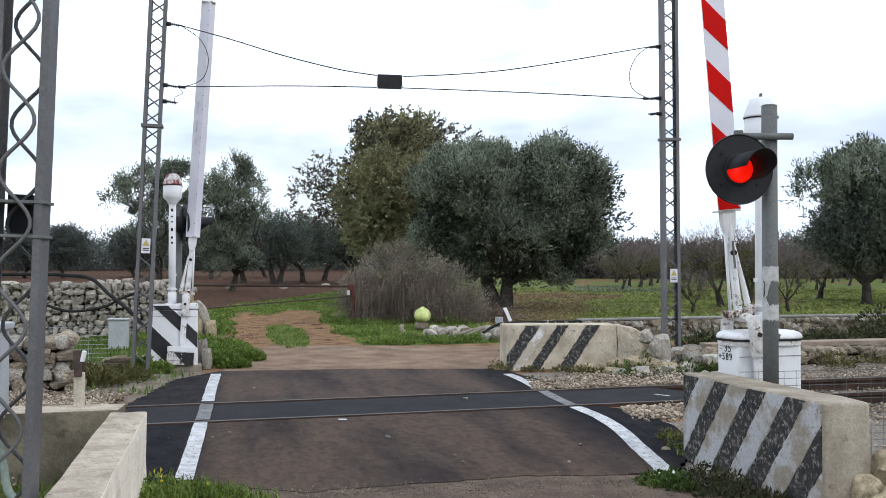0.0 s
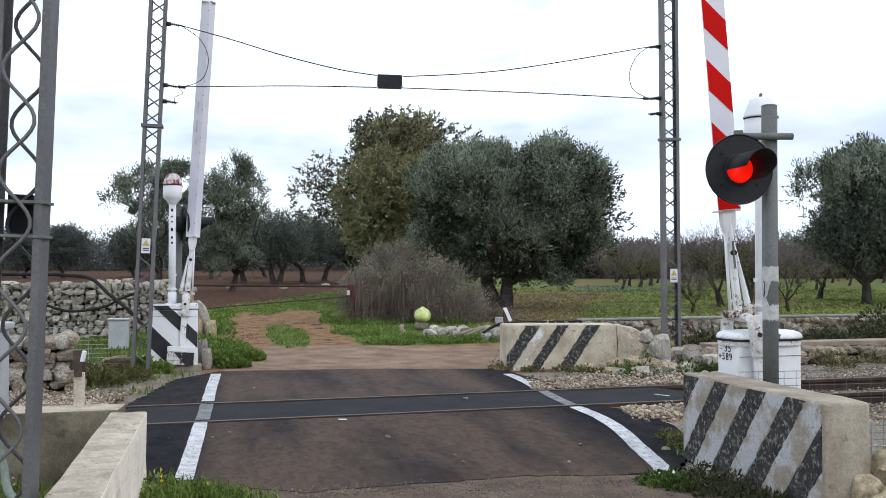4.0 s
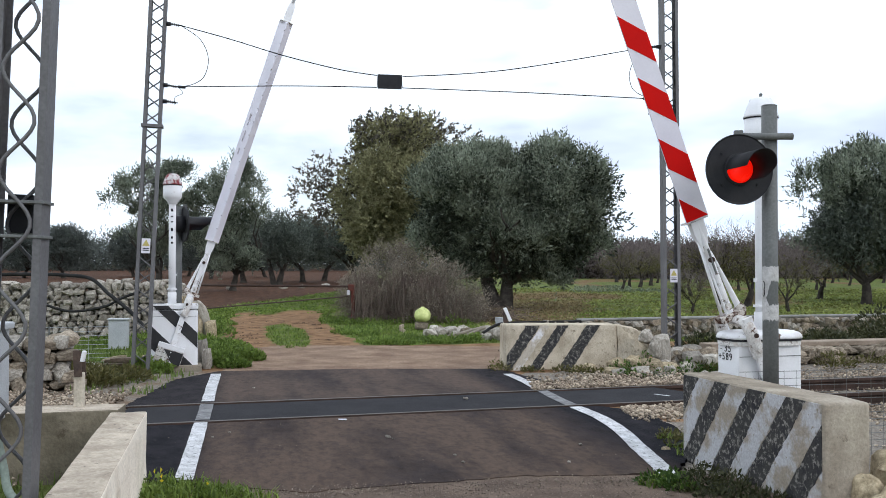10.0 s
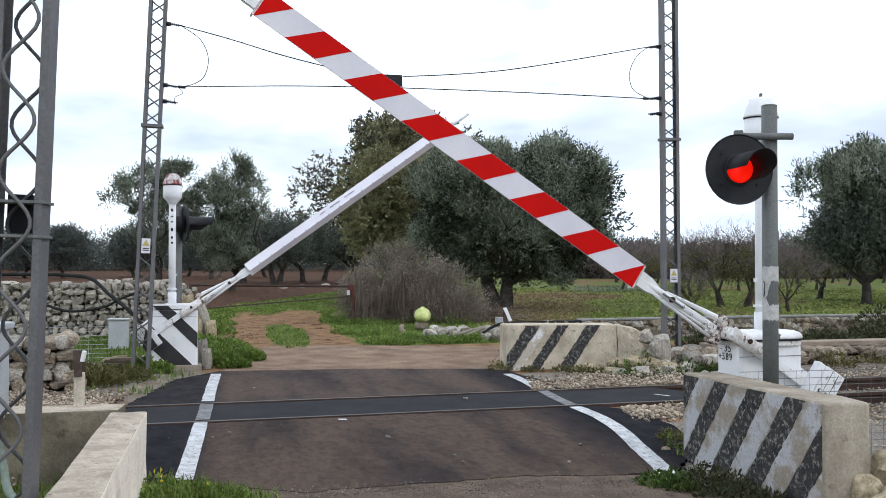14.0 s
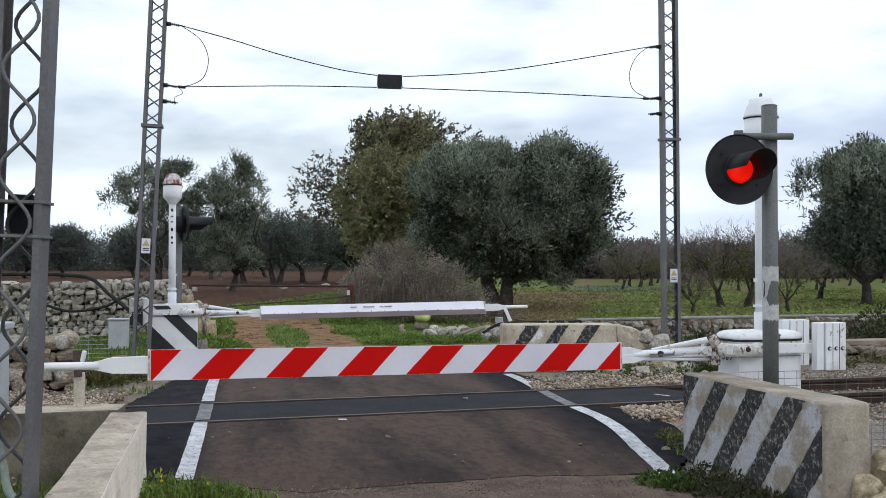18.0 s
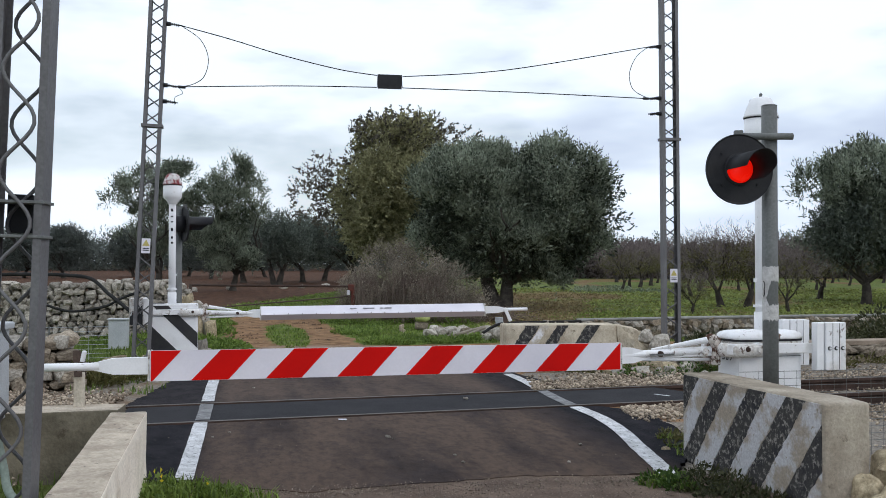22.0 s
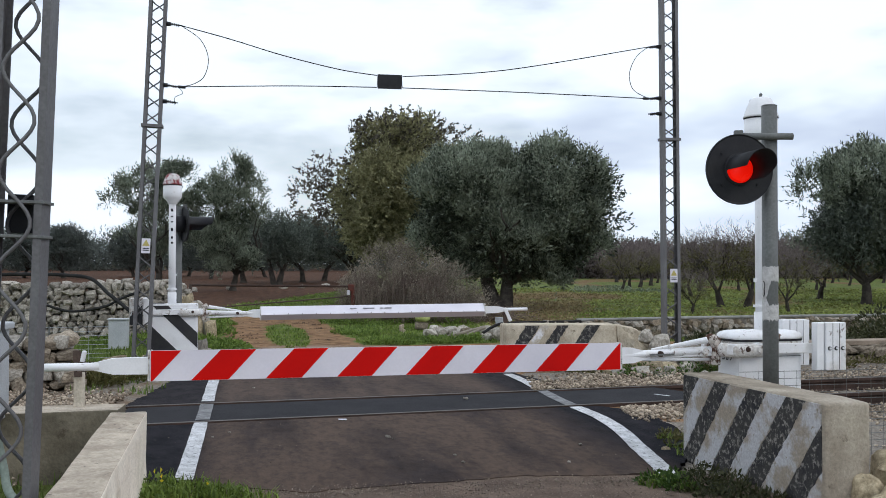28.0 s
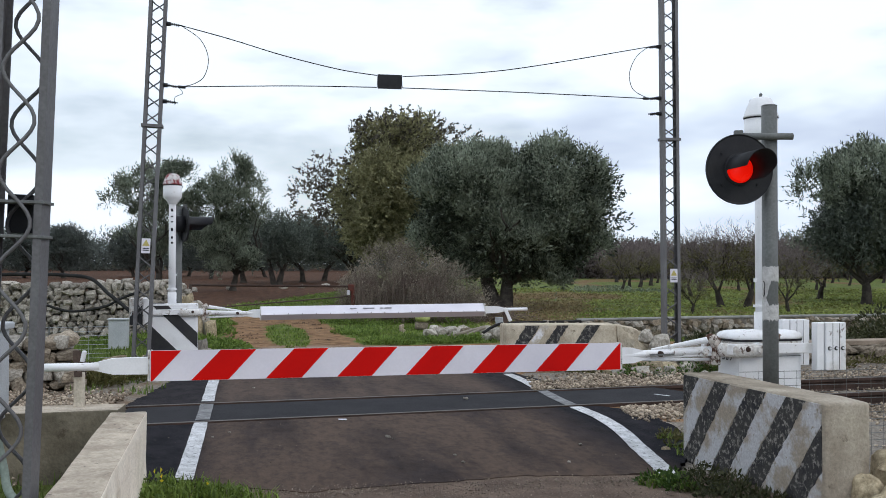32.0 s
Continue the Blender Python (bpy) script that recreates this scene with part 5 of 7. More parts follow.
# ---- warning lights ----
def warning_light(m, post_h, head, facing, label):
    hx0 = head[0]
    t = thing("warning_light", label, "traffic light", m, "warning lights of the crossing")
    part("post", rod((0, 0, 0), (0, 0, post_h), 0.061, seg=24), M["galvanised"], t, "", True)
    part("post_cap", turned([(0.061, post_h), (0.063, post_h + 0.004), (0.05, post_h + 0.012)], 24), M["galvanised"], t)
    for z0, z1 in () if hx0 > 0 else ((1.16, 1.28), (1.467, 1.583)):
        rag, bm, seg = random.Random(int(z0 * 100)), bmesh.new(), 40
        rows = []
        for i in range(seg + 1):
            a = -math.pi * 1.02 + i * math.pi * 1.04 / seg
            tongue = 0.17 * max(0.0, 1 - abs(a + 2.55) / 0.75) if z0 > 1.4 else 0.0
            rip = 0.0 if z0 > 1.4 else 0.16 * max(0.0, 1 - (a + math.pi) / 1.15)
            lo_, hi_ = z0 + rag.gauss(0, 0.006) - tongue, z1 + rag.gauss(0, 0.005) + rip
            rows.append([bm.verts.new((r_ * math.cos(a), r_ * math.sin(a), z_)) for r_, z_ in ((0.0615, lo_), (0.0635, lo_), (0.0635, hi_), (0.0615, hi_))])
        for p_, q_ in zip(rows, rows[1:]):
            for k in range(4):
                bm.faces.new((p_[k], q_[k], q_[(k + 1) % 4], p_[(k + 1) % 4]))
        wrap = part("wrap", bm, M["wrap"], t, "torn pale paper wrapped round the post")
        if z0 > 1.4:
            curl = [(-2.86, 1.462), (-2.72, 1.468), (-2.60, 1.448), (-2.58, 1.420), (-2.70, 1.402), (-2.60, 1.386), (-2.62, 1.360), (-2.80, 1.348)]
            part("scrawl", tube_mesh("scrawl", [[(Vector((0.0640 * math.cos(a), 0.0640 * math.sin(a), z_)), 0.0038) for a, z_ in curl]], M["cable"], 5), None, wrap, "dark scrawl on the paper")
    part("cross_arm", rod((-0.27 if hx0 < 0 else -0.05, -0.075, post_h - 0.25), (0.16, -0.075, post_h - 0.25), 0.027, seg=16), M["galvanised"], t, "", True)
    part("arm_clamp", box((0.11, 0.10, 0.05), (0, -0.04, post_h - 0.25), (0, 0, 0), 0.01), M["galvanised"], t)
    hx, hz = head
    hm = pose(hx, -0.12, hz, 0, 0, facing) @ pose(0, 0, 0, 90, 0, 0)
    # head turned about its own axis, +z of this space looks at the traffic
    disc = part("backboard", turned([(0.262, -0.012), (0.276, -0.010), (0.278, 0.0), (0.274, 0.012), (0.262, 0.006)], 48), M["dark_metal"], t, "round black backboard", m=hm)
    part("housing", turned([(0.10, -0.17), (0.125, -0.15), (0.13, -0.012)], 24), M["dark_metal"], disc, "", True)
    part("bezel", turned([(0.13, 0.004), (0.13, 0.018), (0.112, 0.022), (0.11, 0.010)], 32), M["dark_metal"], disc)
    part("lens", turned([(0.108, 0.012), (0.085, 0.026), (0.05, 0.036), (0.0, 0.040)], 32), M["lens"], disc, "glowing red lens", True)
    # hood: a sleeve open below
    bm = bmesh.new()
    seg, inner, outer = 26, [], []
    for i in range(seg + 1):
        a = radians(-48 + 232 * i / seg)
        c, s = math.cos(a), math.sin(a)
        reach = 0.44 - 0.05 * (1 - max(0.0, s)) - (0.16 * min(1.0, -s) if s < 0 else 0.0)
        inner.append((bm.verts.new((0.112 * c, 0.112 * s, 0.01)), bm.verts.new((0.112 * c, 0.112 * s, 0.01 + reach))))
        outer.append((bm.verts.new((0.117 * c, 0.117 * s, 0.01)), bm.verts.new((0.117 * c, 0.117 * s, 0.01 + reach))))
    for i in range(seg):
        bm.faces.new((inner[i][0], inner[i + 1][0], inner[i + 1][1], inner[i][1]))
        bm.faces.new((outer[i][0], outer[i][1], outer[i + 1][1], outer[i + 1][0]))
        bm.faces.new((inner[i][1], inner[i + 1][1], outer[i + 1][1], outer[i][1]))
    part("hood", bm, M["dark_metal"], disc, "black hood over the lens", True)
    for a in (40, 140, 220, 320):
        part("screw", rod((0.19 * math.cos(radians(a)), 0.19 * math.sin(radians(a)), 0.004), (0.19 * math.cos(radians(a)), 0.19 * math.sin(radians(a)), 0.018), 0.010, seg=10), M["dark_metal"], disc)
    part("hanger", box((0.07, 0.05, 0.05), (hx, -0.10, hz + 0.285), (0, 0, 0), 0.012), M["galvanised"], t)
    return t


M["wrap"] = mat("frayed_paper", (0.58, 0.57, 0.57), (0.42, 0.41, 0.40), 0.9, 12.0, 60, 0.4, speck=(0.20, 0.20, 0.19), speck_at=0.62, speck_scale=30)
warning_light(pose(2.60, 8.08, 0), 2.86, (-0.275, 2.345), 8,  "round red warning light, lit, on a grey steel post")
warning_light(pose(-4.17, 16.0, 0), 2.54, (0.13, 2.26), 118,  "round warning light on a grey steel post, seen from behind")


# ---- lattice pylons and the wires between them ----
def pylon(m, top, width, depth, pitch, label, plate_z, start=0.0, w=0.050, outside=False):
    """Two steel channels tied by bent lacing on both sides, leaning with the pose m."""
    t = thing("lattice_pylon", label, "lattice pylon", m, "pylons of the height gauge")
    for sx in (-1, 1):
        prof = [(-depth / 2, 0), (depth / 2, 0), (depth / 2, w), (depth / 2 - 0.009, w), (depth / 2 - 0.009, 0.009), (-depth / 2 + 0.009, 0.009), (-depth / 2 + 0.009, w), (-depth / 2, w)]
        # profile (y, z) is extruded along x, then stood upright
        bm = extruded(prof, top)
        mm = Matrix(((0, 0, -sx, sx * width / 2), (0, 1, 0, 0), (1, 0, 0, 0), (0, 0, 0, 1)))
        bmesh.ops.transform(bm, matrix=mm, verts=bm.verts)
        part("leg_channel", bm, M["pylon"], t)
    half = width / 2 - (w + 0.014 if outside else w * 0.55)
    lace_y = depth / 2 + (0.008 if outside else -0.022)
    for sy, ph in ((-1, 0.0), (1, math.pi)):
        n_ = int(top / pitch * 14)
        path = []
        for i in range(n_ + 1):
            z = i * top / n_
            a = (z - start) / pitch * math.tau + ph
            path.append(((half * 1.04 * math.sin(a), sy * lace_y, z), 0.0095 if outside else 0.011))
        part("lacing", tube_mesh("lacing", [path], M["pylon"], 6), None, t, "bent lacing bar")
    for z in (plate_z, top * 0.985):
        part("tie_band", box((width + 0.05, depth + 0.03, 0.045), (0, 0, z), (0, 0, 0), 0.004), M["pylon"], t)
    part("footing", box((0.7, 0.6, 0.3), (0, 0, -0.13), (0, 0, 0), 0.02), M["concrete"], t, "concrete footing")
    return t


def insulator(parent, x, z, sx):
    arm = part("insulator", rod((x, 0, z), (x + sx * 0.065, 0, z), 0.035, 0.03, 12), M["dark_metal"], parent, "dark ribbed insulator")
    for k in range(4):
        a = x + sx * (0.075 + 0.032 * k)
        part("shed", rod((a, 0, z - 0.004 * k), (a + sx * 0.02, 0, z - 0.004 * k), 0.028, 0.012, 12), M["dark_metal"], arm)
    part("pin", rod((x + sx * 0.06, 0, z), (x + sx * 0.22, 0, z - 0.01), 0.009, seg=8), M["dark_metal"], arm)


def warning_plate(parent, x, y, z, w=0.125):
    p = part("warning_plate", box((w, 0.006, w * 1.75), (x, y, z), (0, 0, 0), 0.002), M["panel_white"], parent, "white plate with a yellow triangle")
    bm = bmesh.new()
    tri = [(-0.42, 0.0), (0.42, 0.0), (0.0, 0.75)]
    a = [bm.verts.new((x + u * w, y - 0.006, z + v * w)) for u, v in tri]
    b = [bm.verts.new((x + u * w, y - 0.002, z + v * w)) for u, v in tri]
    bm.faces.new(a)
    bm.faces.new(b[::-1])
    for i in range(3):
        bm.faces.new((a[i], b[i], b[(i + 1) % 3], a[(i + 1) % 3]))
    part("triangle", bm, M["sign_yellow"], p, "yellow warning triangle")
    for k in range(2):
        part("text_bar", box((w * 0.7, 0.004, w * 0.10), (x, y - 0.004, z - w * (0.30 + 0.22 * k))), M["dark_metal"], p, "line of unreadable print")


p_left = pylon(pose(-4.46, 15.0, 0, 0, 2.4, 11), 6.4, 0.262, 0.14, 0.475, "grey steel lattice pylon leaning slightly over the lane", 3.68)
p_right = pylon(pose(3.70, 16.5, 0, 0, -0.3, 11), 6.9, 0.285, 0.14, 0.475, "grey steel lattice pylon standing among rubble", 3.66)
p_near = pylon(pose(-2.050, 4.75, -0.05, 0, 1.95, 6), 5.2, 0.248, 0.14, 0.478, "grey steel lattice pylon beside the parapet", 3.9, 0.275, 0.037, True)
warning_plate(p_left, 0.0, -0.085, 1.90)
warning_plate(p_right, 0.02, -0.085, 1.45)
for z_ in (5.22, 4.30, 4.06):
    insulator(p_left, 0.13, z_, 1)
for z_ in (5.17, 4.33, 4.08):
    insulator(p_right, -0.14, z_, -1)
part("back_plate", box((0.12, 0.02, 0.185), (-0.02, 0.09, 1.88), (0, 0, 0), 0.006), M["dark_metal"], p_near, "dark plate strapped to the lattice")
for z_ in (1.77, 1.93):
    part("strap", box((0.275, 0.155, 0.014), (0, 0, z_), (0, 0, 0), 0.003), M["galvanised"], p_near, "steel strap")


def wire(points, r=0.008, name="overhead_wire", label="dark wire strung between the lattice pylons"):
    ob = new(name, tube_mesh(name, [cable(points, r, 10)], M["wire"], 6))
    return tagged(ob, label, "wire", "wires over the lane")


def tip(p, x, z):
    """Where the pin of an insulator on a pylon ends."""
    return tuple(p.matrix_basis @ Vector((x, 0, z - 0.01)))


UP_L, LOW_L, OFF_L = tip(p_left, 0.34, 5.22), tip(p_left, 0.34, 4.30), tip(p_left, 0.30, 4.06)
UP_R, LOW_R = tip(p_right, -0.35, 5.17), tip(p_right, -0.35, 4.33)
wire([UP_L, (-3.2, 15.2, 5.01), (-2.41, 15.3, 4.783), (-1.58, 15.5, 4.61), (-1.02, 15.66, 4.55)])
wire([(-0.63, 15.74, 4.545), (1.0, 16.0, 4.70), UP_R])
wire([LOW_L, (-2.3, 15.4, 4.34), (-1.02, 15.66, 4.365)])
wire([(-0.63, 15.74, 4.37), (1.3, 16.1, 4.36), LOW_R])
wire([UP_L, (-3.62, 15.1, 4.98), (-3.50, 15.1, 4.70), (-3.56, 15.1, 4.43), (-3.74, 15.13, 4.315), LOW_L], 0.006, label="slack loop of wire beside a pylon")
wire([LOW_L, (-3.88, 15.1, 4.18), (-3.99, 15.1, 4.12), OFF_L], 0.005, label="slack loop of wire beside a pylon")
wire([UP_R, (3.13, 16.4, 4.99), (3.02, 16.4, 4.72), (3.08, 16.4, 4.46), LOW_R], 0.006, label="slack loop of wire beside a pylon")
part("wire_clamp", rod((0.34, 0, 4.292), (0.45, 0, 4.290), 0.022, seg=10), M["dark_metal"], p_left, "dark sleeve where two wires join")
part("wire_clamp", rod((-0.35, 0, 4.320), (-0.44, 0, 4.320), 0.022, seg=10), M["dark_metal"], p_right, "dark sleeve where two wires join")
gauge = thing("gauge_sign", "small dark rectangular board hung between two wires", "sign", pose(-0.825, 15.70, 4.458, 0, 0, 11))
part("board", box((0.37, 0.02, 0.21), (0, 0, 0), (0, 0, 0), 0.004), M["dark_metal"], gauge)
part("board_frame", box((0.38, 0.012, 0.012), (0, 0, 0.106)), M["galvanised"], gauge)
part("board_frame", box((0.38, 0.012, 0.012), (0, 0, -0.106)), M["galvanised"], gauge)
for sx_ in (-1, 1):
    part("hook", rod((sx_ * 0.185, 0, 0.10), (sx_ * 0.195, 0, -0.09), 0.006, seg=8), M["wire"], gauge)


# ---- stones and dry-stone walls ----
def stone_meshes(material, n_=14):
    """Roughly squared field stones with chipped corners."""
    out = []
    for k in range(n_):
        rng = random.Random(100 + k)
        bm = bmesh.new()
        bmesh.ops.create_cube(bm, size=1.06)
        bmesh.ops.subdivide_edges(bm, edges=bm.edges[:], cuts=2, use_grid_fill=True)
        for v in bm.verts:
            v.co = v.co.lerp(v.co.normalized() * 0.62, 0.30)
            v.co += noise.noise_vector(v.co * 1.3 + Vector((k * 9, 0, 0))) * 0.16
        for _ in range(6):
            nrm = Vector((rng.gauss(0, 1), rng.gauss(0, 1), rng.gauss(0, 0.8))).normalized()
            far = rng.uniform(0.40, 0.54)
            for v in bm.verts:
                over = v.co.dot(nrm) - far
                if over > 0:
                    v.co -= nrm * over * 0.9
        out.append(finish(bm, "stone", material))
    return out


M["brown_stone"] = mat("brown_field_stone", (0.41, 0.345, 0.265), (0.19, 0.155, 0.12), 0.93, 6.0, 40, 0.7, rnd=0.36, speck=(0.09, 0.08, 0.065), speck_at=0.60, speck_scale=12)
STONES = stone_meshes(M["stone"])
BROWN_STONES = stone_meshes(M["brown_stone"])
MIXED_STONES = STONES[:8] + BROWN_STONES[8:]


def stone(parent, at, size, rng, kinds):
    ob = new("stone", kinds[rng.randrange(len(kinds))])
    ob.parent = parent
    ob.matrix_basis = pose(*at, rng.gauss(0, 6), rng.gauss(0, 7), rng.choice((0, 180)) + rng.gauss(0, 9)) @ Matrix.Diagonal((*size, 1))
    return ob


def stone_wall(name, a, b, height, size, label, seed, depth=0.45, top_wobble=0.12, limit=300, taper=0.0, kinds=STONES, grade=1.0):
    """Courses of uneven stones in front of a rubble core."""
    rng = random.Random(seed)
    a, b = Vector(a), Vector(b)
    d = b - a
    L = d.length
    yaw = math.degrees(math.atan2(d.y, d.x))
    t = thing(name, label, "stone wall", pose(a.x, a.y, 0, 0, 0, yaw), kind="structure")
    bm = box((L, depth * 0.7, height * 0.88), (L / 2, depth * 0.2, height * 0.44))
    bmesh.ops.subdivide_edges(bm, edges=[e for e in bm.edges if e.calc_length() > 0.5], cuts=12, use_grid_fill=True)
    for v in bm.verts:
        v.co += noise.noise_vector(v.co * 3.0) * 0.05
        if v.co.z > height * 0.5:
            v.co.z += top_wobble * noise.noise((v.co.x * 1.1, seed, 0)) - height * taper * max(0, v.co.x / L - 0.8) * 4
    # core added behind the stones; its dark colour makes the gaps dark
    part("rubble_core", bm, M["core"], t, "dark core closing the gaps between the stones")
    z, n_ = 0.0, 0
    while z < height - size * 0.3:
        h = size * rng.uniform(0.7, 1.05)
        x = rng.uniform(-0.2, 0) * size
        while x < L and n_ < limit:
            big_ = 1 + (grade - 1) * min(1.0, max(0.0, x / L))
            w = size * big_ * rng.choice((rng.uniform(0.7, 1.2), rng.uniform(1.0, 1.9)))
            hh = h * rng.uniform(0.8, 1.2)
            top = top_wobble * noise.noise(((x + w / 2) * 1.1, seed, 0)) - height * taper * max(0, x / L - 0.8) * 4
            if z < height + top - size * 0.25:
                stone(t, (x + w / 2, -depth * 0.28 + rng.gauss(0, 0.03), z + h / 2 + rng.gauss(0, 0.10) * size), (w * 1.06, depth * 0.7, hh * 1.12), rng, kinds)
                n_ += 1
            x += w
        z += h * 0.96
    # loose capping stones
    x = 0
    while x < L and n_ < limit + 60:
        w = size * rng.uniform(0.8, 1.8)
        top = height + top_wobble * noise.noise(((x + w / 2) * 1.1, seed, 0)) - height * taper * max(0, x / L - 0.8) * 4
        stone(t, (x + w / 2, rng.gauss(0, 0.08), top - size * 0.05), (w, depth * 0.9, size * rng.uniform(0.6, 1.2)), rng, kinds)
        n_ += 1
        x += w * rng.uniform(0.9, 1.3)
    return t


M["stained_pale"] = mat("earthy_concrete", (0.40, 0.33, 0.265), (0.22, 0.175, 0.135), 0.95, 2.0, 50, 0.5, speck=(0.13, 0.11, 0.09), speck_at=0.64, speck_scale=9)
M["plank"] = mat("weathered_plank", (0.21, 0.165, 0.125), (0.10, 0.075, 0.055), 0.92, 5.0, 45, 0.5)
M["core"] = mat("rubble_core", (0.13, 0.118, 0.098), (0.065, 0.058, 0.048), 0.95, 4.0, 30, 0.8)
stone_wall("wall_dry_stone", (-10.4, 22.75), (-6.0, 23.6), 1.20, 0.15, "tumbledown dry-stone wall of pale limestone", 3, 0.50, 0.24, 300, 0.1, grade=0.80)
stone_wall("wall_rubble", (-6.6, 12.7), (-4.86, 13.25), 0.66, 0.145, "low end of a rubble wall by the track", 5, 0.5, 0.10, kinds=MIXED_STONES)
stone_wall("wall_field", (2.1, 22.1), (12.6, 25.1), 0.37, 0.125, "low field wall of pale stones with a pipe along its top", 8, 0.4, 0.05, 300, kinds=MIXED_STONES)
stone_wall("wall_trackside", track(4.6, 2.95), track(15.5, 2.95), 0.24, 0.15, "low rubble wall with a pale concrete cap beside the track", 9, 0.35, 0.03, 200, kinds=BROWN_STONES)
rough_wall("wall_cap", track(5.4, 3.1), track(24, 3.1), 0.36, 0.36, "earthy concrete cap of the trackside wall", M["stained_pale"], 12, 0.28)
rough_wall("wall_far_kerb", track(15.4, 2.95), track(26, 2.95), 0.3, 0.32, "low concrete kerb continuing beside the track", M["concrete"], 13)


def boulder_meshes(material, n_=6):
    out = []
    for k in range(n_):
        bm = bmesh.new()
        bmesh.ops.create_icosphere(bm, subdivisions=3, radius=0.52)
        for v in bm.verts:
            c = v.co.copy()
            q = Vector((max(-0.40, min(0.40, c.x)), max(-0.40, min(0.40, c.y)), max(-0.42, min(0.40, c.z))))
            v.co = q + noise.noise_vector(c * 2.2 + Vector((k * 7, 0, 0))) * 0.13
        cuts = random.Random(300 + k)
        for _ in range(11):
            nrm = Vector((cuts.gauss(0, 1), cuts.gauss(0, 1), cuts.gauss(0.2, 0.8))).normalized()
            far = cuts.uniform(0.33, 0.47)
            for v in bm.verts:
                over = v.co.dot(nrm) - far
                if over > 0:
                    v.co -= nrm * over * 0.94
        for v in bm.verts:
            v.co += noise.noise_vector(v.co * 6.0 + Vector((0, k * 5, 0))) * 0.03
        out.append(finish(bm, "boulder", material))
    return out


M["yellow_stone"] = mat("yellowish_limestone", (0.50, 0.42, 0.29), (0.25, 0.20, 0.13), 0.93, 7.0, 40, 0.7, rnd=0.25, speck=(0.16, 0.13, 0.09), speck_at=0.60, speck_scale=10)
BOULDERS = boulder_meshes(M["stone"])
YELLOW_BOULDERS = boulder_meshes(M["yellow_stone"])
DULL_BOULDERS = boulder_meshes(M["brown_stone"])


def heap(spots, label, seed, group="loose stones", kinds=BOULDERS):
    """Single stones lying about: (x, y, width, depth, height)."""
    rng = random.Random(seed)
    for x, y, w, d, h in spots:
        ob = new("boulder", kinds[rng.randrange(len(kinds))])
        ob.matrix_basis = pose(x, y, rise(x, y) + h * 0.40, rng.gauss(0, 6), rng.gauss(0, 6), rng.uniform(-30, 30)) @ Matrix.Diagonal((w, d, h, 1))
        tagged(ob, label, "stone", group)


heap([(3.66, 16.0, 0.36, 0.4, 0.42), (3.85, 15.75, 0.36, 0.3, 0.36), (4.15, 15.85, 0.4, 0.35, 0.30), (4.5, 15.95, 0.42, 0.34, 0.32),
      (2.95, 15.2, 0.34, 0.26, 0.20), (2.62, 15.15, 0.26, 0.2, 0.14), (4.0, 16.3, 0.42, 0.35, 0.42), (4.75, 16.2, 0.36, 0.3, 0.36)], "pale limestone boulder beside a block", 21, "boulders by the pylon")


def broken_end(m, length, depth, h0, h1):
    """A ragged lump of old concrete, its top falling away from h0 to h1."""
    bm = box((length, depth, 1.0), (length / 2, depth / 2, 0.5))
    bmesh.ops.subdivide_edges(bm, edges=bm.edges[:], cuts=7, use_grid_fill=True)
    for v in bm.verts:
        q = max(0.0, v.co.x / length)
        v.co.z *= h0 + (h1 - h0) * q ** 3
        k = noise.noise_vector(v.co * 4.0) * 0.07 + noise.noise_vector(v.co * 11.0) * 0.035
        v.co += k * (0.4 + 0.6 * q)
    ob = part("concrete_lump", bm, M["concrete_light"], m=m)
    return tagged(ob, "ragged lump of grey concrete at the end of a striped block", "concrete lump")


broken_end(pose(2.715, 15.80, -0.02, 0, 0, 6), 0.50, 0.42, 0.69, 0.46)
heap([(3.11, 15.62, 0.26, 0.24, 0.24), (3.38, 15.78, 0.34, 0.36, 0.62), (3.24, 15.58, 0.24, 0.24, 0.34)], "rounded pale grey boulder beside a concrete lump", 46, "lumps beside the block", BOULDERS)
for o_, z_ in zip([o for o in scene.objects if o.name.startswith("boulder")][-3:], (0.53, 0.30, 0.36)):
    o_.location.z = z_
heap([(2.55, 15.22, 0.30, 0.2, 0.13), (2.22, 15.42, 0.24, 0.2, 0.16), (2.62, 15.48, 0.34, 0.26, 0.26), (2.9, 15.5, 0.34, 0.3, 0.30), (3.16, 15.42, 0.40, 0.3, 0.28), (3.42, 15.40, 0.34, 0.3, 0.24), (2.05, 15.40, 0.16, 0.14, 0.10)], "yellowish limestone at the foot of the block", 47, "stones at the block's foot", YELLOW_BOULDERS)
rub = random.Random(44)
heap([(2.85 + 1.9 * rub.random(), 15.0 + 0.75 * rub.random(), rub.uniform(0.14, 0.30), rub.uniform(0.14, 0.26), rub.uniform(0.10, 0.26)) for _ in range(22)], "rough limestone rubble below the boulders", 45, "rubble by the pylon")
heap([(-0.55, 25.9, 0.42, 0.4, 0.26)] + [(-1.6 + 0.40 * k + 0.2 * math.sin(k * 2.3), 25.6 - 0.26 * k + 0.55 * math.sin(k * 1.7), 0.16 + 0.30 * math.sin(k * 3.1) ** 2, 0.24, 0.09 + 0.11 * math.sin(k * 1.3) ** 2) for k in range(9)] + [(-0.3 + 0.21 * k, 24.4 + 0.5 * math.sin(k * 2.7), 0.3, 0.25, 0.15 + 0.08 * math.sin(k * 1.9)) for k in range(8)],
     "small dull limestone rubble in the grass", 22, kinds=DULL_BOULDERS)
pile = random.Random(52)
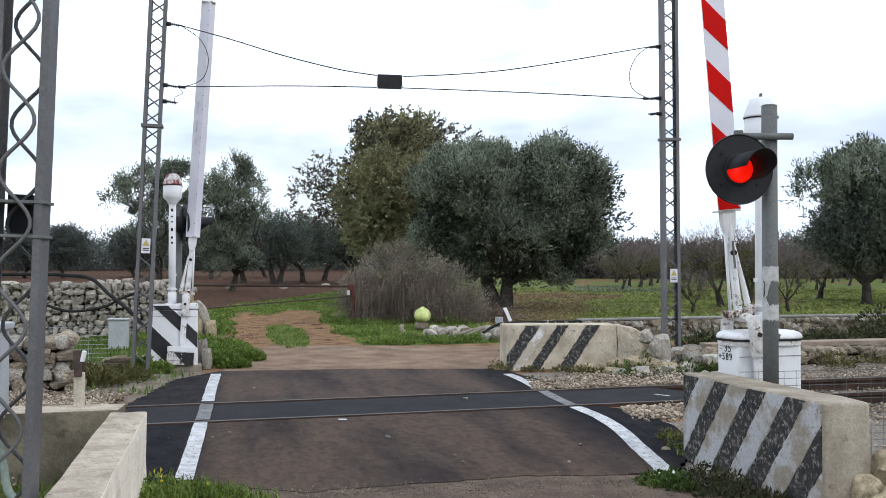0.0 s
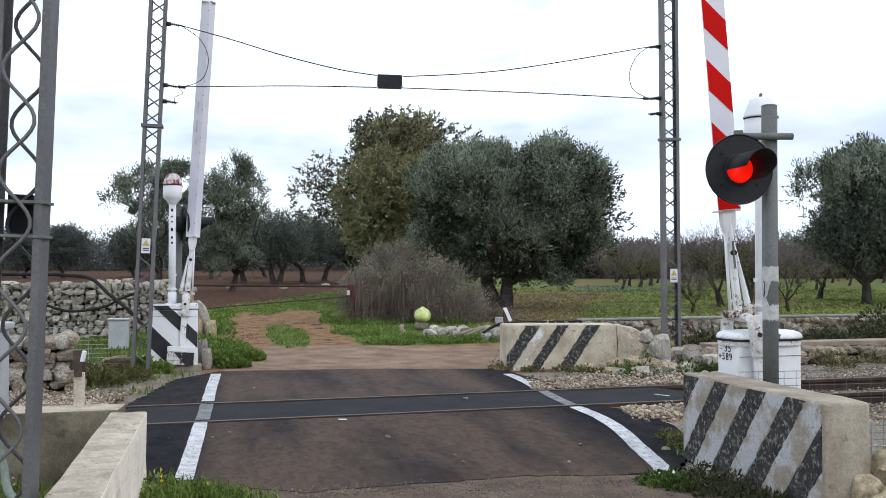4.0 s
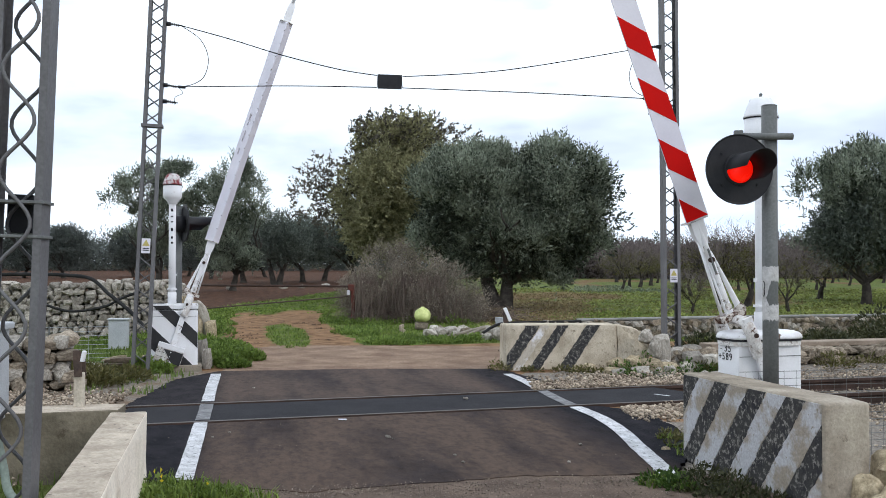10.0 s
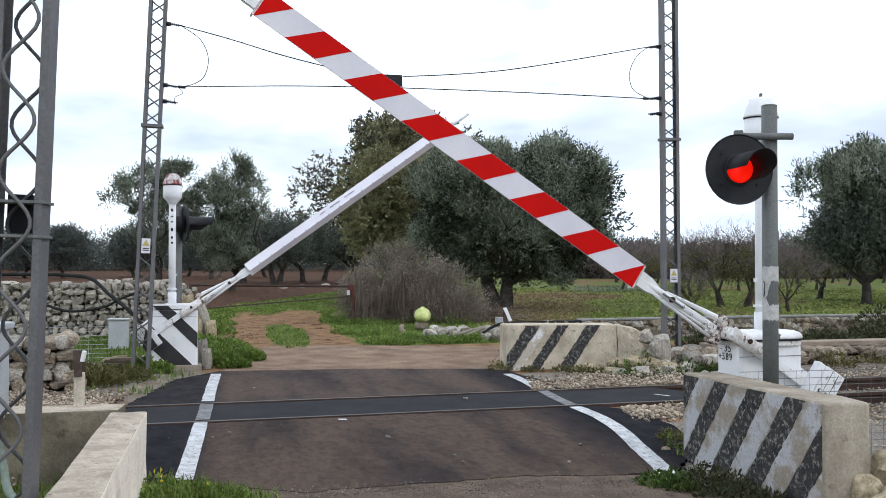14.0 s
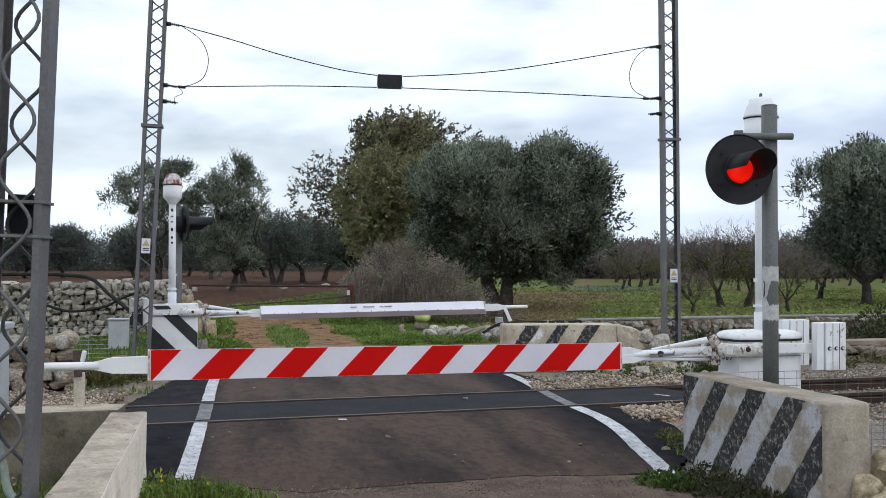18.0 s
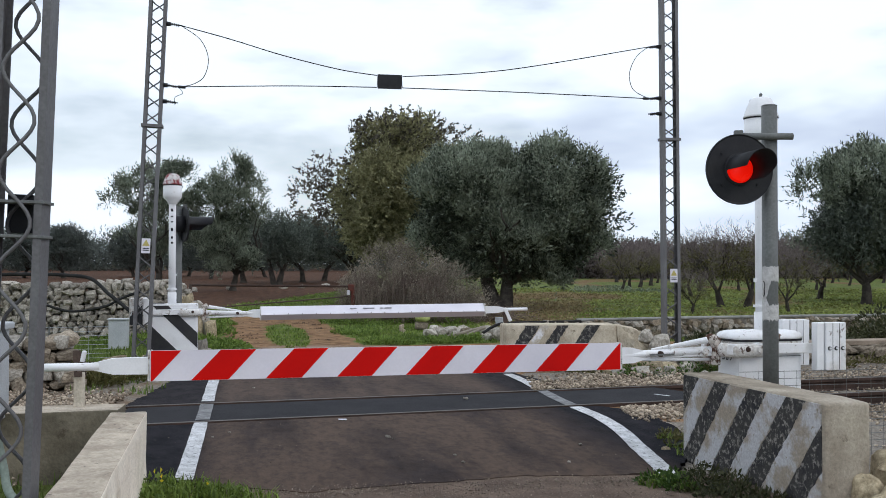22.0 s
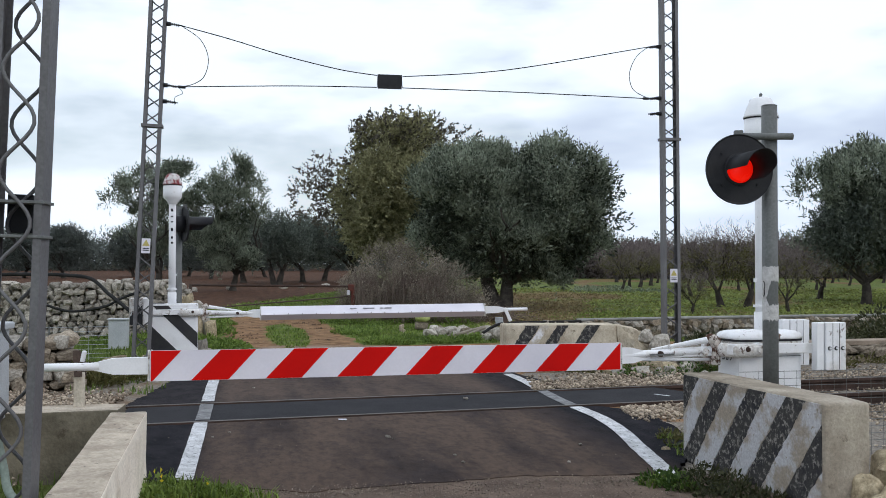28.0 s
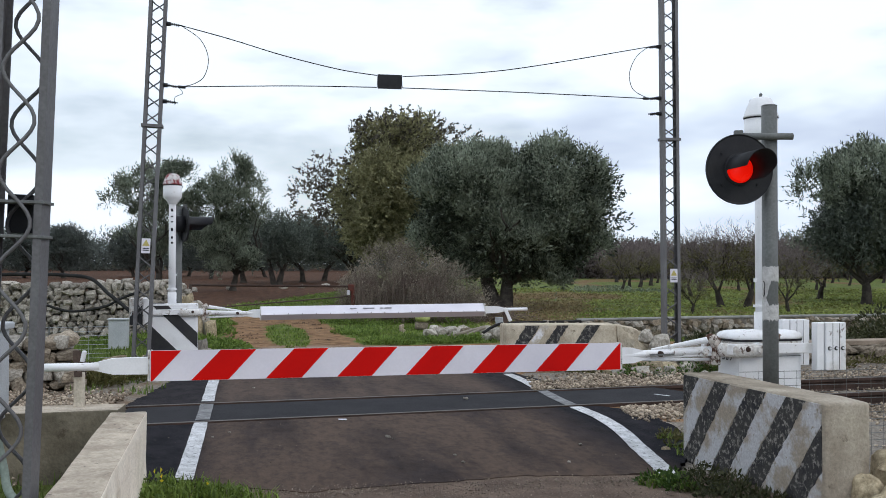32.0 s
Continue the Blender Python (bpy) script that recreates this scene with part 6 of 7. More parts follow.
heap([(-0.35 + 1.75 * pile.random(), 23.3 + 0.9 * pile.random(), pile.uniform(0.2, 0.5), pile.uniform(0.2, 0.35), pile.uniform(0.14, 0.32)) for _ in range(16)], "grey stone of the tumbled pile in the grass", 53, "tumbled stones by the bush")
heap([(2.72, 6.55, 0.24, 0.2, 0.30), (2.98, 6.75, 0.30, 0.26, 0.36), (3.2, 7.2, 0.36, 0.3, 0.34), (2.66, 6.2, 0.26, 0.22, 0.24), (3.02, 6.35, 0.34, 0.28, 0.30), (2.84, 6.45, 0.2, 0.2, 0.26), (2.82, 6.15, 0.24, 0.2, 0.2), (1.90, 8.70, 0.09, 0.07, 0.06)],
     "pale yellowish limestone by the block", 23, "stones by the block", YELLOW_BOULDERS)
heap([(-6.1, 23.15, 0.4, 0.4, 1.2), (-5.95, 22.95, 0.36, 0.35, 0.8), (-5.2, 22.8, 0.3, 0.3, 0.5), (-5.75, 23.3, 0.45, 0.4, 0.9), (-5.55, 22.9, 0.4, 0.4, 0.6), (-4.95, 17.2, 0.8, 0.4, 0.14), (-5.5, 17.0, 0.5, 0.4, 0.12)],
     "upright pale stone at the wall's end", 24, "stones at the wall's end", YELLOW_BOULDERS)


leaning = new("leaning_stone", BOULDERS[2])
leaning.matrix_basis = pose(-5.42, 23.0, 0.40, 4, -17, 10) @ Matrix.Diagonal((0.40, 0.36, 1.05, 1))
tagged(leaning, "long pale stone slab leaning at the wall's end", "stone", "stones at the wall's end")
heap([(-3.80, 16.05, 0.20, 0.22, 0.56), (-3.68, 15.9, 0.17, 0.2, 0.40)], "grey lichened stone by the machine box", 48, "stones by the machine box", BOULDERS)
heap([(-5.70, 22.75, 0.42, 0.4, 0.95), (-5.78, 23.2, 0.36, 0.35, 1.2)], "brownish stone at the tumbled end of the wall", 49, "stones at the wall's end", YELLOW_BOULDERS)


# ---- fences, cabinets, pipes ----
def wire_fence(a, b, height, gap, label, posts=(), r=0.006, z0=0.0, material="cabinet", stay=0.3):
    a, b = Vector((*a, 0)), Vector((*b, 0))
    d = b - a
    t = thing("wire_fence", label, "fence", pose(a.x, a.y, z0, 0, 0, math.degrees(math.atan2(d.y, d.x))))
    n_ = int(height / gap)
    for k in range(n_ + 1):
        part("fence_wire", rod((0, 0, 0.04 + k * gap), (d.length, 0, 0.04 + k * gap), r, seg=6), M[material], t)
    for p in posts:
        part("fence_post", rod((p, 0, -0.02), (p, 0, height + 0.06), 0.014, seg=8), M["galvanised"], t)
    for k in range(int(d.length / stay)):
        part("fence_stay", rod(((k + 0.5) * stay, 0.004, 0.04), ((k + 0.5) * stay, 0.004, height), r * 0.7, seg=5), M[material], t)


wire_fence((-6.75, 16.2), (-5.45, 16.65), 0.58, 0.072, "low pale wire fence beyond the track", (0.45,), 0.0035, 0.0, "cabinet")
wire_fence((2.38, 8.17), (5.0, 8.70), 0.742, 0.058, "low wire mesh fence behind the concrete block", (2.3,), 0.0022, 0.0, "galvanised", 0.112)

cab = thing("cabinet", "pale grey steel roadside cabinet on a concrete headwall", "cabinet", pose(-3.32, 7.30, 0.49, 0, 0, 8))
part("cabinet_body", box((0.34, 0.24, 0.64), (0, 0, 0.32), (0, 0, 0), 0.012), M["cabinet"], cab)
part("cabinet_roof", box((0.40, 0.30, 0.05), (0, 0, 0.665), (0, 0, 0), 0.014), M["cabinet"], cab)
part("cabinet_door", box((0.28, 0.012, 0.52), (0, -0.126, 0.32), (0, 0, 0), 0.003), M["cabinet"], cab)
cab = thing("cabinet", "small blue-grey steel cabinet by a wire fence", "cabinet", pose(-6.24, 19.6, 0, 0, 0, 11))
part("cabinet_body", box((0.36, 0.25, 0.56), (0, 0, 0.30), (0, 0, 0), 0.01), M["cabinet"], cab)
part("cabinet_roof", box((0.40, 0.30, 0.03), (0, 0, 0.59), (0, 0, 0), 0.008), M["cabinet"], cab)
part("cabinet_door", box((0.15, 0.01, 0.46), (0.08, -0.13, 0.30), (0, 0, 0), 0.002), M["cabinet"], cab)
part("cabinet_leg", box((0.30, 0.2, 0.05), (0, 0, 0.02)), M["concrete"], cab)


def pipe(points, r, material, label, category="pipe", name="pipe"):
    return tagged(new(name, tube_mesh(name, [cable(points, r, 8)], M[material], 8)), label, category)


pipe([(-9.9, 21.9, 1.42), (-9.0, 22.0, 1.44), (-8.2, 22.1, 1.42), (-7.65, 22.1, 1.34), (-7.2, 21.9, 1.02), (-6.65, 21.6, 0.66), (-6.3, 21.4, 0.35)], 0.040, "cable", "thick black hose draped over the dry-stone wall", "hose", "hose")
pipe([(-8.55, 21.9, 0.78), (-8.0, 21.9, 0.64), (-7.3, 21.9, 0.74), (-6.9, 21.8, 0.92), (-6.45, 21.7, 1.08)], 0.028, "cable", "thin black hose hanging against the stones", "hose", "hose")
pipe([(0.85, 21.55, 0.20), (1.15, 21.7, 0.36), (1.55, 21.8, 0.40), (2.6, 22.0, 0.41), (3.0, 22.1, 0.42)], 0.032, "cable", "black hose lying over stones to the field wall", "hose", "hose")
pipe([(2.9, 22.12, 0.44), (6, 23.0, 0.455), (10, 24.15, 0.455), (16.5, 26.0, 0.465)], 0.036, "pale_pipe", "long pale grey pipe along the top of the field wall")

M["pale_green"] = mat("pale_green_plastic", (0.20, 0.245, 0.21), (0.14, 0.17, 0.145), 0.6, 5.0, 60, 0.1)
pipe([(-2.30, 5.22, 0.78), (-2.24, 5.20, 0.56), (-2.19, 5.15, 0.44), (-2.05, 5.05, 0.34), (-1.98, 5.0, 0.10), (-1.97, 5.0, -0.02)], 0.022, "pale_green", "pale green plastic pipe bent behind the pylon")

# field gate across the earth lane
gate = thing("field_gate", "rusty red bar gate across the earth track", "gate", pose(-7.1, 28.6, 0.0, 0, 0, 4))
part("gate_post", rod((0, 0, 0), (0, 0, 1.12), 0.045, seg=10), M["rest_steel"], gate)
part("gate_post", rod((4.55, 0, 0), (4.55, 0, 1.10), 0.06, seg=10), M["red_metal"], gate, "rusty red post")
part("top_bar", rod((0, 0, 1.09), (4.55, 0, 1.05), 0.030, seg=10), M["rust"], gate)
part("lower_bar", rod((0.34, 0, 0.43), (4.42, 0, 0.77), 0.019, seg=8), M["rest_steel"], gate)
part("reflector", box((0.085, 0.03, 0.14), (4.42, -0.06, 0.88), (0, 0, 0), 0.01), M["panel_white"], gate, "small white reflector")
part("latch", box((0.16, 0.08, 0.20), (4.49, -0.03, 1.01), (0, 0, 0), 0.02), M["red_metal"], gate)

bag_bm = turned([(0.02, 0.0), (0.11, 0.01), (0.17, 0.05), (0.205, 0.12), (0.215, 0.19), (0.195, 0.26), (0.165, 0.32), (0.12, 0.37), (0.065, 0.41), (0.02, 0.43)], 22, None, pose(-0.55, 25.9, 0.20, 4, 8, 20) @ Matrix.Diagonal((1.0, 0.9, 0.9, 1)))
for v_ in bag_bm.verts:
    v_.co += noise.noise_vector(v_.co * 6.0) * 0.045 + noise.noise_vector(v_.co * 15.0) * 0.020
tagged(part("yellow_bag", bag_bm, M["yellow"], smooth=True),
              "pale yellow-green plump bag lying on stones", "bag")


# ---- trees ----
def tree(name, label, category, at, paths, crowns, bark="bark", group="", yaw=0.0, sides=6):
    x, y = at
    t = thing(name, label, category, pose(x, y, rise(x, y) - 0.05, 0, 0, yaw), group)
    part("trunk", tube_mesh("trunk", paths[0], M[bark], 10), None, t)
    for k in sorted(paths)[1:]:
        part("limb", tube_mesh("limb", paths[k], M[bark], sides), None, t)
    for me in crowns:
        part("crown", me, None, t)
    return t


def sprays(name, domes, per_dome, per, leaf, width, reach, material, seed, size=(0.20, 0.34), clumps=24):
    """Foliage in domes made of many small tufts that face up and outward, with dark gaps between them."""
    rng = np.random.default_rng(seed)
    O, D = [], []
    for cx, cy, cz, rx, ry, rz in domes:
        share = (rx * rz) / 4.0
        for _ in range(max(6, int(clumps * share))):
            u = rng.normal(size=3)
            u /= np.linalg.norm(u)
            if u[2] < -0.45 or u[1] > 0.75:
                continue
            s = rng.uniform(*size)
            q = (1 - s) * rng.uniform(0.82, 1.06)
            c = np.array([cx, cy, cz]) + u * np.array([rx, ry, rz]) * q
            tr = np.array([rx, ry, rz]) * s
            n_ = int(per_dome / clumps * rng.uniform(0.6, 1.3) * (s / 0.27) ** 2)
            w = rng.normal(size=(n_, 3)) + 0.75 * u[None, :] + np.array([0, -0.15, 0.45])
            w /= np.linalg.norm(w, axis=1)[:, None]
            p = c[None, :] + w * tr[None, :] * (0.45 + 0.6 * rng.random(n_) ** 0.6)[:, None]
            d = 0.7 * w + np.array([0, 0, 0.75]) + rng.normal(scale=0.32, size=(n_, 3))
            d /= np.linalg.norm(d, axis=1)[:, None]
            t = (np.arange(per) + 0.5) / per
            o = p[:, None, :] + d[:, None, :] * (t * reach)[None, :, None] * rng.uniform(0.5, 1.35, n_)[:, None, None]
            O.append((o + rng.normal(scale=leaf * 0.12, size=o.shape)).reshape(-1, 3))
            D.append(np.repeat(d, per, axis=0) + rng.normal(scale=0.5, size=(n_ * per, 3)))
    return leaf_cloud(name, np.concatenate(O), np.concatenate(D), leaf, width, material, seed + 1)


def lobes(cx, cy, cz, rx, ry, rz, n_, seed, size=(0.38, 0.55)):
    """Uneven lobes filling an egg shape."""
    rng = random.Random(seed)
    out = [(cx, cy, cz, rx * 0.72, ry * 0.72, rz * 0.72)]
    for k in range(n_):
        a, b = rng.uniform(0, math.tau), math.asin(rng.uniform(-0.75, 1))
        s = rng.uniform(*size)
        q = 1 - s * 0.95
        out.append((cx + rx * q * math.cos(a) * math.cos(b), cy + ry * q * math.sin(a) * math.cos(b), cz + rz * q * math.sin(b), rx * s, ry * s, rz * s))
    return out


big = sprays("olive_crown", [(-1.30, 0.0, 4.25, 2.35, 2.2, 1.85), (2.05, 0.0, 4.30, 2.25, 2.2, 1.95), (0.35, 0.5, 4.4, 1.7, 1.9, 1.65), (-1.8, 0.0, 2.7, 1.65, 1.8, 1.5), (0.05, -0.7, 2.7, 1.8, 1.5, 1.6), (2.0, -0.5, 2.6, 1.7, 1.6, 1.5),
                             (3.0, 0.0, 3.2, 1.15, 1.5, 1.4), (-0.75, -1.1, 3.3, 1.2, 1.1, 1.3), (2.6, 0.2, 1.7, 0.9, 1.2, 0.8), (-0.9, 0.3, 1.6, 1.4, 1.4, 0.8), (1.2, 0.4, 1.55, 1.5, 1.5, 0.8), (-1.0, 0.2, 1.05, 1.1, 1.2, 0.6), (1.9, 0.3, 1.1, 1.3, 1.2, 0.6), (3.0, 0.0, 2.2, 1.1, 1.3, 1.0)],
             3300, 8, 0.150, 0.046, 0.46, M["olive_leaf"], 31, (0.24, 0.40), 26)
# core leaves darker than the rest: shade inside the crown, put into their colour
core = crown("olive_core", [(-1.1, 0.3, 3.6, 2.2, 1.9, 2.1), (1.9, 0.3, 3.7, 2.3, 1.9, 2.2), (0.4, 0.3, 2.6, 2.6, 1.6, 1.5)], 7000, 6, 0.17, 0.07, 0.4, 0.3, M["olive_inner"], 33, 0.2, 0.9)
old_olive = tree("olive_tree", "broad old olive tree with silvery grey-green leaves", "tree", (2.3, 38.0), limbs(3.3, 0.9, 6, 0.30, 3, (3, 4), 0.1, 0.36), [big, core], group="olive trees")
part("trunk", tube_mesh("trunk", [[(Vector((-0.25 - 0.75 * q - 0.12 * math.sin(q * 5), 0.25 * q, 2.6 * q)), 0.25 * (1.25 - 0.65 * q)) for q in (0, 0.12, 0.3, 0.5, 0.75, 1.0)]], M["bark"], 10), None, old_olive)
oak = crown("oak_crown", lobes(0.1, 0, 4.8, 3.8, 3.0, 3.6, 40, 9, (0.22, 0.40)), 16500, 8, 0.15, 0.070, 0.36, 0.25, M["oak_leaf"], 41, 0.45, 0.6)
# side and top sprays: brown leaves, colour deepened to read as silhouettes
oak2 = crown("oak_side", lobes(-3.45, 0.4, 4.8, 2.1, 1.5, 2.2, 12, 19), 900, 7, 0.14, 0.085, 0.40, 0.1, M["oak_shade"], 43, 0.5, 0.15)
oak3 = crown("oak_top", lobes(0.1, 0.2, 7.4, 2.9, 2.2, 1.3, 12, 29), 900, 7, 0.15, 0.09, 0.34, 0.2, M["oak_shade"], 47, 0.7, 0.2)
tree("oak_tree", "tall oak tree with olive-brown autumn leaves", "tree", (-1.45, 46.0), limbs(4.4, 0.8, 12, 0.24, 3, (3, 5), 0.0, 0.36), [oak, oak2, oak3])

small = sprays("olive_crown_small", [(-1.1, 0, 4.7, 1.9, 1.8, 1.7), (1.2, 0, 5.1, 1.7, 1.8, 1.8), (0.1, -0.4, 3.6, 2.2, 1.8, 1.5), (1.9, 0, 3.4, 1.3, 1.5, 1.4), (-1.8, 0.2, 3.2, 1.3, 1.4, 1.2), (0, 0.8, 4.6, 1.9, 1.4, 1.8), (0.2, -0.4, 2.3, 2.2, 1.8, 1.0)], 1500, 8, 0.19, 0.055, 0.5, M["olive_leaf"], 51, (0.26, 0.42), 22)
wide = sprays("olive_crown_wide", [(-0.5, 0, 5.7, 1.5, 1.4, 1.2), (1.0, 0, 5.9, 1.3, 1.3, 1.3), (0.9, 0, 4.3, 1.6, 1.5, 1.6), (-0.4, 0.2, 4.2, 1.3, 1.3, 1.2), (1.3, 0, 2.5, 1.5, 1.5, 1.4), (-0.6, 0.4, 2.4, 1.2, 1.2, 1.0), (2.4, 0.2, 5.0, 1.0, 1.2, 1.4), (2.6, 0.2, 3.3, 1.1, 1.2, 1.5)], 1200, 8, 0.19, 0.055, 0.5, M["olive_leaf"], 51, (0.26, 0.42), 22)
wisps = sprays("olive_wisps", [(-2.2, 0, 5.4, 1.05, 1.0, 0.85), (-1.5, 0, 4.7, 0.9, 0.9, 0.9), (0.3, 0, 6.7, 1.1, 0.9, 0.6), (-1.5, 0, 6.2, 0.9, 0.8, 0.7), (-1.9, 0.4, 3.3, 0.9, 0.9, 0.7)], 720, 7, 0.19, 0.055, 0.62, M["olive_leaf"], 151, (0.22, 0.40), 22)
small2 = sprays("olive_crown_tall", [(-0.6, 0, 4.3, 1.5, 1.5, 1.7), (-0.6, 0, 2.3, 1.6, 1.5, 1.3), (0.4, 0.4, 3.2, 1.2, 1.3, 1.7), (-0.6, -0.2, 1.25, 1.6, 1.3, 0.7), (0.5, -0.3, 1.5, 1.0, 1.0, 0.8), (0.0, 0, 5.4, 1.0, 1.0, 1.1)], 1300, 8, 0.18, 0.05, 0.5, M["olive_leaf"], 53, (0.26, 0.42), 22)
wisps2 = sprays("olive_wisps_tall", [(0.15, 0, 6.6, 0.70, 0.7, 0.95), (-0.9, 0, 5.9, 0.8, 0.8, 0.8), (1.05, 0, 5.4, 0.75, 0.8, 0.9), (1.3, 0, 4.3, 0.60, 0.7, 0.8), (0.6, 0, 6.0, 0.6, 0.7, 0.9)], 700, 7, 0.18, 0.05, 0.62, M["olive_leaf"], 153, (0.24, 0.42), 22)
low = crown("olive_crown_low", lobes(0, 0, 3.0, 2.6, 2.3, 2.2, 14, 16), 4200, 7, 0.17, 0.055, 0.42, 0.6, M["dark_leaf"], 55, 0.30, 0.7)
low_far = crown("olive_crown_far", lobes(0, 0, 2.7, 2.8, 2.3, 2.4, 16, 17), 3600, 7, 0.19, 0.07, 0.42, 0.6, M["haze_leaf"], 56, 0.30, 0.6)
tree("olive_tree", "grey-green olive tree at the edge of the red field", "tree", (-16.2, 58.0), limbs(3.4, 0.8, 7, 0.24, 3, (3, 4), 0, 0.36), [wide, wisps], group="olive trees")
tree("olive_tree", "olive tree with ragged upright sprays and a low skirt", "tree", (-12.0, 58.0), limbs(3.2, 0.6, 8, 0.20, 3, (3, 4), 0, 0.36), [small2, wisps2], group="olive trees")
o3 = tree("olive_tree", "dark olive tree beyond the red field", "tree", (-11.6, 72.0), limbs(2.8, 0.8, 9, 0.25, 3, (3, 4), 0.15, 0.40), [low], group="olive trees")
for x_, y_, a_ in ((-10.9, 79, 80), (-9.8, 84, 300), (-15.3, 78, 200), (-6.3, 74, 140)):
    copy_thing(o3, pose(x_, y_, rise(x_, y_) - 0.05, 0, 0, a_))
copy_thing(o3, pose(20.8, 43.5, rise(20.8, 43.5) - 0.05, 0, 0, 110))["label"] = "low dark olive tree at the edge of the orchard"
part("trunk", tube_mesh("trunk", [[(Vector((-0.35 - 0.45 * q, 0.1 * q, 1.9 * q)), 0.20 * (1.2 - 0.6 * q)) for q in (0, 0.12, 0.3, 0.6, 1.0)]], M["bark"], 10), None, o3)
o5 = tree("olive_tree", "hazy grey-green olive tree far beyond the red field", "tree", (-35.5, 95.0), limbs(2.4, 0.8, 19, 0.2, 3, (3, 4), 0.1, 0.36), [low_far], group="olive trees")
for x_, y_, a_ in ((-40, 97, 120), (-31, 102, 250), (-45, 96, 10), (-26, 104, 60), (-21, 92, 170), (-17.5, 100, 290)):
    copy_thing(o5, pose(x_, y_, rise(x_, y_) - 0.05, 0, 0, a_))
o4 = tree("olive_tree", "grey-green olive tree at the edge of the orchard", "tree", (17.5, 42.0), limbs(2.9, 0.8, 7, 0.23, 3, (3, 4), 0, 0.36), [small, low], group="olive trees", yaw=75)
part("crown", wisps.copy(), None, o4, m=pose(0, 0, -0.7, 0, 0, -75))
copy_thing(o4, pose(24.0, 52.0, rise(24, 52) - 0.05, 0, 0, 155) @ Matrix.Scale(0.9, 4))
copy_thing(o4, pose(21.5, 44.0, rise(21.5, 44) - 0.05, 0, 0, 215) @ Matrix.Scale(0.9, 4))


def bare_tree(seed, h, r=0.12):
    return limbs(h * 0.62, 0.9, seed, r, 4, (3, 4), 0.05, 0.34, 0.7, 0.16, 0.55)


bare = [tree("orchard_tree", "nearly leafless brown orchard tree in rough grass", "tree", ((11.6, 12.2, 17.4)[k], (38.7, 50.0, 47.0)[k]), bare_tree(60 + k, 3.5, (0.17, 0.12, 0.15)[k]),
             [crown("orchard_crown", [(0, 0, 1.75, 1.4, 1.4, 0.65)], (420, 210, 300)[k], 5, 0.10, 0.05, 0.35, 0.0, M["weed_dry"], 160 + k, 0.3, 0.5),
              crown("orchard_twigs", [(0, 0, 2.1, 1.6, 1.6, 0.75)], 330, 5, 0.40, 0.013, 0.5, 0.9, M["far_brown"], 165 + k, 0.2, 0.6)], "bark", "orchard trees", sides=3) for k in range(3)]
rng_ = random.Random(8)
for x_, y_, k_ in ((10.6, 38.8, 0.95), (12.2, 36.0, 0.72), (8.55, 35.0, 0.5), (20.5, 42.0, 1.0), (12.6, 65.0, 0.95)):
    copy_thing(bare[rng_.randrange(3)], pose(x_, y_, rise(x_, y_) - 0.05, 0, 0, rng_.uniform(0, 360)) @ Matrix.Scale(k_, 4))
for row in range(4):
    for k in range(9):
        x_, y_ = 10.5 + 3.4 * k + rng_.gauss(0, 0.7) + row * 1.2, 58 + row * 9.5 + rng_.gauss(0, 1.2)
        if x_ / y_ > 0.46 or x_ / y_ < 0.14:
            continue
        copy_thing(bare[rng_.randrange(3)], pose(x_, y_, rise(x_, y_) - 0.05, 0, 0, rng_.uniform(0, 360)) @ Matrix.Scale(rng_.uniform(0.85, 0.97), 4))


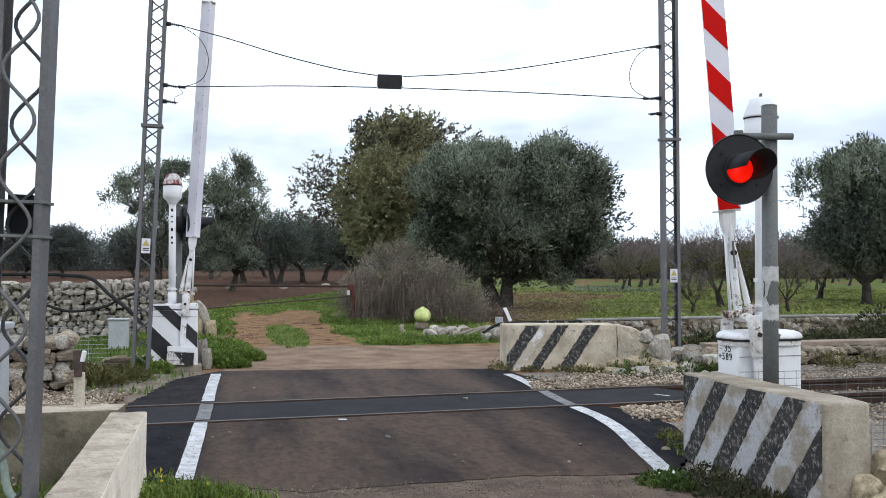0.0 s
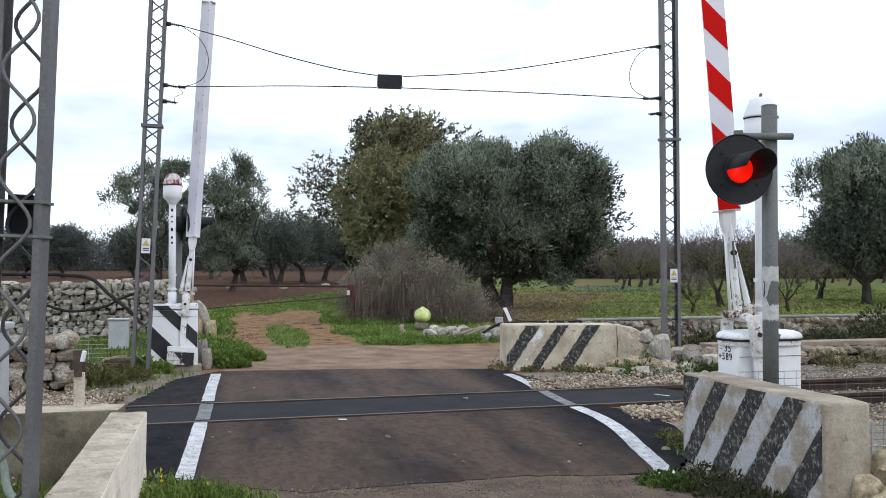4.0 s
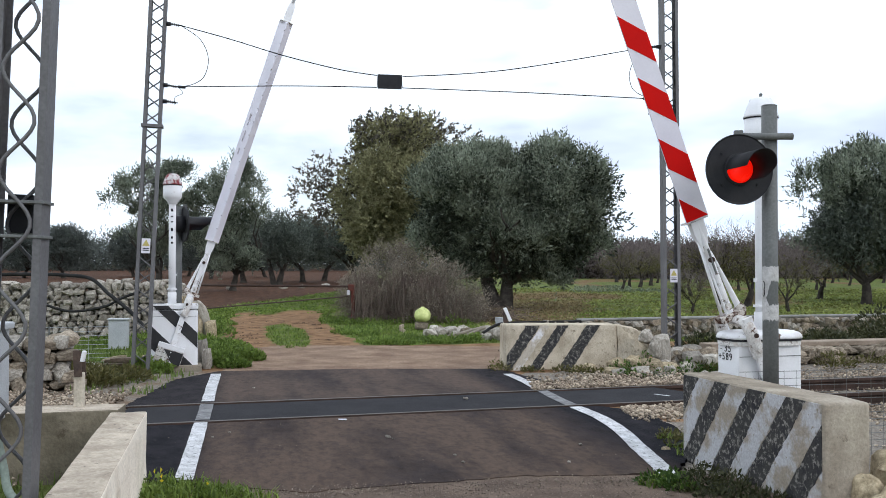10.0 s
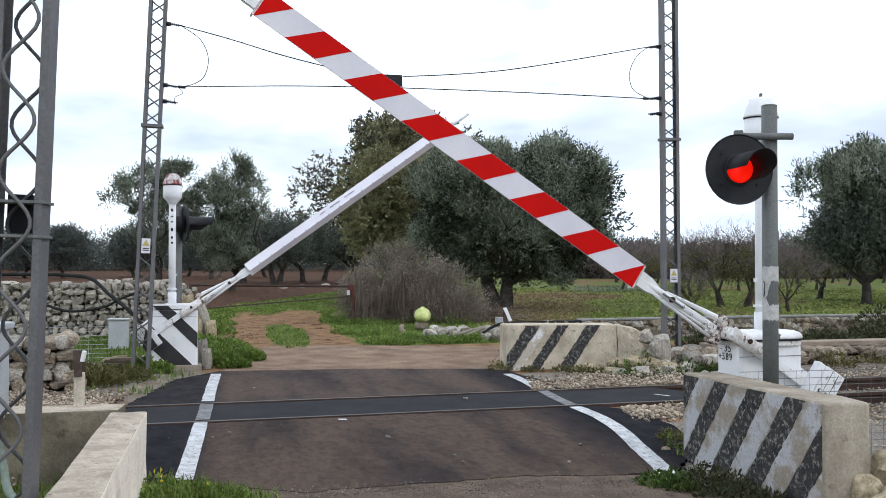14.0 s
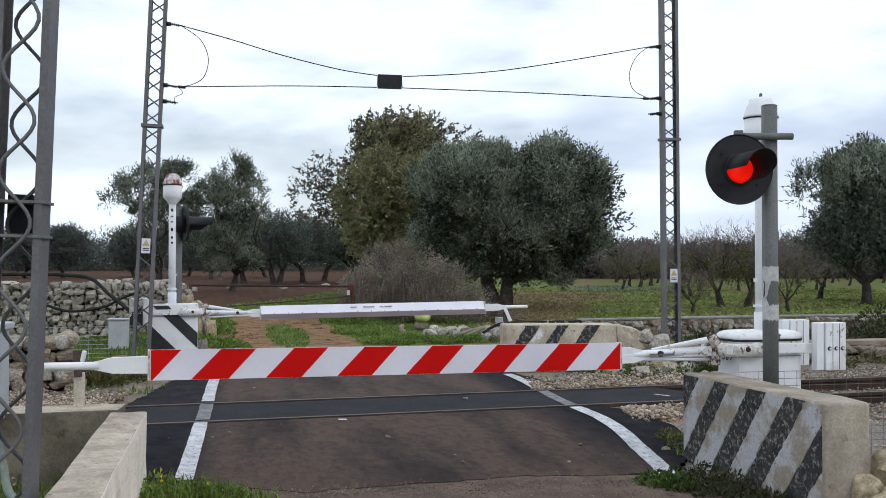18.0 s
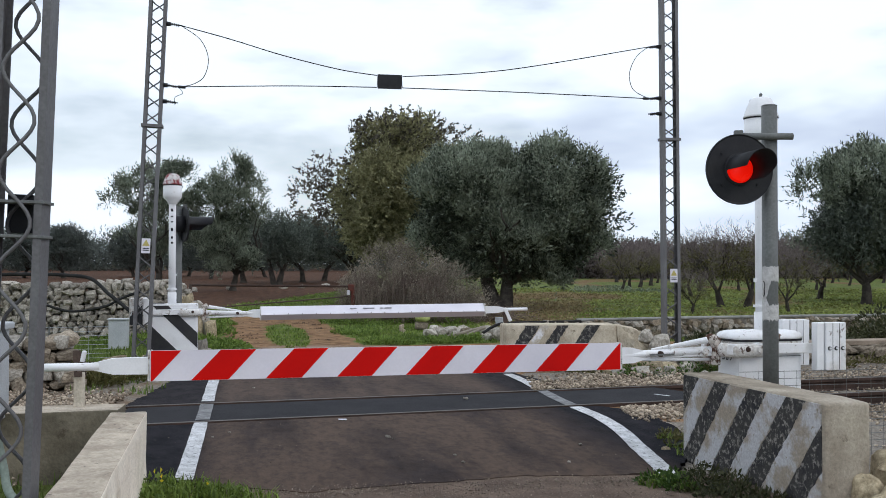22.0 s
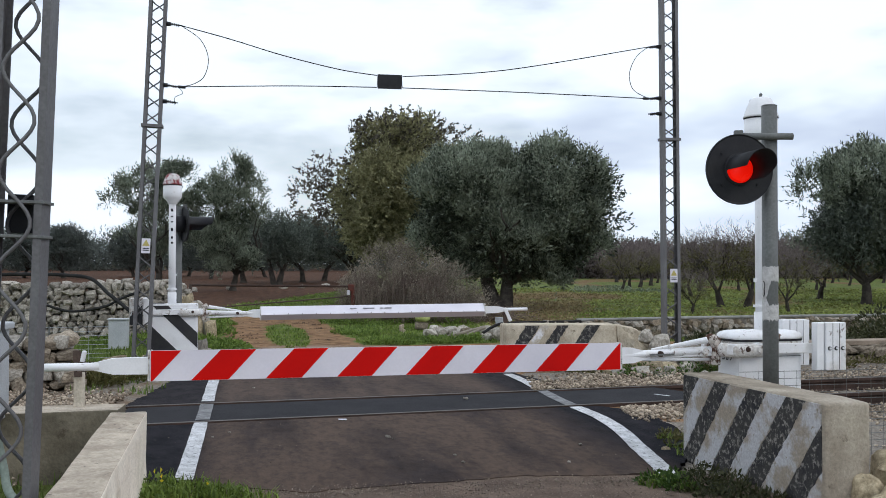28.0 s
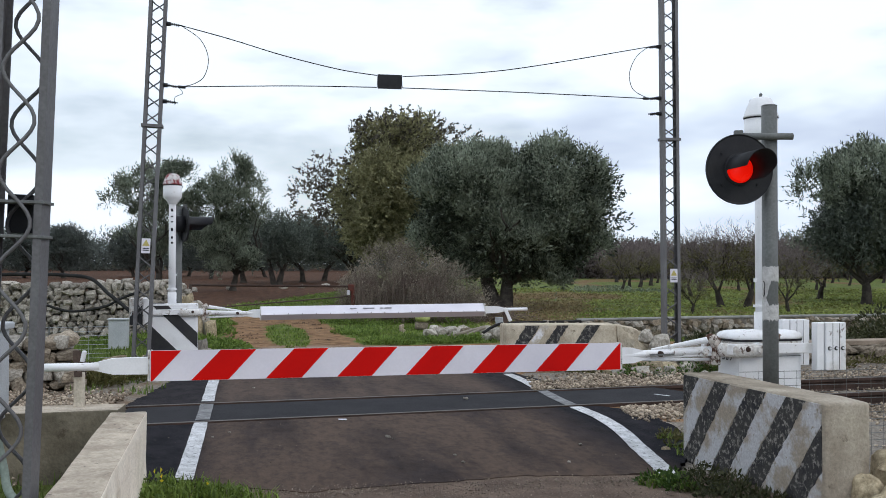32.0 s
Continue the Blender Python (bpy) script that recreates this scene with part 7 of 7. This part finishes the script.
# the withered bush beside the earth lane
def bush():
    rng = random.Random(5)
    t = thing("bush", "dense withered grey-brown bramble bush", "bush", pose(-0.85, 30.2, rise(-0.85, 30.2)))
    paths = []
    for k in range(300):
        a, r = rng.uniform(0, math.tau), rng.random() ** 0.6
        x, y = 1.25 * r * math.cos(a), 0.9 * r * math.sin(a) + 0.2
        h = (2.2 - 0.8 * r * r) * rng.uniform(0.5, 1.08) * (0.78 + 0.22 * math.sin(x * 3.3 + 1.0)) * (0.8 if x > 0.9 else 1.0)
        lean_x, lean_y = rng.gauss(x * 0.75, 0.8), rng.gauss(y * 0.5, 0.6)
        pts = [((x + lean_x * t_ * t_ + rng.gauss(0, 0.04), y + lean_y * t_ * t_ + rng.gauss(0, 0.04), h * (t_ - 0.15 * t_ * t_ * rng.random())), 0.009 * (1 - 0.75 * t_)) for t_ in (0, 0.3, 0.6, 0.85, 1.0)]
        paths.append(pts)
        for j in range(3):
            p0 = Vector(pts[rng.randrange(1, 4)][0])
            d = Vector((rng.gauss(0, 1), rng.gauss(0, 1), rng.gauss(0.2, 0.6))).normalized() * rng.uniform(0.2, 0.5)
            paths.append([(p0, 0.006), (p0 + d * 0.5 + Vector((0, 0, 0.03)), 0.005), (p0 + d, 0.002)])
    for k in range(1200):
        x, y = rng.uniform(-1.7, 1.5), rng.gauss(-0.9, 0.35)
        a, h, r = rng.uniform(0, math.tau), rng.uniform(0.1, 1.0) * (1.6 if x < 1.0 else 0.9), rng.uniform(0.25, 1.0)
        paths.append([(Vector((x + r * q * math.cos(a), y + 0.6 * r * q * math.sin(a), max(0.02, h * 4 * q * (1 - q) * 0.95))), 0.008 * (1 - 0.6 * q)) for q in (0, 0.18, 0.36, 0.55, 0.75, 0.95)])
    part("thicket", tube_mesh("thicket", paths, M["twig"], 3), None, t)
    part("withered_leaves", crown("bush_leaves", [(-0.75, 0, 1.15, 0.95, 0.9, 1.15), (0.25, -0.1, 1.1, 0.8, 0.9, 0.95), (-0.1, 0.2, 0.8, 1.4, 0.9, 0.8), (0.95, 0, 0.95, 0.6, 0.8, 0.75), (1.5, 0, 0.5, 0.7, 0.8, 0.6), (-1.4, 0, 0.7, 0.6, 0.8, 0.9), (-0.3, 0, 1.9, 0.35, 0.5, 0.4), (-0.9, -0.7, 0.45, 0.9, 0.5, 0.45), (0.5, -0.8, 0.4, 0.9, 0.5, 0.4), (-1.3, -0.9, 0.35, 0.6, 0.4, 0.4), (-0.2, -1.0, 0.3, 0.8, 0.4, 0.35), (1.2, -0.8, 0.3, 0.6, 0.4, 0.35)], 13500, 6, 0.06, 0.022, 0.24, 0.2, M["brown_leaf"], 61, 0.25, 0.22), None, t)

    part("withered_leaves", crown("low_bush_leaves", [(-1.5, -0.9, 0.55, 0.6, 0.45, 0.65), (-0.6, -1.1, 0.5, 0.7, 0.45, 0.6), (0.3, -1.1, 0.5, 0.7, 0.45, 0.55), (1.1, -0.9, 0.45, 0.6, 0.45, 0.5), (-1.7, -0.3, 0.8, 0.45, 0.6, 0.6), (1.6, -0.5, 0.4, 0.5, 0.5, 0.45)],
                                  5200, 6, 0.06, 0.020, 0.26, 0.2, M["brown_leaf"], 63, 0.2, 0.25), None, t)


bush()


def brush_pile():
    rng = random.Random(15)
    t = thing("brush_pile", "heap of dry cut twigs under the olive tree", "brush pile", pose(1.55, 30.2, rise(1.55, 30.2)))
    paths = []
    for k in range(130):
        a = rng.uniform(0, math.tau)
        p = Vector((rng.gauss(0, 0.5), rng.gauss(0, 0.3), rng.uniform(0.0, 0.35)))
        d = Vector((math.cos(a), math.sin(a) * 0.6, rng.uniform(-0.1, 0.55))).normalized() * rng.uniform(0.5, 1.1)
        q = [p - d * 0.5, p + Vector((0, 0, rng.uniform(0.0, 0.12))), p + d * 0.5]
        for v in q:
            v.z = max(v.z, 0.01)
        paths.append([(v, 0.010 * (1 - 0.3 * i)) for i, v in enumerate(q)])
    part("twig_tangle", tube_mesh("twig_tangle", paths, M["twig"], 3), None, t)


brush_pile()
heap([(-9.9, 63, 0.7, 0.5, 0.3), (-8.9, 64, 0.6, 0.5, 0.25), (-7.6, 66, 0.7, 0.5, 0.3), (-12.5, 60, 0.6, 0.5, 0.3), (-14.0, 57, 0.6, 0.5, 0.3), (-6.6, 67, 0.5, 0.4, 0.25)], "pale field stone at the edge of the red soil", 29, "field stones")


# ---- grass, weeds and distance ----
def blades(name, spots, height, width, material, seed, lean=0.5):
    """Bent blades of grass at (x, y, z)."""
    rng = np.random.default_rng(seed)
    P = np.array(spots, dtype=float)
    n_ = len(P)
    a = rng.uniform(0, math.tau, n_)
    side = np.stack([np.cos(a), np.sin(a), np.zeros(n_)], axis=1)
    out = np.stack([-np.sin(a), np.cos(a), np.zeros(n_)], axis=1)
    h = (height * rng.uniform(0.45, 1.2, n_))[:, None]
    w = (width * rng.uniform(0.6, 1.3, n_))[:, None]
    k = (lean * rng.uniform(0.1, 1.0, n_))[:, None]
    up = np.array([[0, 0, 1.0]])
    m_ = P + up * h * 0.55 + out * h * k * 0.25
    tip = P + up * h * (1 - 0.3 * k) + out * h * k
    V = np.stack([P - side * w / 2, P + side * w / 2, m_ + side * w * 0.4, m_ - side * w * 0.4, tip], axis=1).reshape(-1, 3)
    F1 = np.array([[0, 1, 2], [0, 2, 3], [3, 2, 4]])
    F = (F1[None] + 5 * np.arange(n_)[:, None, None]).reshape(-1, 3)
    return quick_mesh(name, V, F, M[material])


def sow(count, x0, x1, y0, y1, seed, want, jitter=0.2):
    rng = random.Random(seed)
    out = []
    for _ in range(count):
        y = y0 + (y1 - y0) * rng.random() ** 1.3
        x = rng.uniform(x0, x1)
        g, s, r = cover(x, y)
        if want(g - 0.25 * (rng.random() - 0.35), s, r) and noise.noise((x * 1.3, y * 1.3, 7)) > -0.35 + jitter * rng.random():
            out.append((x, y, rise(x, y) - 0.01))
    return out


def stuff(name, me, label, category):
    return tagged(new(name, me), label, category, kind="stuff")


stuff("grass", blades("grass_mid", sow(90000, -9, 7, 16.5, 36, 1, lambda g, s, r: g > 0.5 and s < 0.5), 0.075, 0.020, "grass", 3, 0.9), "short fresh green grass on the verges beyond the crossing", "grass")
stuff("grass", blades("grass_bank", sow(9000, -4.5, -1.6, 3.5, 7.6, 12, lambda g, s, r: g > 0.5), 0.12, 0.012, "grass_far", 13), "rough grass behind the parapet", "grass")
stuff("grass", blades("grass_trackside", sow(14000, -9, -3.6, 12.6, 22, 14, lambda g, s, r: g > 0.5), 0.12, 0.02, "grass_far", 15), "rough dull grass beyond the track", "grass")


def carpet(name, spots, length, width, material, seed, label):
    """A low carpet of small leaves and bent blades, too far off to tell apart."""
    rng = np.random.default_rng(seed)
    P = np.array(spots, dtype=float)
    n_ = len(P)
    P[:, 2] += rng.uniform(0.0, length * 0.35, n_)
    d = rng.normal(size=(n_, 3)) * np.array([1.0, 1.0, 0.25]) + np.array([0, 0, 0.35])
    return stuff(name, leaf_cloud(name, P, d, length, width, M[material], seed), label, "grass")


carpet("grass", sow(46000, 1, 30, 26, 62, 2, lambda g, s, r: g > 0.62), 0.13, 0.055, "orchard_grass", 4, "green grass between the orchard trees")
carpet("dry_grass", sow(24000, 1, 17, 26, 56, 3, lambda g, s, r: 0.2 < g < 0.66), 0.12, 0.05, "dry_grass", 5, "brown trampled grass near the olive tree")
carpet("grass", sow(20000, -9.5, -1.0, 31, 64, 22, lambda g, s, r: g > 0.45 and s < 0.5), 0.12, 0.045, "grass", 23, "green grass at the edge of the red field")


def patch(name, spots, n_, height, width, material, seed, label, category="weeds", leafy=True):
    """Low leafy growth in round clumps (x, y, radius, height)."""
    rng = np.random.default_rng(seed)
    O, D = [], []
    for x, y, r, h in spots:
        k = int(n_ * r * r / 0.09)
        a, q = rng.uniform(0, math.tau, k), np.sqrt(rng.random(k))
        px_, py_ = x + r * q * np.cos(a), y + r * q * np.sin(a)
        base = np.array([rise(x, y)])
        z = base + h * rng.random(k) * (1 - 0.6 * q * q)
        O.append(np.stack([px_, py_, z], axis=1))
        D.append(np.stack([np.cos(a) * q, np.sin(a) * q, np.full(k, 0.7)], axis=1) + rng.normal(scale=0.5, size=(k, 3)))
    return stuff(name, leaf_cloud(name, np.concatenate(O), np.concatenate(D), height, width, M[material], seed), label, category)


patch("weeds", [(-3.55, 16.3, 0.30, 0.26), (-3.3, 16.1, 0.24, 0.12), (-3.75, 17.2, 0.36, 0.30), (-3.35, 17.3, 0.30, 0.20), (-3.9, 18.4, 0.45, 0.30), (-4.45, 15.15, 0.22, 0.25), (-4.2, 15.2, 0.15, 0.18)],
      800, 0.075, 0.05, "weed_fresh", 71, "leafy green weeds beside the striped machine box")


clump_rng = random.Random(91)
clumps = []
while len(clumps) < 130:
    x_, y_ = clump_rng.uniform(-7.0, 1.6), 20.4 + 11 * clump_rng.random() ** 1.6
    if cover(x_, y_)[0] > 0.7 and not (x_ > -1.6 and y_ > 22.2) and not 0.3 < along(x_, y_)[1] < 1.7 and noise.noise((x_ * 0.9, y_ * 0.9, 17)) > -0.1:
        clumps.append((x_, y_, clump_rng.uniform(0.14, 0.36), clump_rng.uniform(0.05, 0.17)))
patch("weeds", clumps, 150, 0.085, 0.04, "weed_fresh", 171, "leafy weeds scattered through the grass beside the earth lane")


patch("weeds", [(-2.7 + 0.27 * k, 28.75 + 0.25 * math.sin(k * 2.1), 0.22, 0.16 + 0.10 * math.sin(k * 1.3) ** 2) for k in range(13)], 170, 0.085, 0.04, "weed_fresh", 181, "green weeds climbing into the foot of the bramble bush")


def tufts(spots, per, seed):
    """Places for blades in loose round tufts (x, y, radius)."""
    rng = random.Random(seed)
    out = []
    for x, y, r in spots:
        for _ in range(int(per * r * r / 0.04)):
            a, q = rng.uniform(0, math.tau), r * rng.random() ** 0.6
            out.append((x + q * math.cos(a), y + q * math.sin(a), 0.0))
    return out


stuff("grass_tuft", blades("grass_tuft", tufts([(-1.8, 7.05, 0.28), (-1.5, 6.92, 0.25), (-2.0, 7.25, 0.16), (-1.25, 6.75, 0.18), (-1.95, 6.8, 0.22)], 150, 7), 0.12, 0.012, "grass", 72, 1.1), "fresh green grass tufts at the foot of the parapet", "grass")
patch("weeds", [(-1.75, 7.05, 0.22, 0.07), (-1.5, 6.95, 0.2, 0.05), (-2.0, 7.2, 0.12, 0.12), (-1.95, 6.85, 0.2, 0.10)], 260, 0.05, 0.028, "weed_fresh", 172, "fresh green weeds at the foot of the parapet")
stuff("grass_tuft", blades("grass_tuft_right", tufts([(1.52, 7.30, 0.14), (1.62, 7.42, 0.12), (1.70, 7.16, 0.12), (2.02, 8.80, 0.10), (2.06, 9.25, 0.12), (2.00, 8.45, 0.08)], 150, 8), 0.10, 0.011, "grass", 74, 1.2), "fresh ragged grass at the foot of the striped block", "grass")
patch("weeds", [(1.56, 7.36, 0.15, 0.10), (1.66, 7.20, 0.14, 0.09), (1.70, 7.50, 0.10, 0.10)], 520, 0.055, 0.026, "weed", 173, "fresh leafy weeds at the foot of the striped block")
patch("weeds", [(2.02, 7.02, 0.18, 0.09), (1.88, 6.90, 0.16, 0.06), (2.06, 7.30, 0.13, 0.12), (2.15, 6.80, 0.16, 0.08), (1.86, 7.34, 0.18, 0.14), (1.93, 7.52, 0.13, 0.15), (1.80, 7.12, 0.18, 0.08)], 800, 0.045, 0.016, "weed_dark", 73, "dark withered leaf litter against the striped block")
patch("weeds", [(2.03, 8.85, 0.10, 0.10), (2.08, 9.25, 0.12, 0.10), (2.12, 9.5, 0.12, 0.07)], 420, 0.05, 0.024, "weed_dry", 175, "yellowing weeds between the block and the track")
patch("weeds", [(0.88, 15.45, 0.14, 0.14), (1.35, 15.42, 0.16, 0.08), (1.8, 15.4, 0.16, 0.09), (2.15, 15.3, 0.25, 0.10), (0.82, 15.8, 0.12, 0.16)], 330, 0.06, 0.025, "weed_dry", 74, "thin half-dry weeds along the far block")
patch("weeds", [(2.75, 15.05, 0.25, 0.12), (3.4, 15.2, 0.35, 0.18), (3.0, 15.0, 0.2, 0.1), (4.2, 15.5, 0.3, 0.2), (3.25, 14.85, 0.22, 0.14), (3.7, 15.35, 0.2, 0.3), (2.7, 15.3, 0.2, 0.2), (3.05, 15.4, 0.15, 0.35)], 380, 0.06, 0.03, "weed", 174, "low weeds among the boulders")


def broken_slab(x, y, w, d, t_, yaw, tilt):
    ob = part("broken_slab", box((w, d, t_), (0, 0, 0), (0, 0, 0), 0.02), M["concrete"], m=pose(x, y, rise(x, y) + t_ / 2 + abs(math.sin(radians(tilt))) * w / 2, 0, tilt, yaw))
    tagged(ob, "broken pale grey slab lying in the grass", "slab", "broken slabs")


broken_slab(0.45, 22.6, 1.0, 0.16, 0.05, 12, -14)
broken_slab(0.72, 22.5, 0.8, 0.14, 0.05, -10, -9)
broken_slab(0.30, 22.3, 0.55, 0.2, 0.04, 30, -6)
broken_slab(1.15, 22.9, 0.5, 0.3, 0.08, 5, 6)
broken_slab(0.62, 22.35, 0.7, 0.12, 0.05, 20, -20)
broken_slab(0.95, 22.45, 0.6, 0.16, 0.05, -4, 12)
broken_slab(0.15, 22.5, 0.45, 0.14, 0.05, 6, -4)
broken_slab(1.25, 22.5, 0.5, 0.12, 0.06, -16, -24)
for x_, y_, w_, yaw_, z_ in ((-5.15, 16.05, 0.78, 8, 0.05), (-5.05, 16.2, 0.62, -6, 0.10), (-4.95, 15.95, 0.5, 14, 0.15)):
    tagged(part("old_plank", box((w_, 0.19, 0.045), (0, 0, 0), (0, 0, 0), 0.008), M["plank"], m=pose(x_, y_, z_, 0, -1.5, yaw_)), "weathered grey-brown plank stacked by the fence", "plank", "stacked planks")
heap([(-5.75, 15.55, 0.26, 0.2, 0.16), (-5.5, 15.5, 0.3, 0.22, 0.13), (-5.3, 15.45, 0.24, 0.2, 0.15), (-5.62, 15.3, 0.22, 0.2, 0.10), (-5.12, 15.5, 0.2, 0.2, 0.10)], "grey stone lying beside the planks", 33, "stones by the planks")
patch("scrub", [(7.9 + 0.42 * k, 56 + 2.6 * (k * 5 % 4), 0.9, 0.12) for k in range(10)], 22, 0.14, 0.06, "weed_pale", 78, "pale grey-green shrubs at the orchard's edge", "scrub")
tub = thing("bucket", "small pale plastic tub on the rubble", "bucket", pose(1.22, 21.9, 0.36))
part("tub", turned([(0.07, 0.0), (0.085, 0.01), (0.10, 0.14), (0.105, 0.15)], 16), M["cabinet"], tub)
heap([(1.22, 21.9, 0.34, 0.3, 0.36), (1.5, 22.0, 0.4, 0.3, 0.34), (0.95, 22.1, 0.3, 0.3, 0.2)], "pale limestone at the end of the field wall", 27)
patch("weeds", [(-4.6 - 0.35 * k, 13.6 + 0.25 * (k % 3), 0.35, 0.22) for k in range(6)] + [(-4.9, 14.4, 0.4, 0.2), (-4.4, 14.2, 0.3, 0.2), (-5.4, 14.6, 0.4, 0.25)], 500, 0.09, 0.03, "weed_dry", 75, "straggling half-dry weeds by the track")
patch("scrub", [track(6 + 1.3 * k, 4.0 + 0.3 * (k % 2)).to_tuple()[:2] + (0.6, 0.45) for k in range(12)] + [track(8 + 1.3 * k, 5.2).to_tuple()[:2] + (0.55, 0.4 if k < 2 else 0.85) for k in range(12)] + [track(9.7 + 0.9 * k, 3.9).to_tuple()[:2] + (0.5, 0.7) for k in range(9)], 420, 0.09, 0.04, "weed_dark", 76, "dark green scrub between the two low walls", "scrub")
patch("weeds", [track(5.0 + 0.8 * k, 2.5 + 0.2 * (k % 3)).to_tuple()[:2] + (0.3, 0.16 + 0.08 * (k % 2)) for k in range(13)], 220, 0.08, 0.03, "weed_dry", 79, "straggling weeds at the foot of the trackside wall")
stuff("flowers", leaf_cloud("flowers", np.array([(-2.0, 7.22, 0.12), (-1.95, 7.08, 0.11), (-1.93, 7.0, 0.10), (-2.02, 7.15, 0.13), (-1.6, 6.92, 0.10)]), np.array([(0.1, -0.2, 1.0)] * 5), 0.035, 0.03, M["flower"], 77), "small yellow flowers among the weeds", "flowers")


def far_woods(name, x0, x1, y, h, n_, material, seed, label, bumps=1.0):
    rng = random.Random(seed)
    blobs = []
    x = x0
    while x < x1:
        r = h * rng.uniform(0.35, 0.6)
        top = h * (1 + bumps * rng.uniform(-0.18, 0.22))
        blobs.append((x, y + rng.uniform(-4, 4), rise(x, y) + top - r, r * 1.3, r, r))
        blobs.append((x, y + rng.uniform(-4, 4), rise(x, y) + top * 0.35, r * 1.4, r, top * 0.4))
        x += r * 1.2
    return stuff(name, crown(name, blobs, int(n_ * 2.4), 6, 0.30, 0.15, 0.8, 0.4, M[material], seed, 0.4, 0.7), label, "woods")


far_woods("far_woods", 12, 75, 125, 3.4, 9000, "far_brown", 81, "distant leafless brown woodland", 0.5)
far_woods("far_woods", 9, 60, 96, 2.7, 7000, "far_brown", 87, "leafless brown orchard rows farther off", 0.3)
far_woods("far_woods", 24, 60, 150, 4.5, 2600, "dark_leaf", 82, "distant dark evergreen trees over the woodland", 1.2)
far_woods("far_woods", -105, 12, 190, 7.2, 10000, "haze_leaf", 83, "distant line of dark olive trees", 0.7)
far_woods("far_woods", -90, -4, 150, 4.4, 7000, "haze_leaf", 86, "dark hedge and scrub beyond the red field", 0.6)
far_woods("far_woods", -190, -70, 150, 6, 5000, "haze_leaf", 84, "distant line of dark olive trees", 0.7)
far_woods("far_woods", 70, 190, 150, 6, 5000, "haze_leaf", 85, "distant line of dark trees", 0.7)

# small things lying on the lane
litter = tagged(part("paper_scrap", box((0.085, 0.05, 0.006), (-1.02, 10.35, 0.036), (0, 2, 12), 0.002), M["panel_white"]), "small white scrap lying on the asphalt", "litter")
for x_, y_, s_ in ((-0.5, 9.28, 0.045), (0.27, 12.05, 0.05), (-0.45, 9.2, 0.02), (0.1, 8.4, 0.025), (0.16, 8.1, 0.025), (-2.0, 9.55, 0.025), (1.2, 8.9, 0.03), (1.0, 8.1, 0.03), (-2.45, 13.2, 0.03), (-2.1, 9.3, 0.02)):
    ob = new("pebble", STONES[int(abs(x_ * 10)) % len(STONES)])
    ob.matrix_basis = pose(x_, y_, road_z(x_, y_) + 0.002 + s_ * 0.25, 0, 0, x_ * 90) @ Matrix.Diagonal((s_ * 1.1, s_ * 0.8, s_ * 0.5, 1))
    tagged(ob, "pale pebble lying on the asphalt", "pebble", "pebbles on the lane")


# ---- what moves ----
NEAR_ANGLES = [(0, 85.0), (8.1, 85.0), (8.4, 82.4), (9, 78.5), (9.5, 75.0), (10, 69.3), (11, 57.8), (12, 48.0), (13, 41.2), (14, 33.3), (14.5, 28.3), (15.5, 17.8), (16.5, 8.5), (17, 4.7), (17.5, 2.1), (18.1, 0.35), (32, 0.35)]
FAR_ANGLES = [(0, 86.5), (8.0, 86.5), (8.4, 84.2), (9, 80.8), (9.5, 76.8), (10, 71.9), (11, 61.0), (12, 50.2), (13, 43.6), (14, 35.9), (14.5, 31.6), (15.5, 20.8), (16.5, 11.2), (17, 7.2), (17.5, 4.0), (18.2, 0.3), (32, 0.3)]


def motions():
    for boom, rows in ((near_boom, NEAR_ANGLES), (far_boom, FAR_ANGLES)):
        walk(boom, [(t, pose(PIVOT_X, 0, PIVOT, 0, -a, 0)) for t, a in rows])


motions()
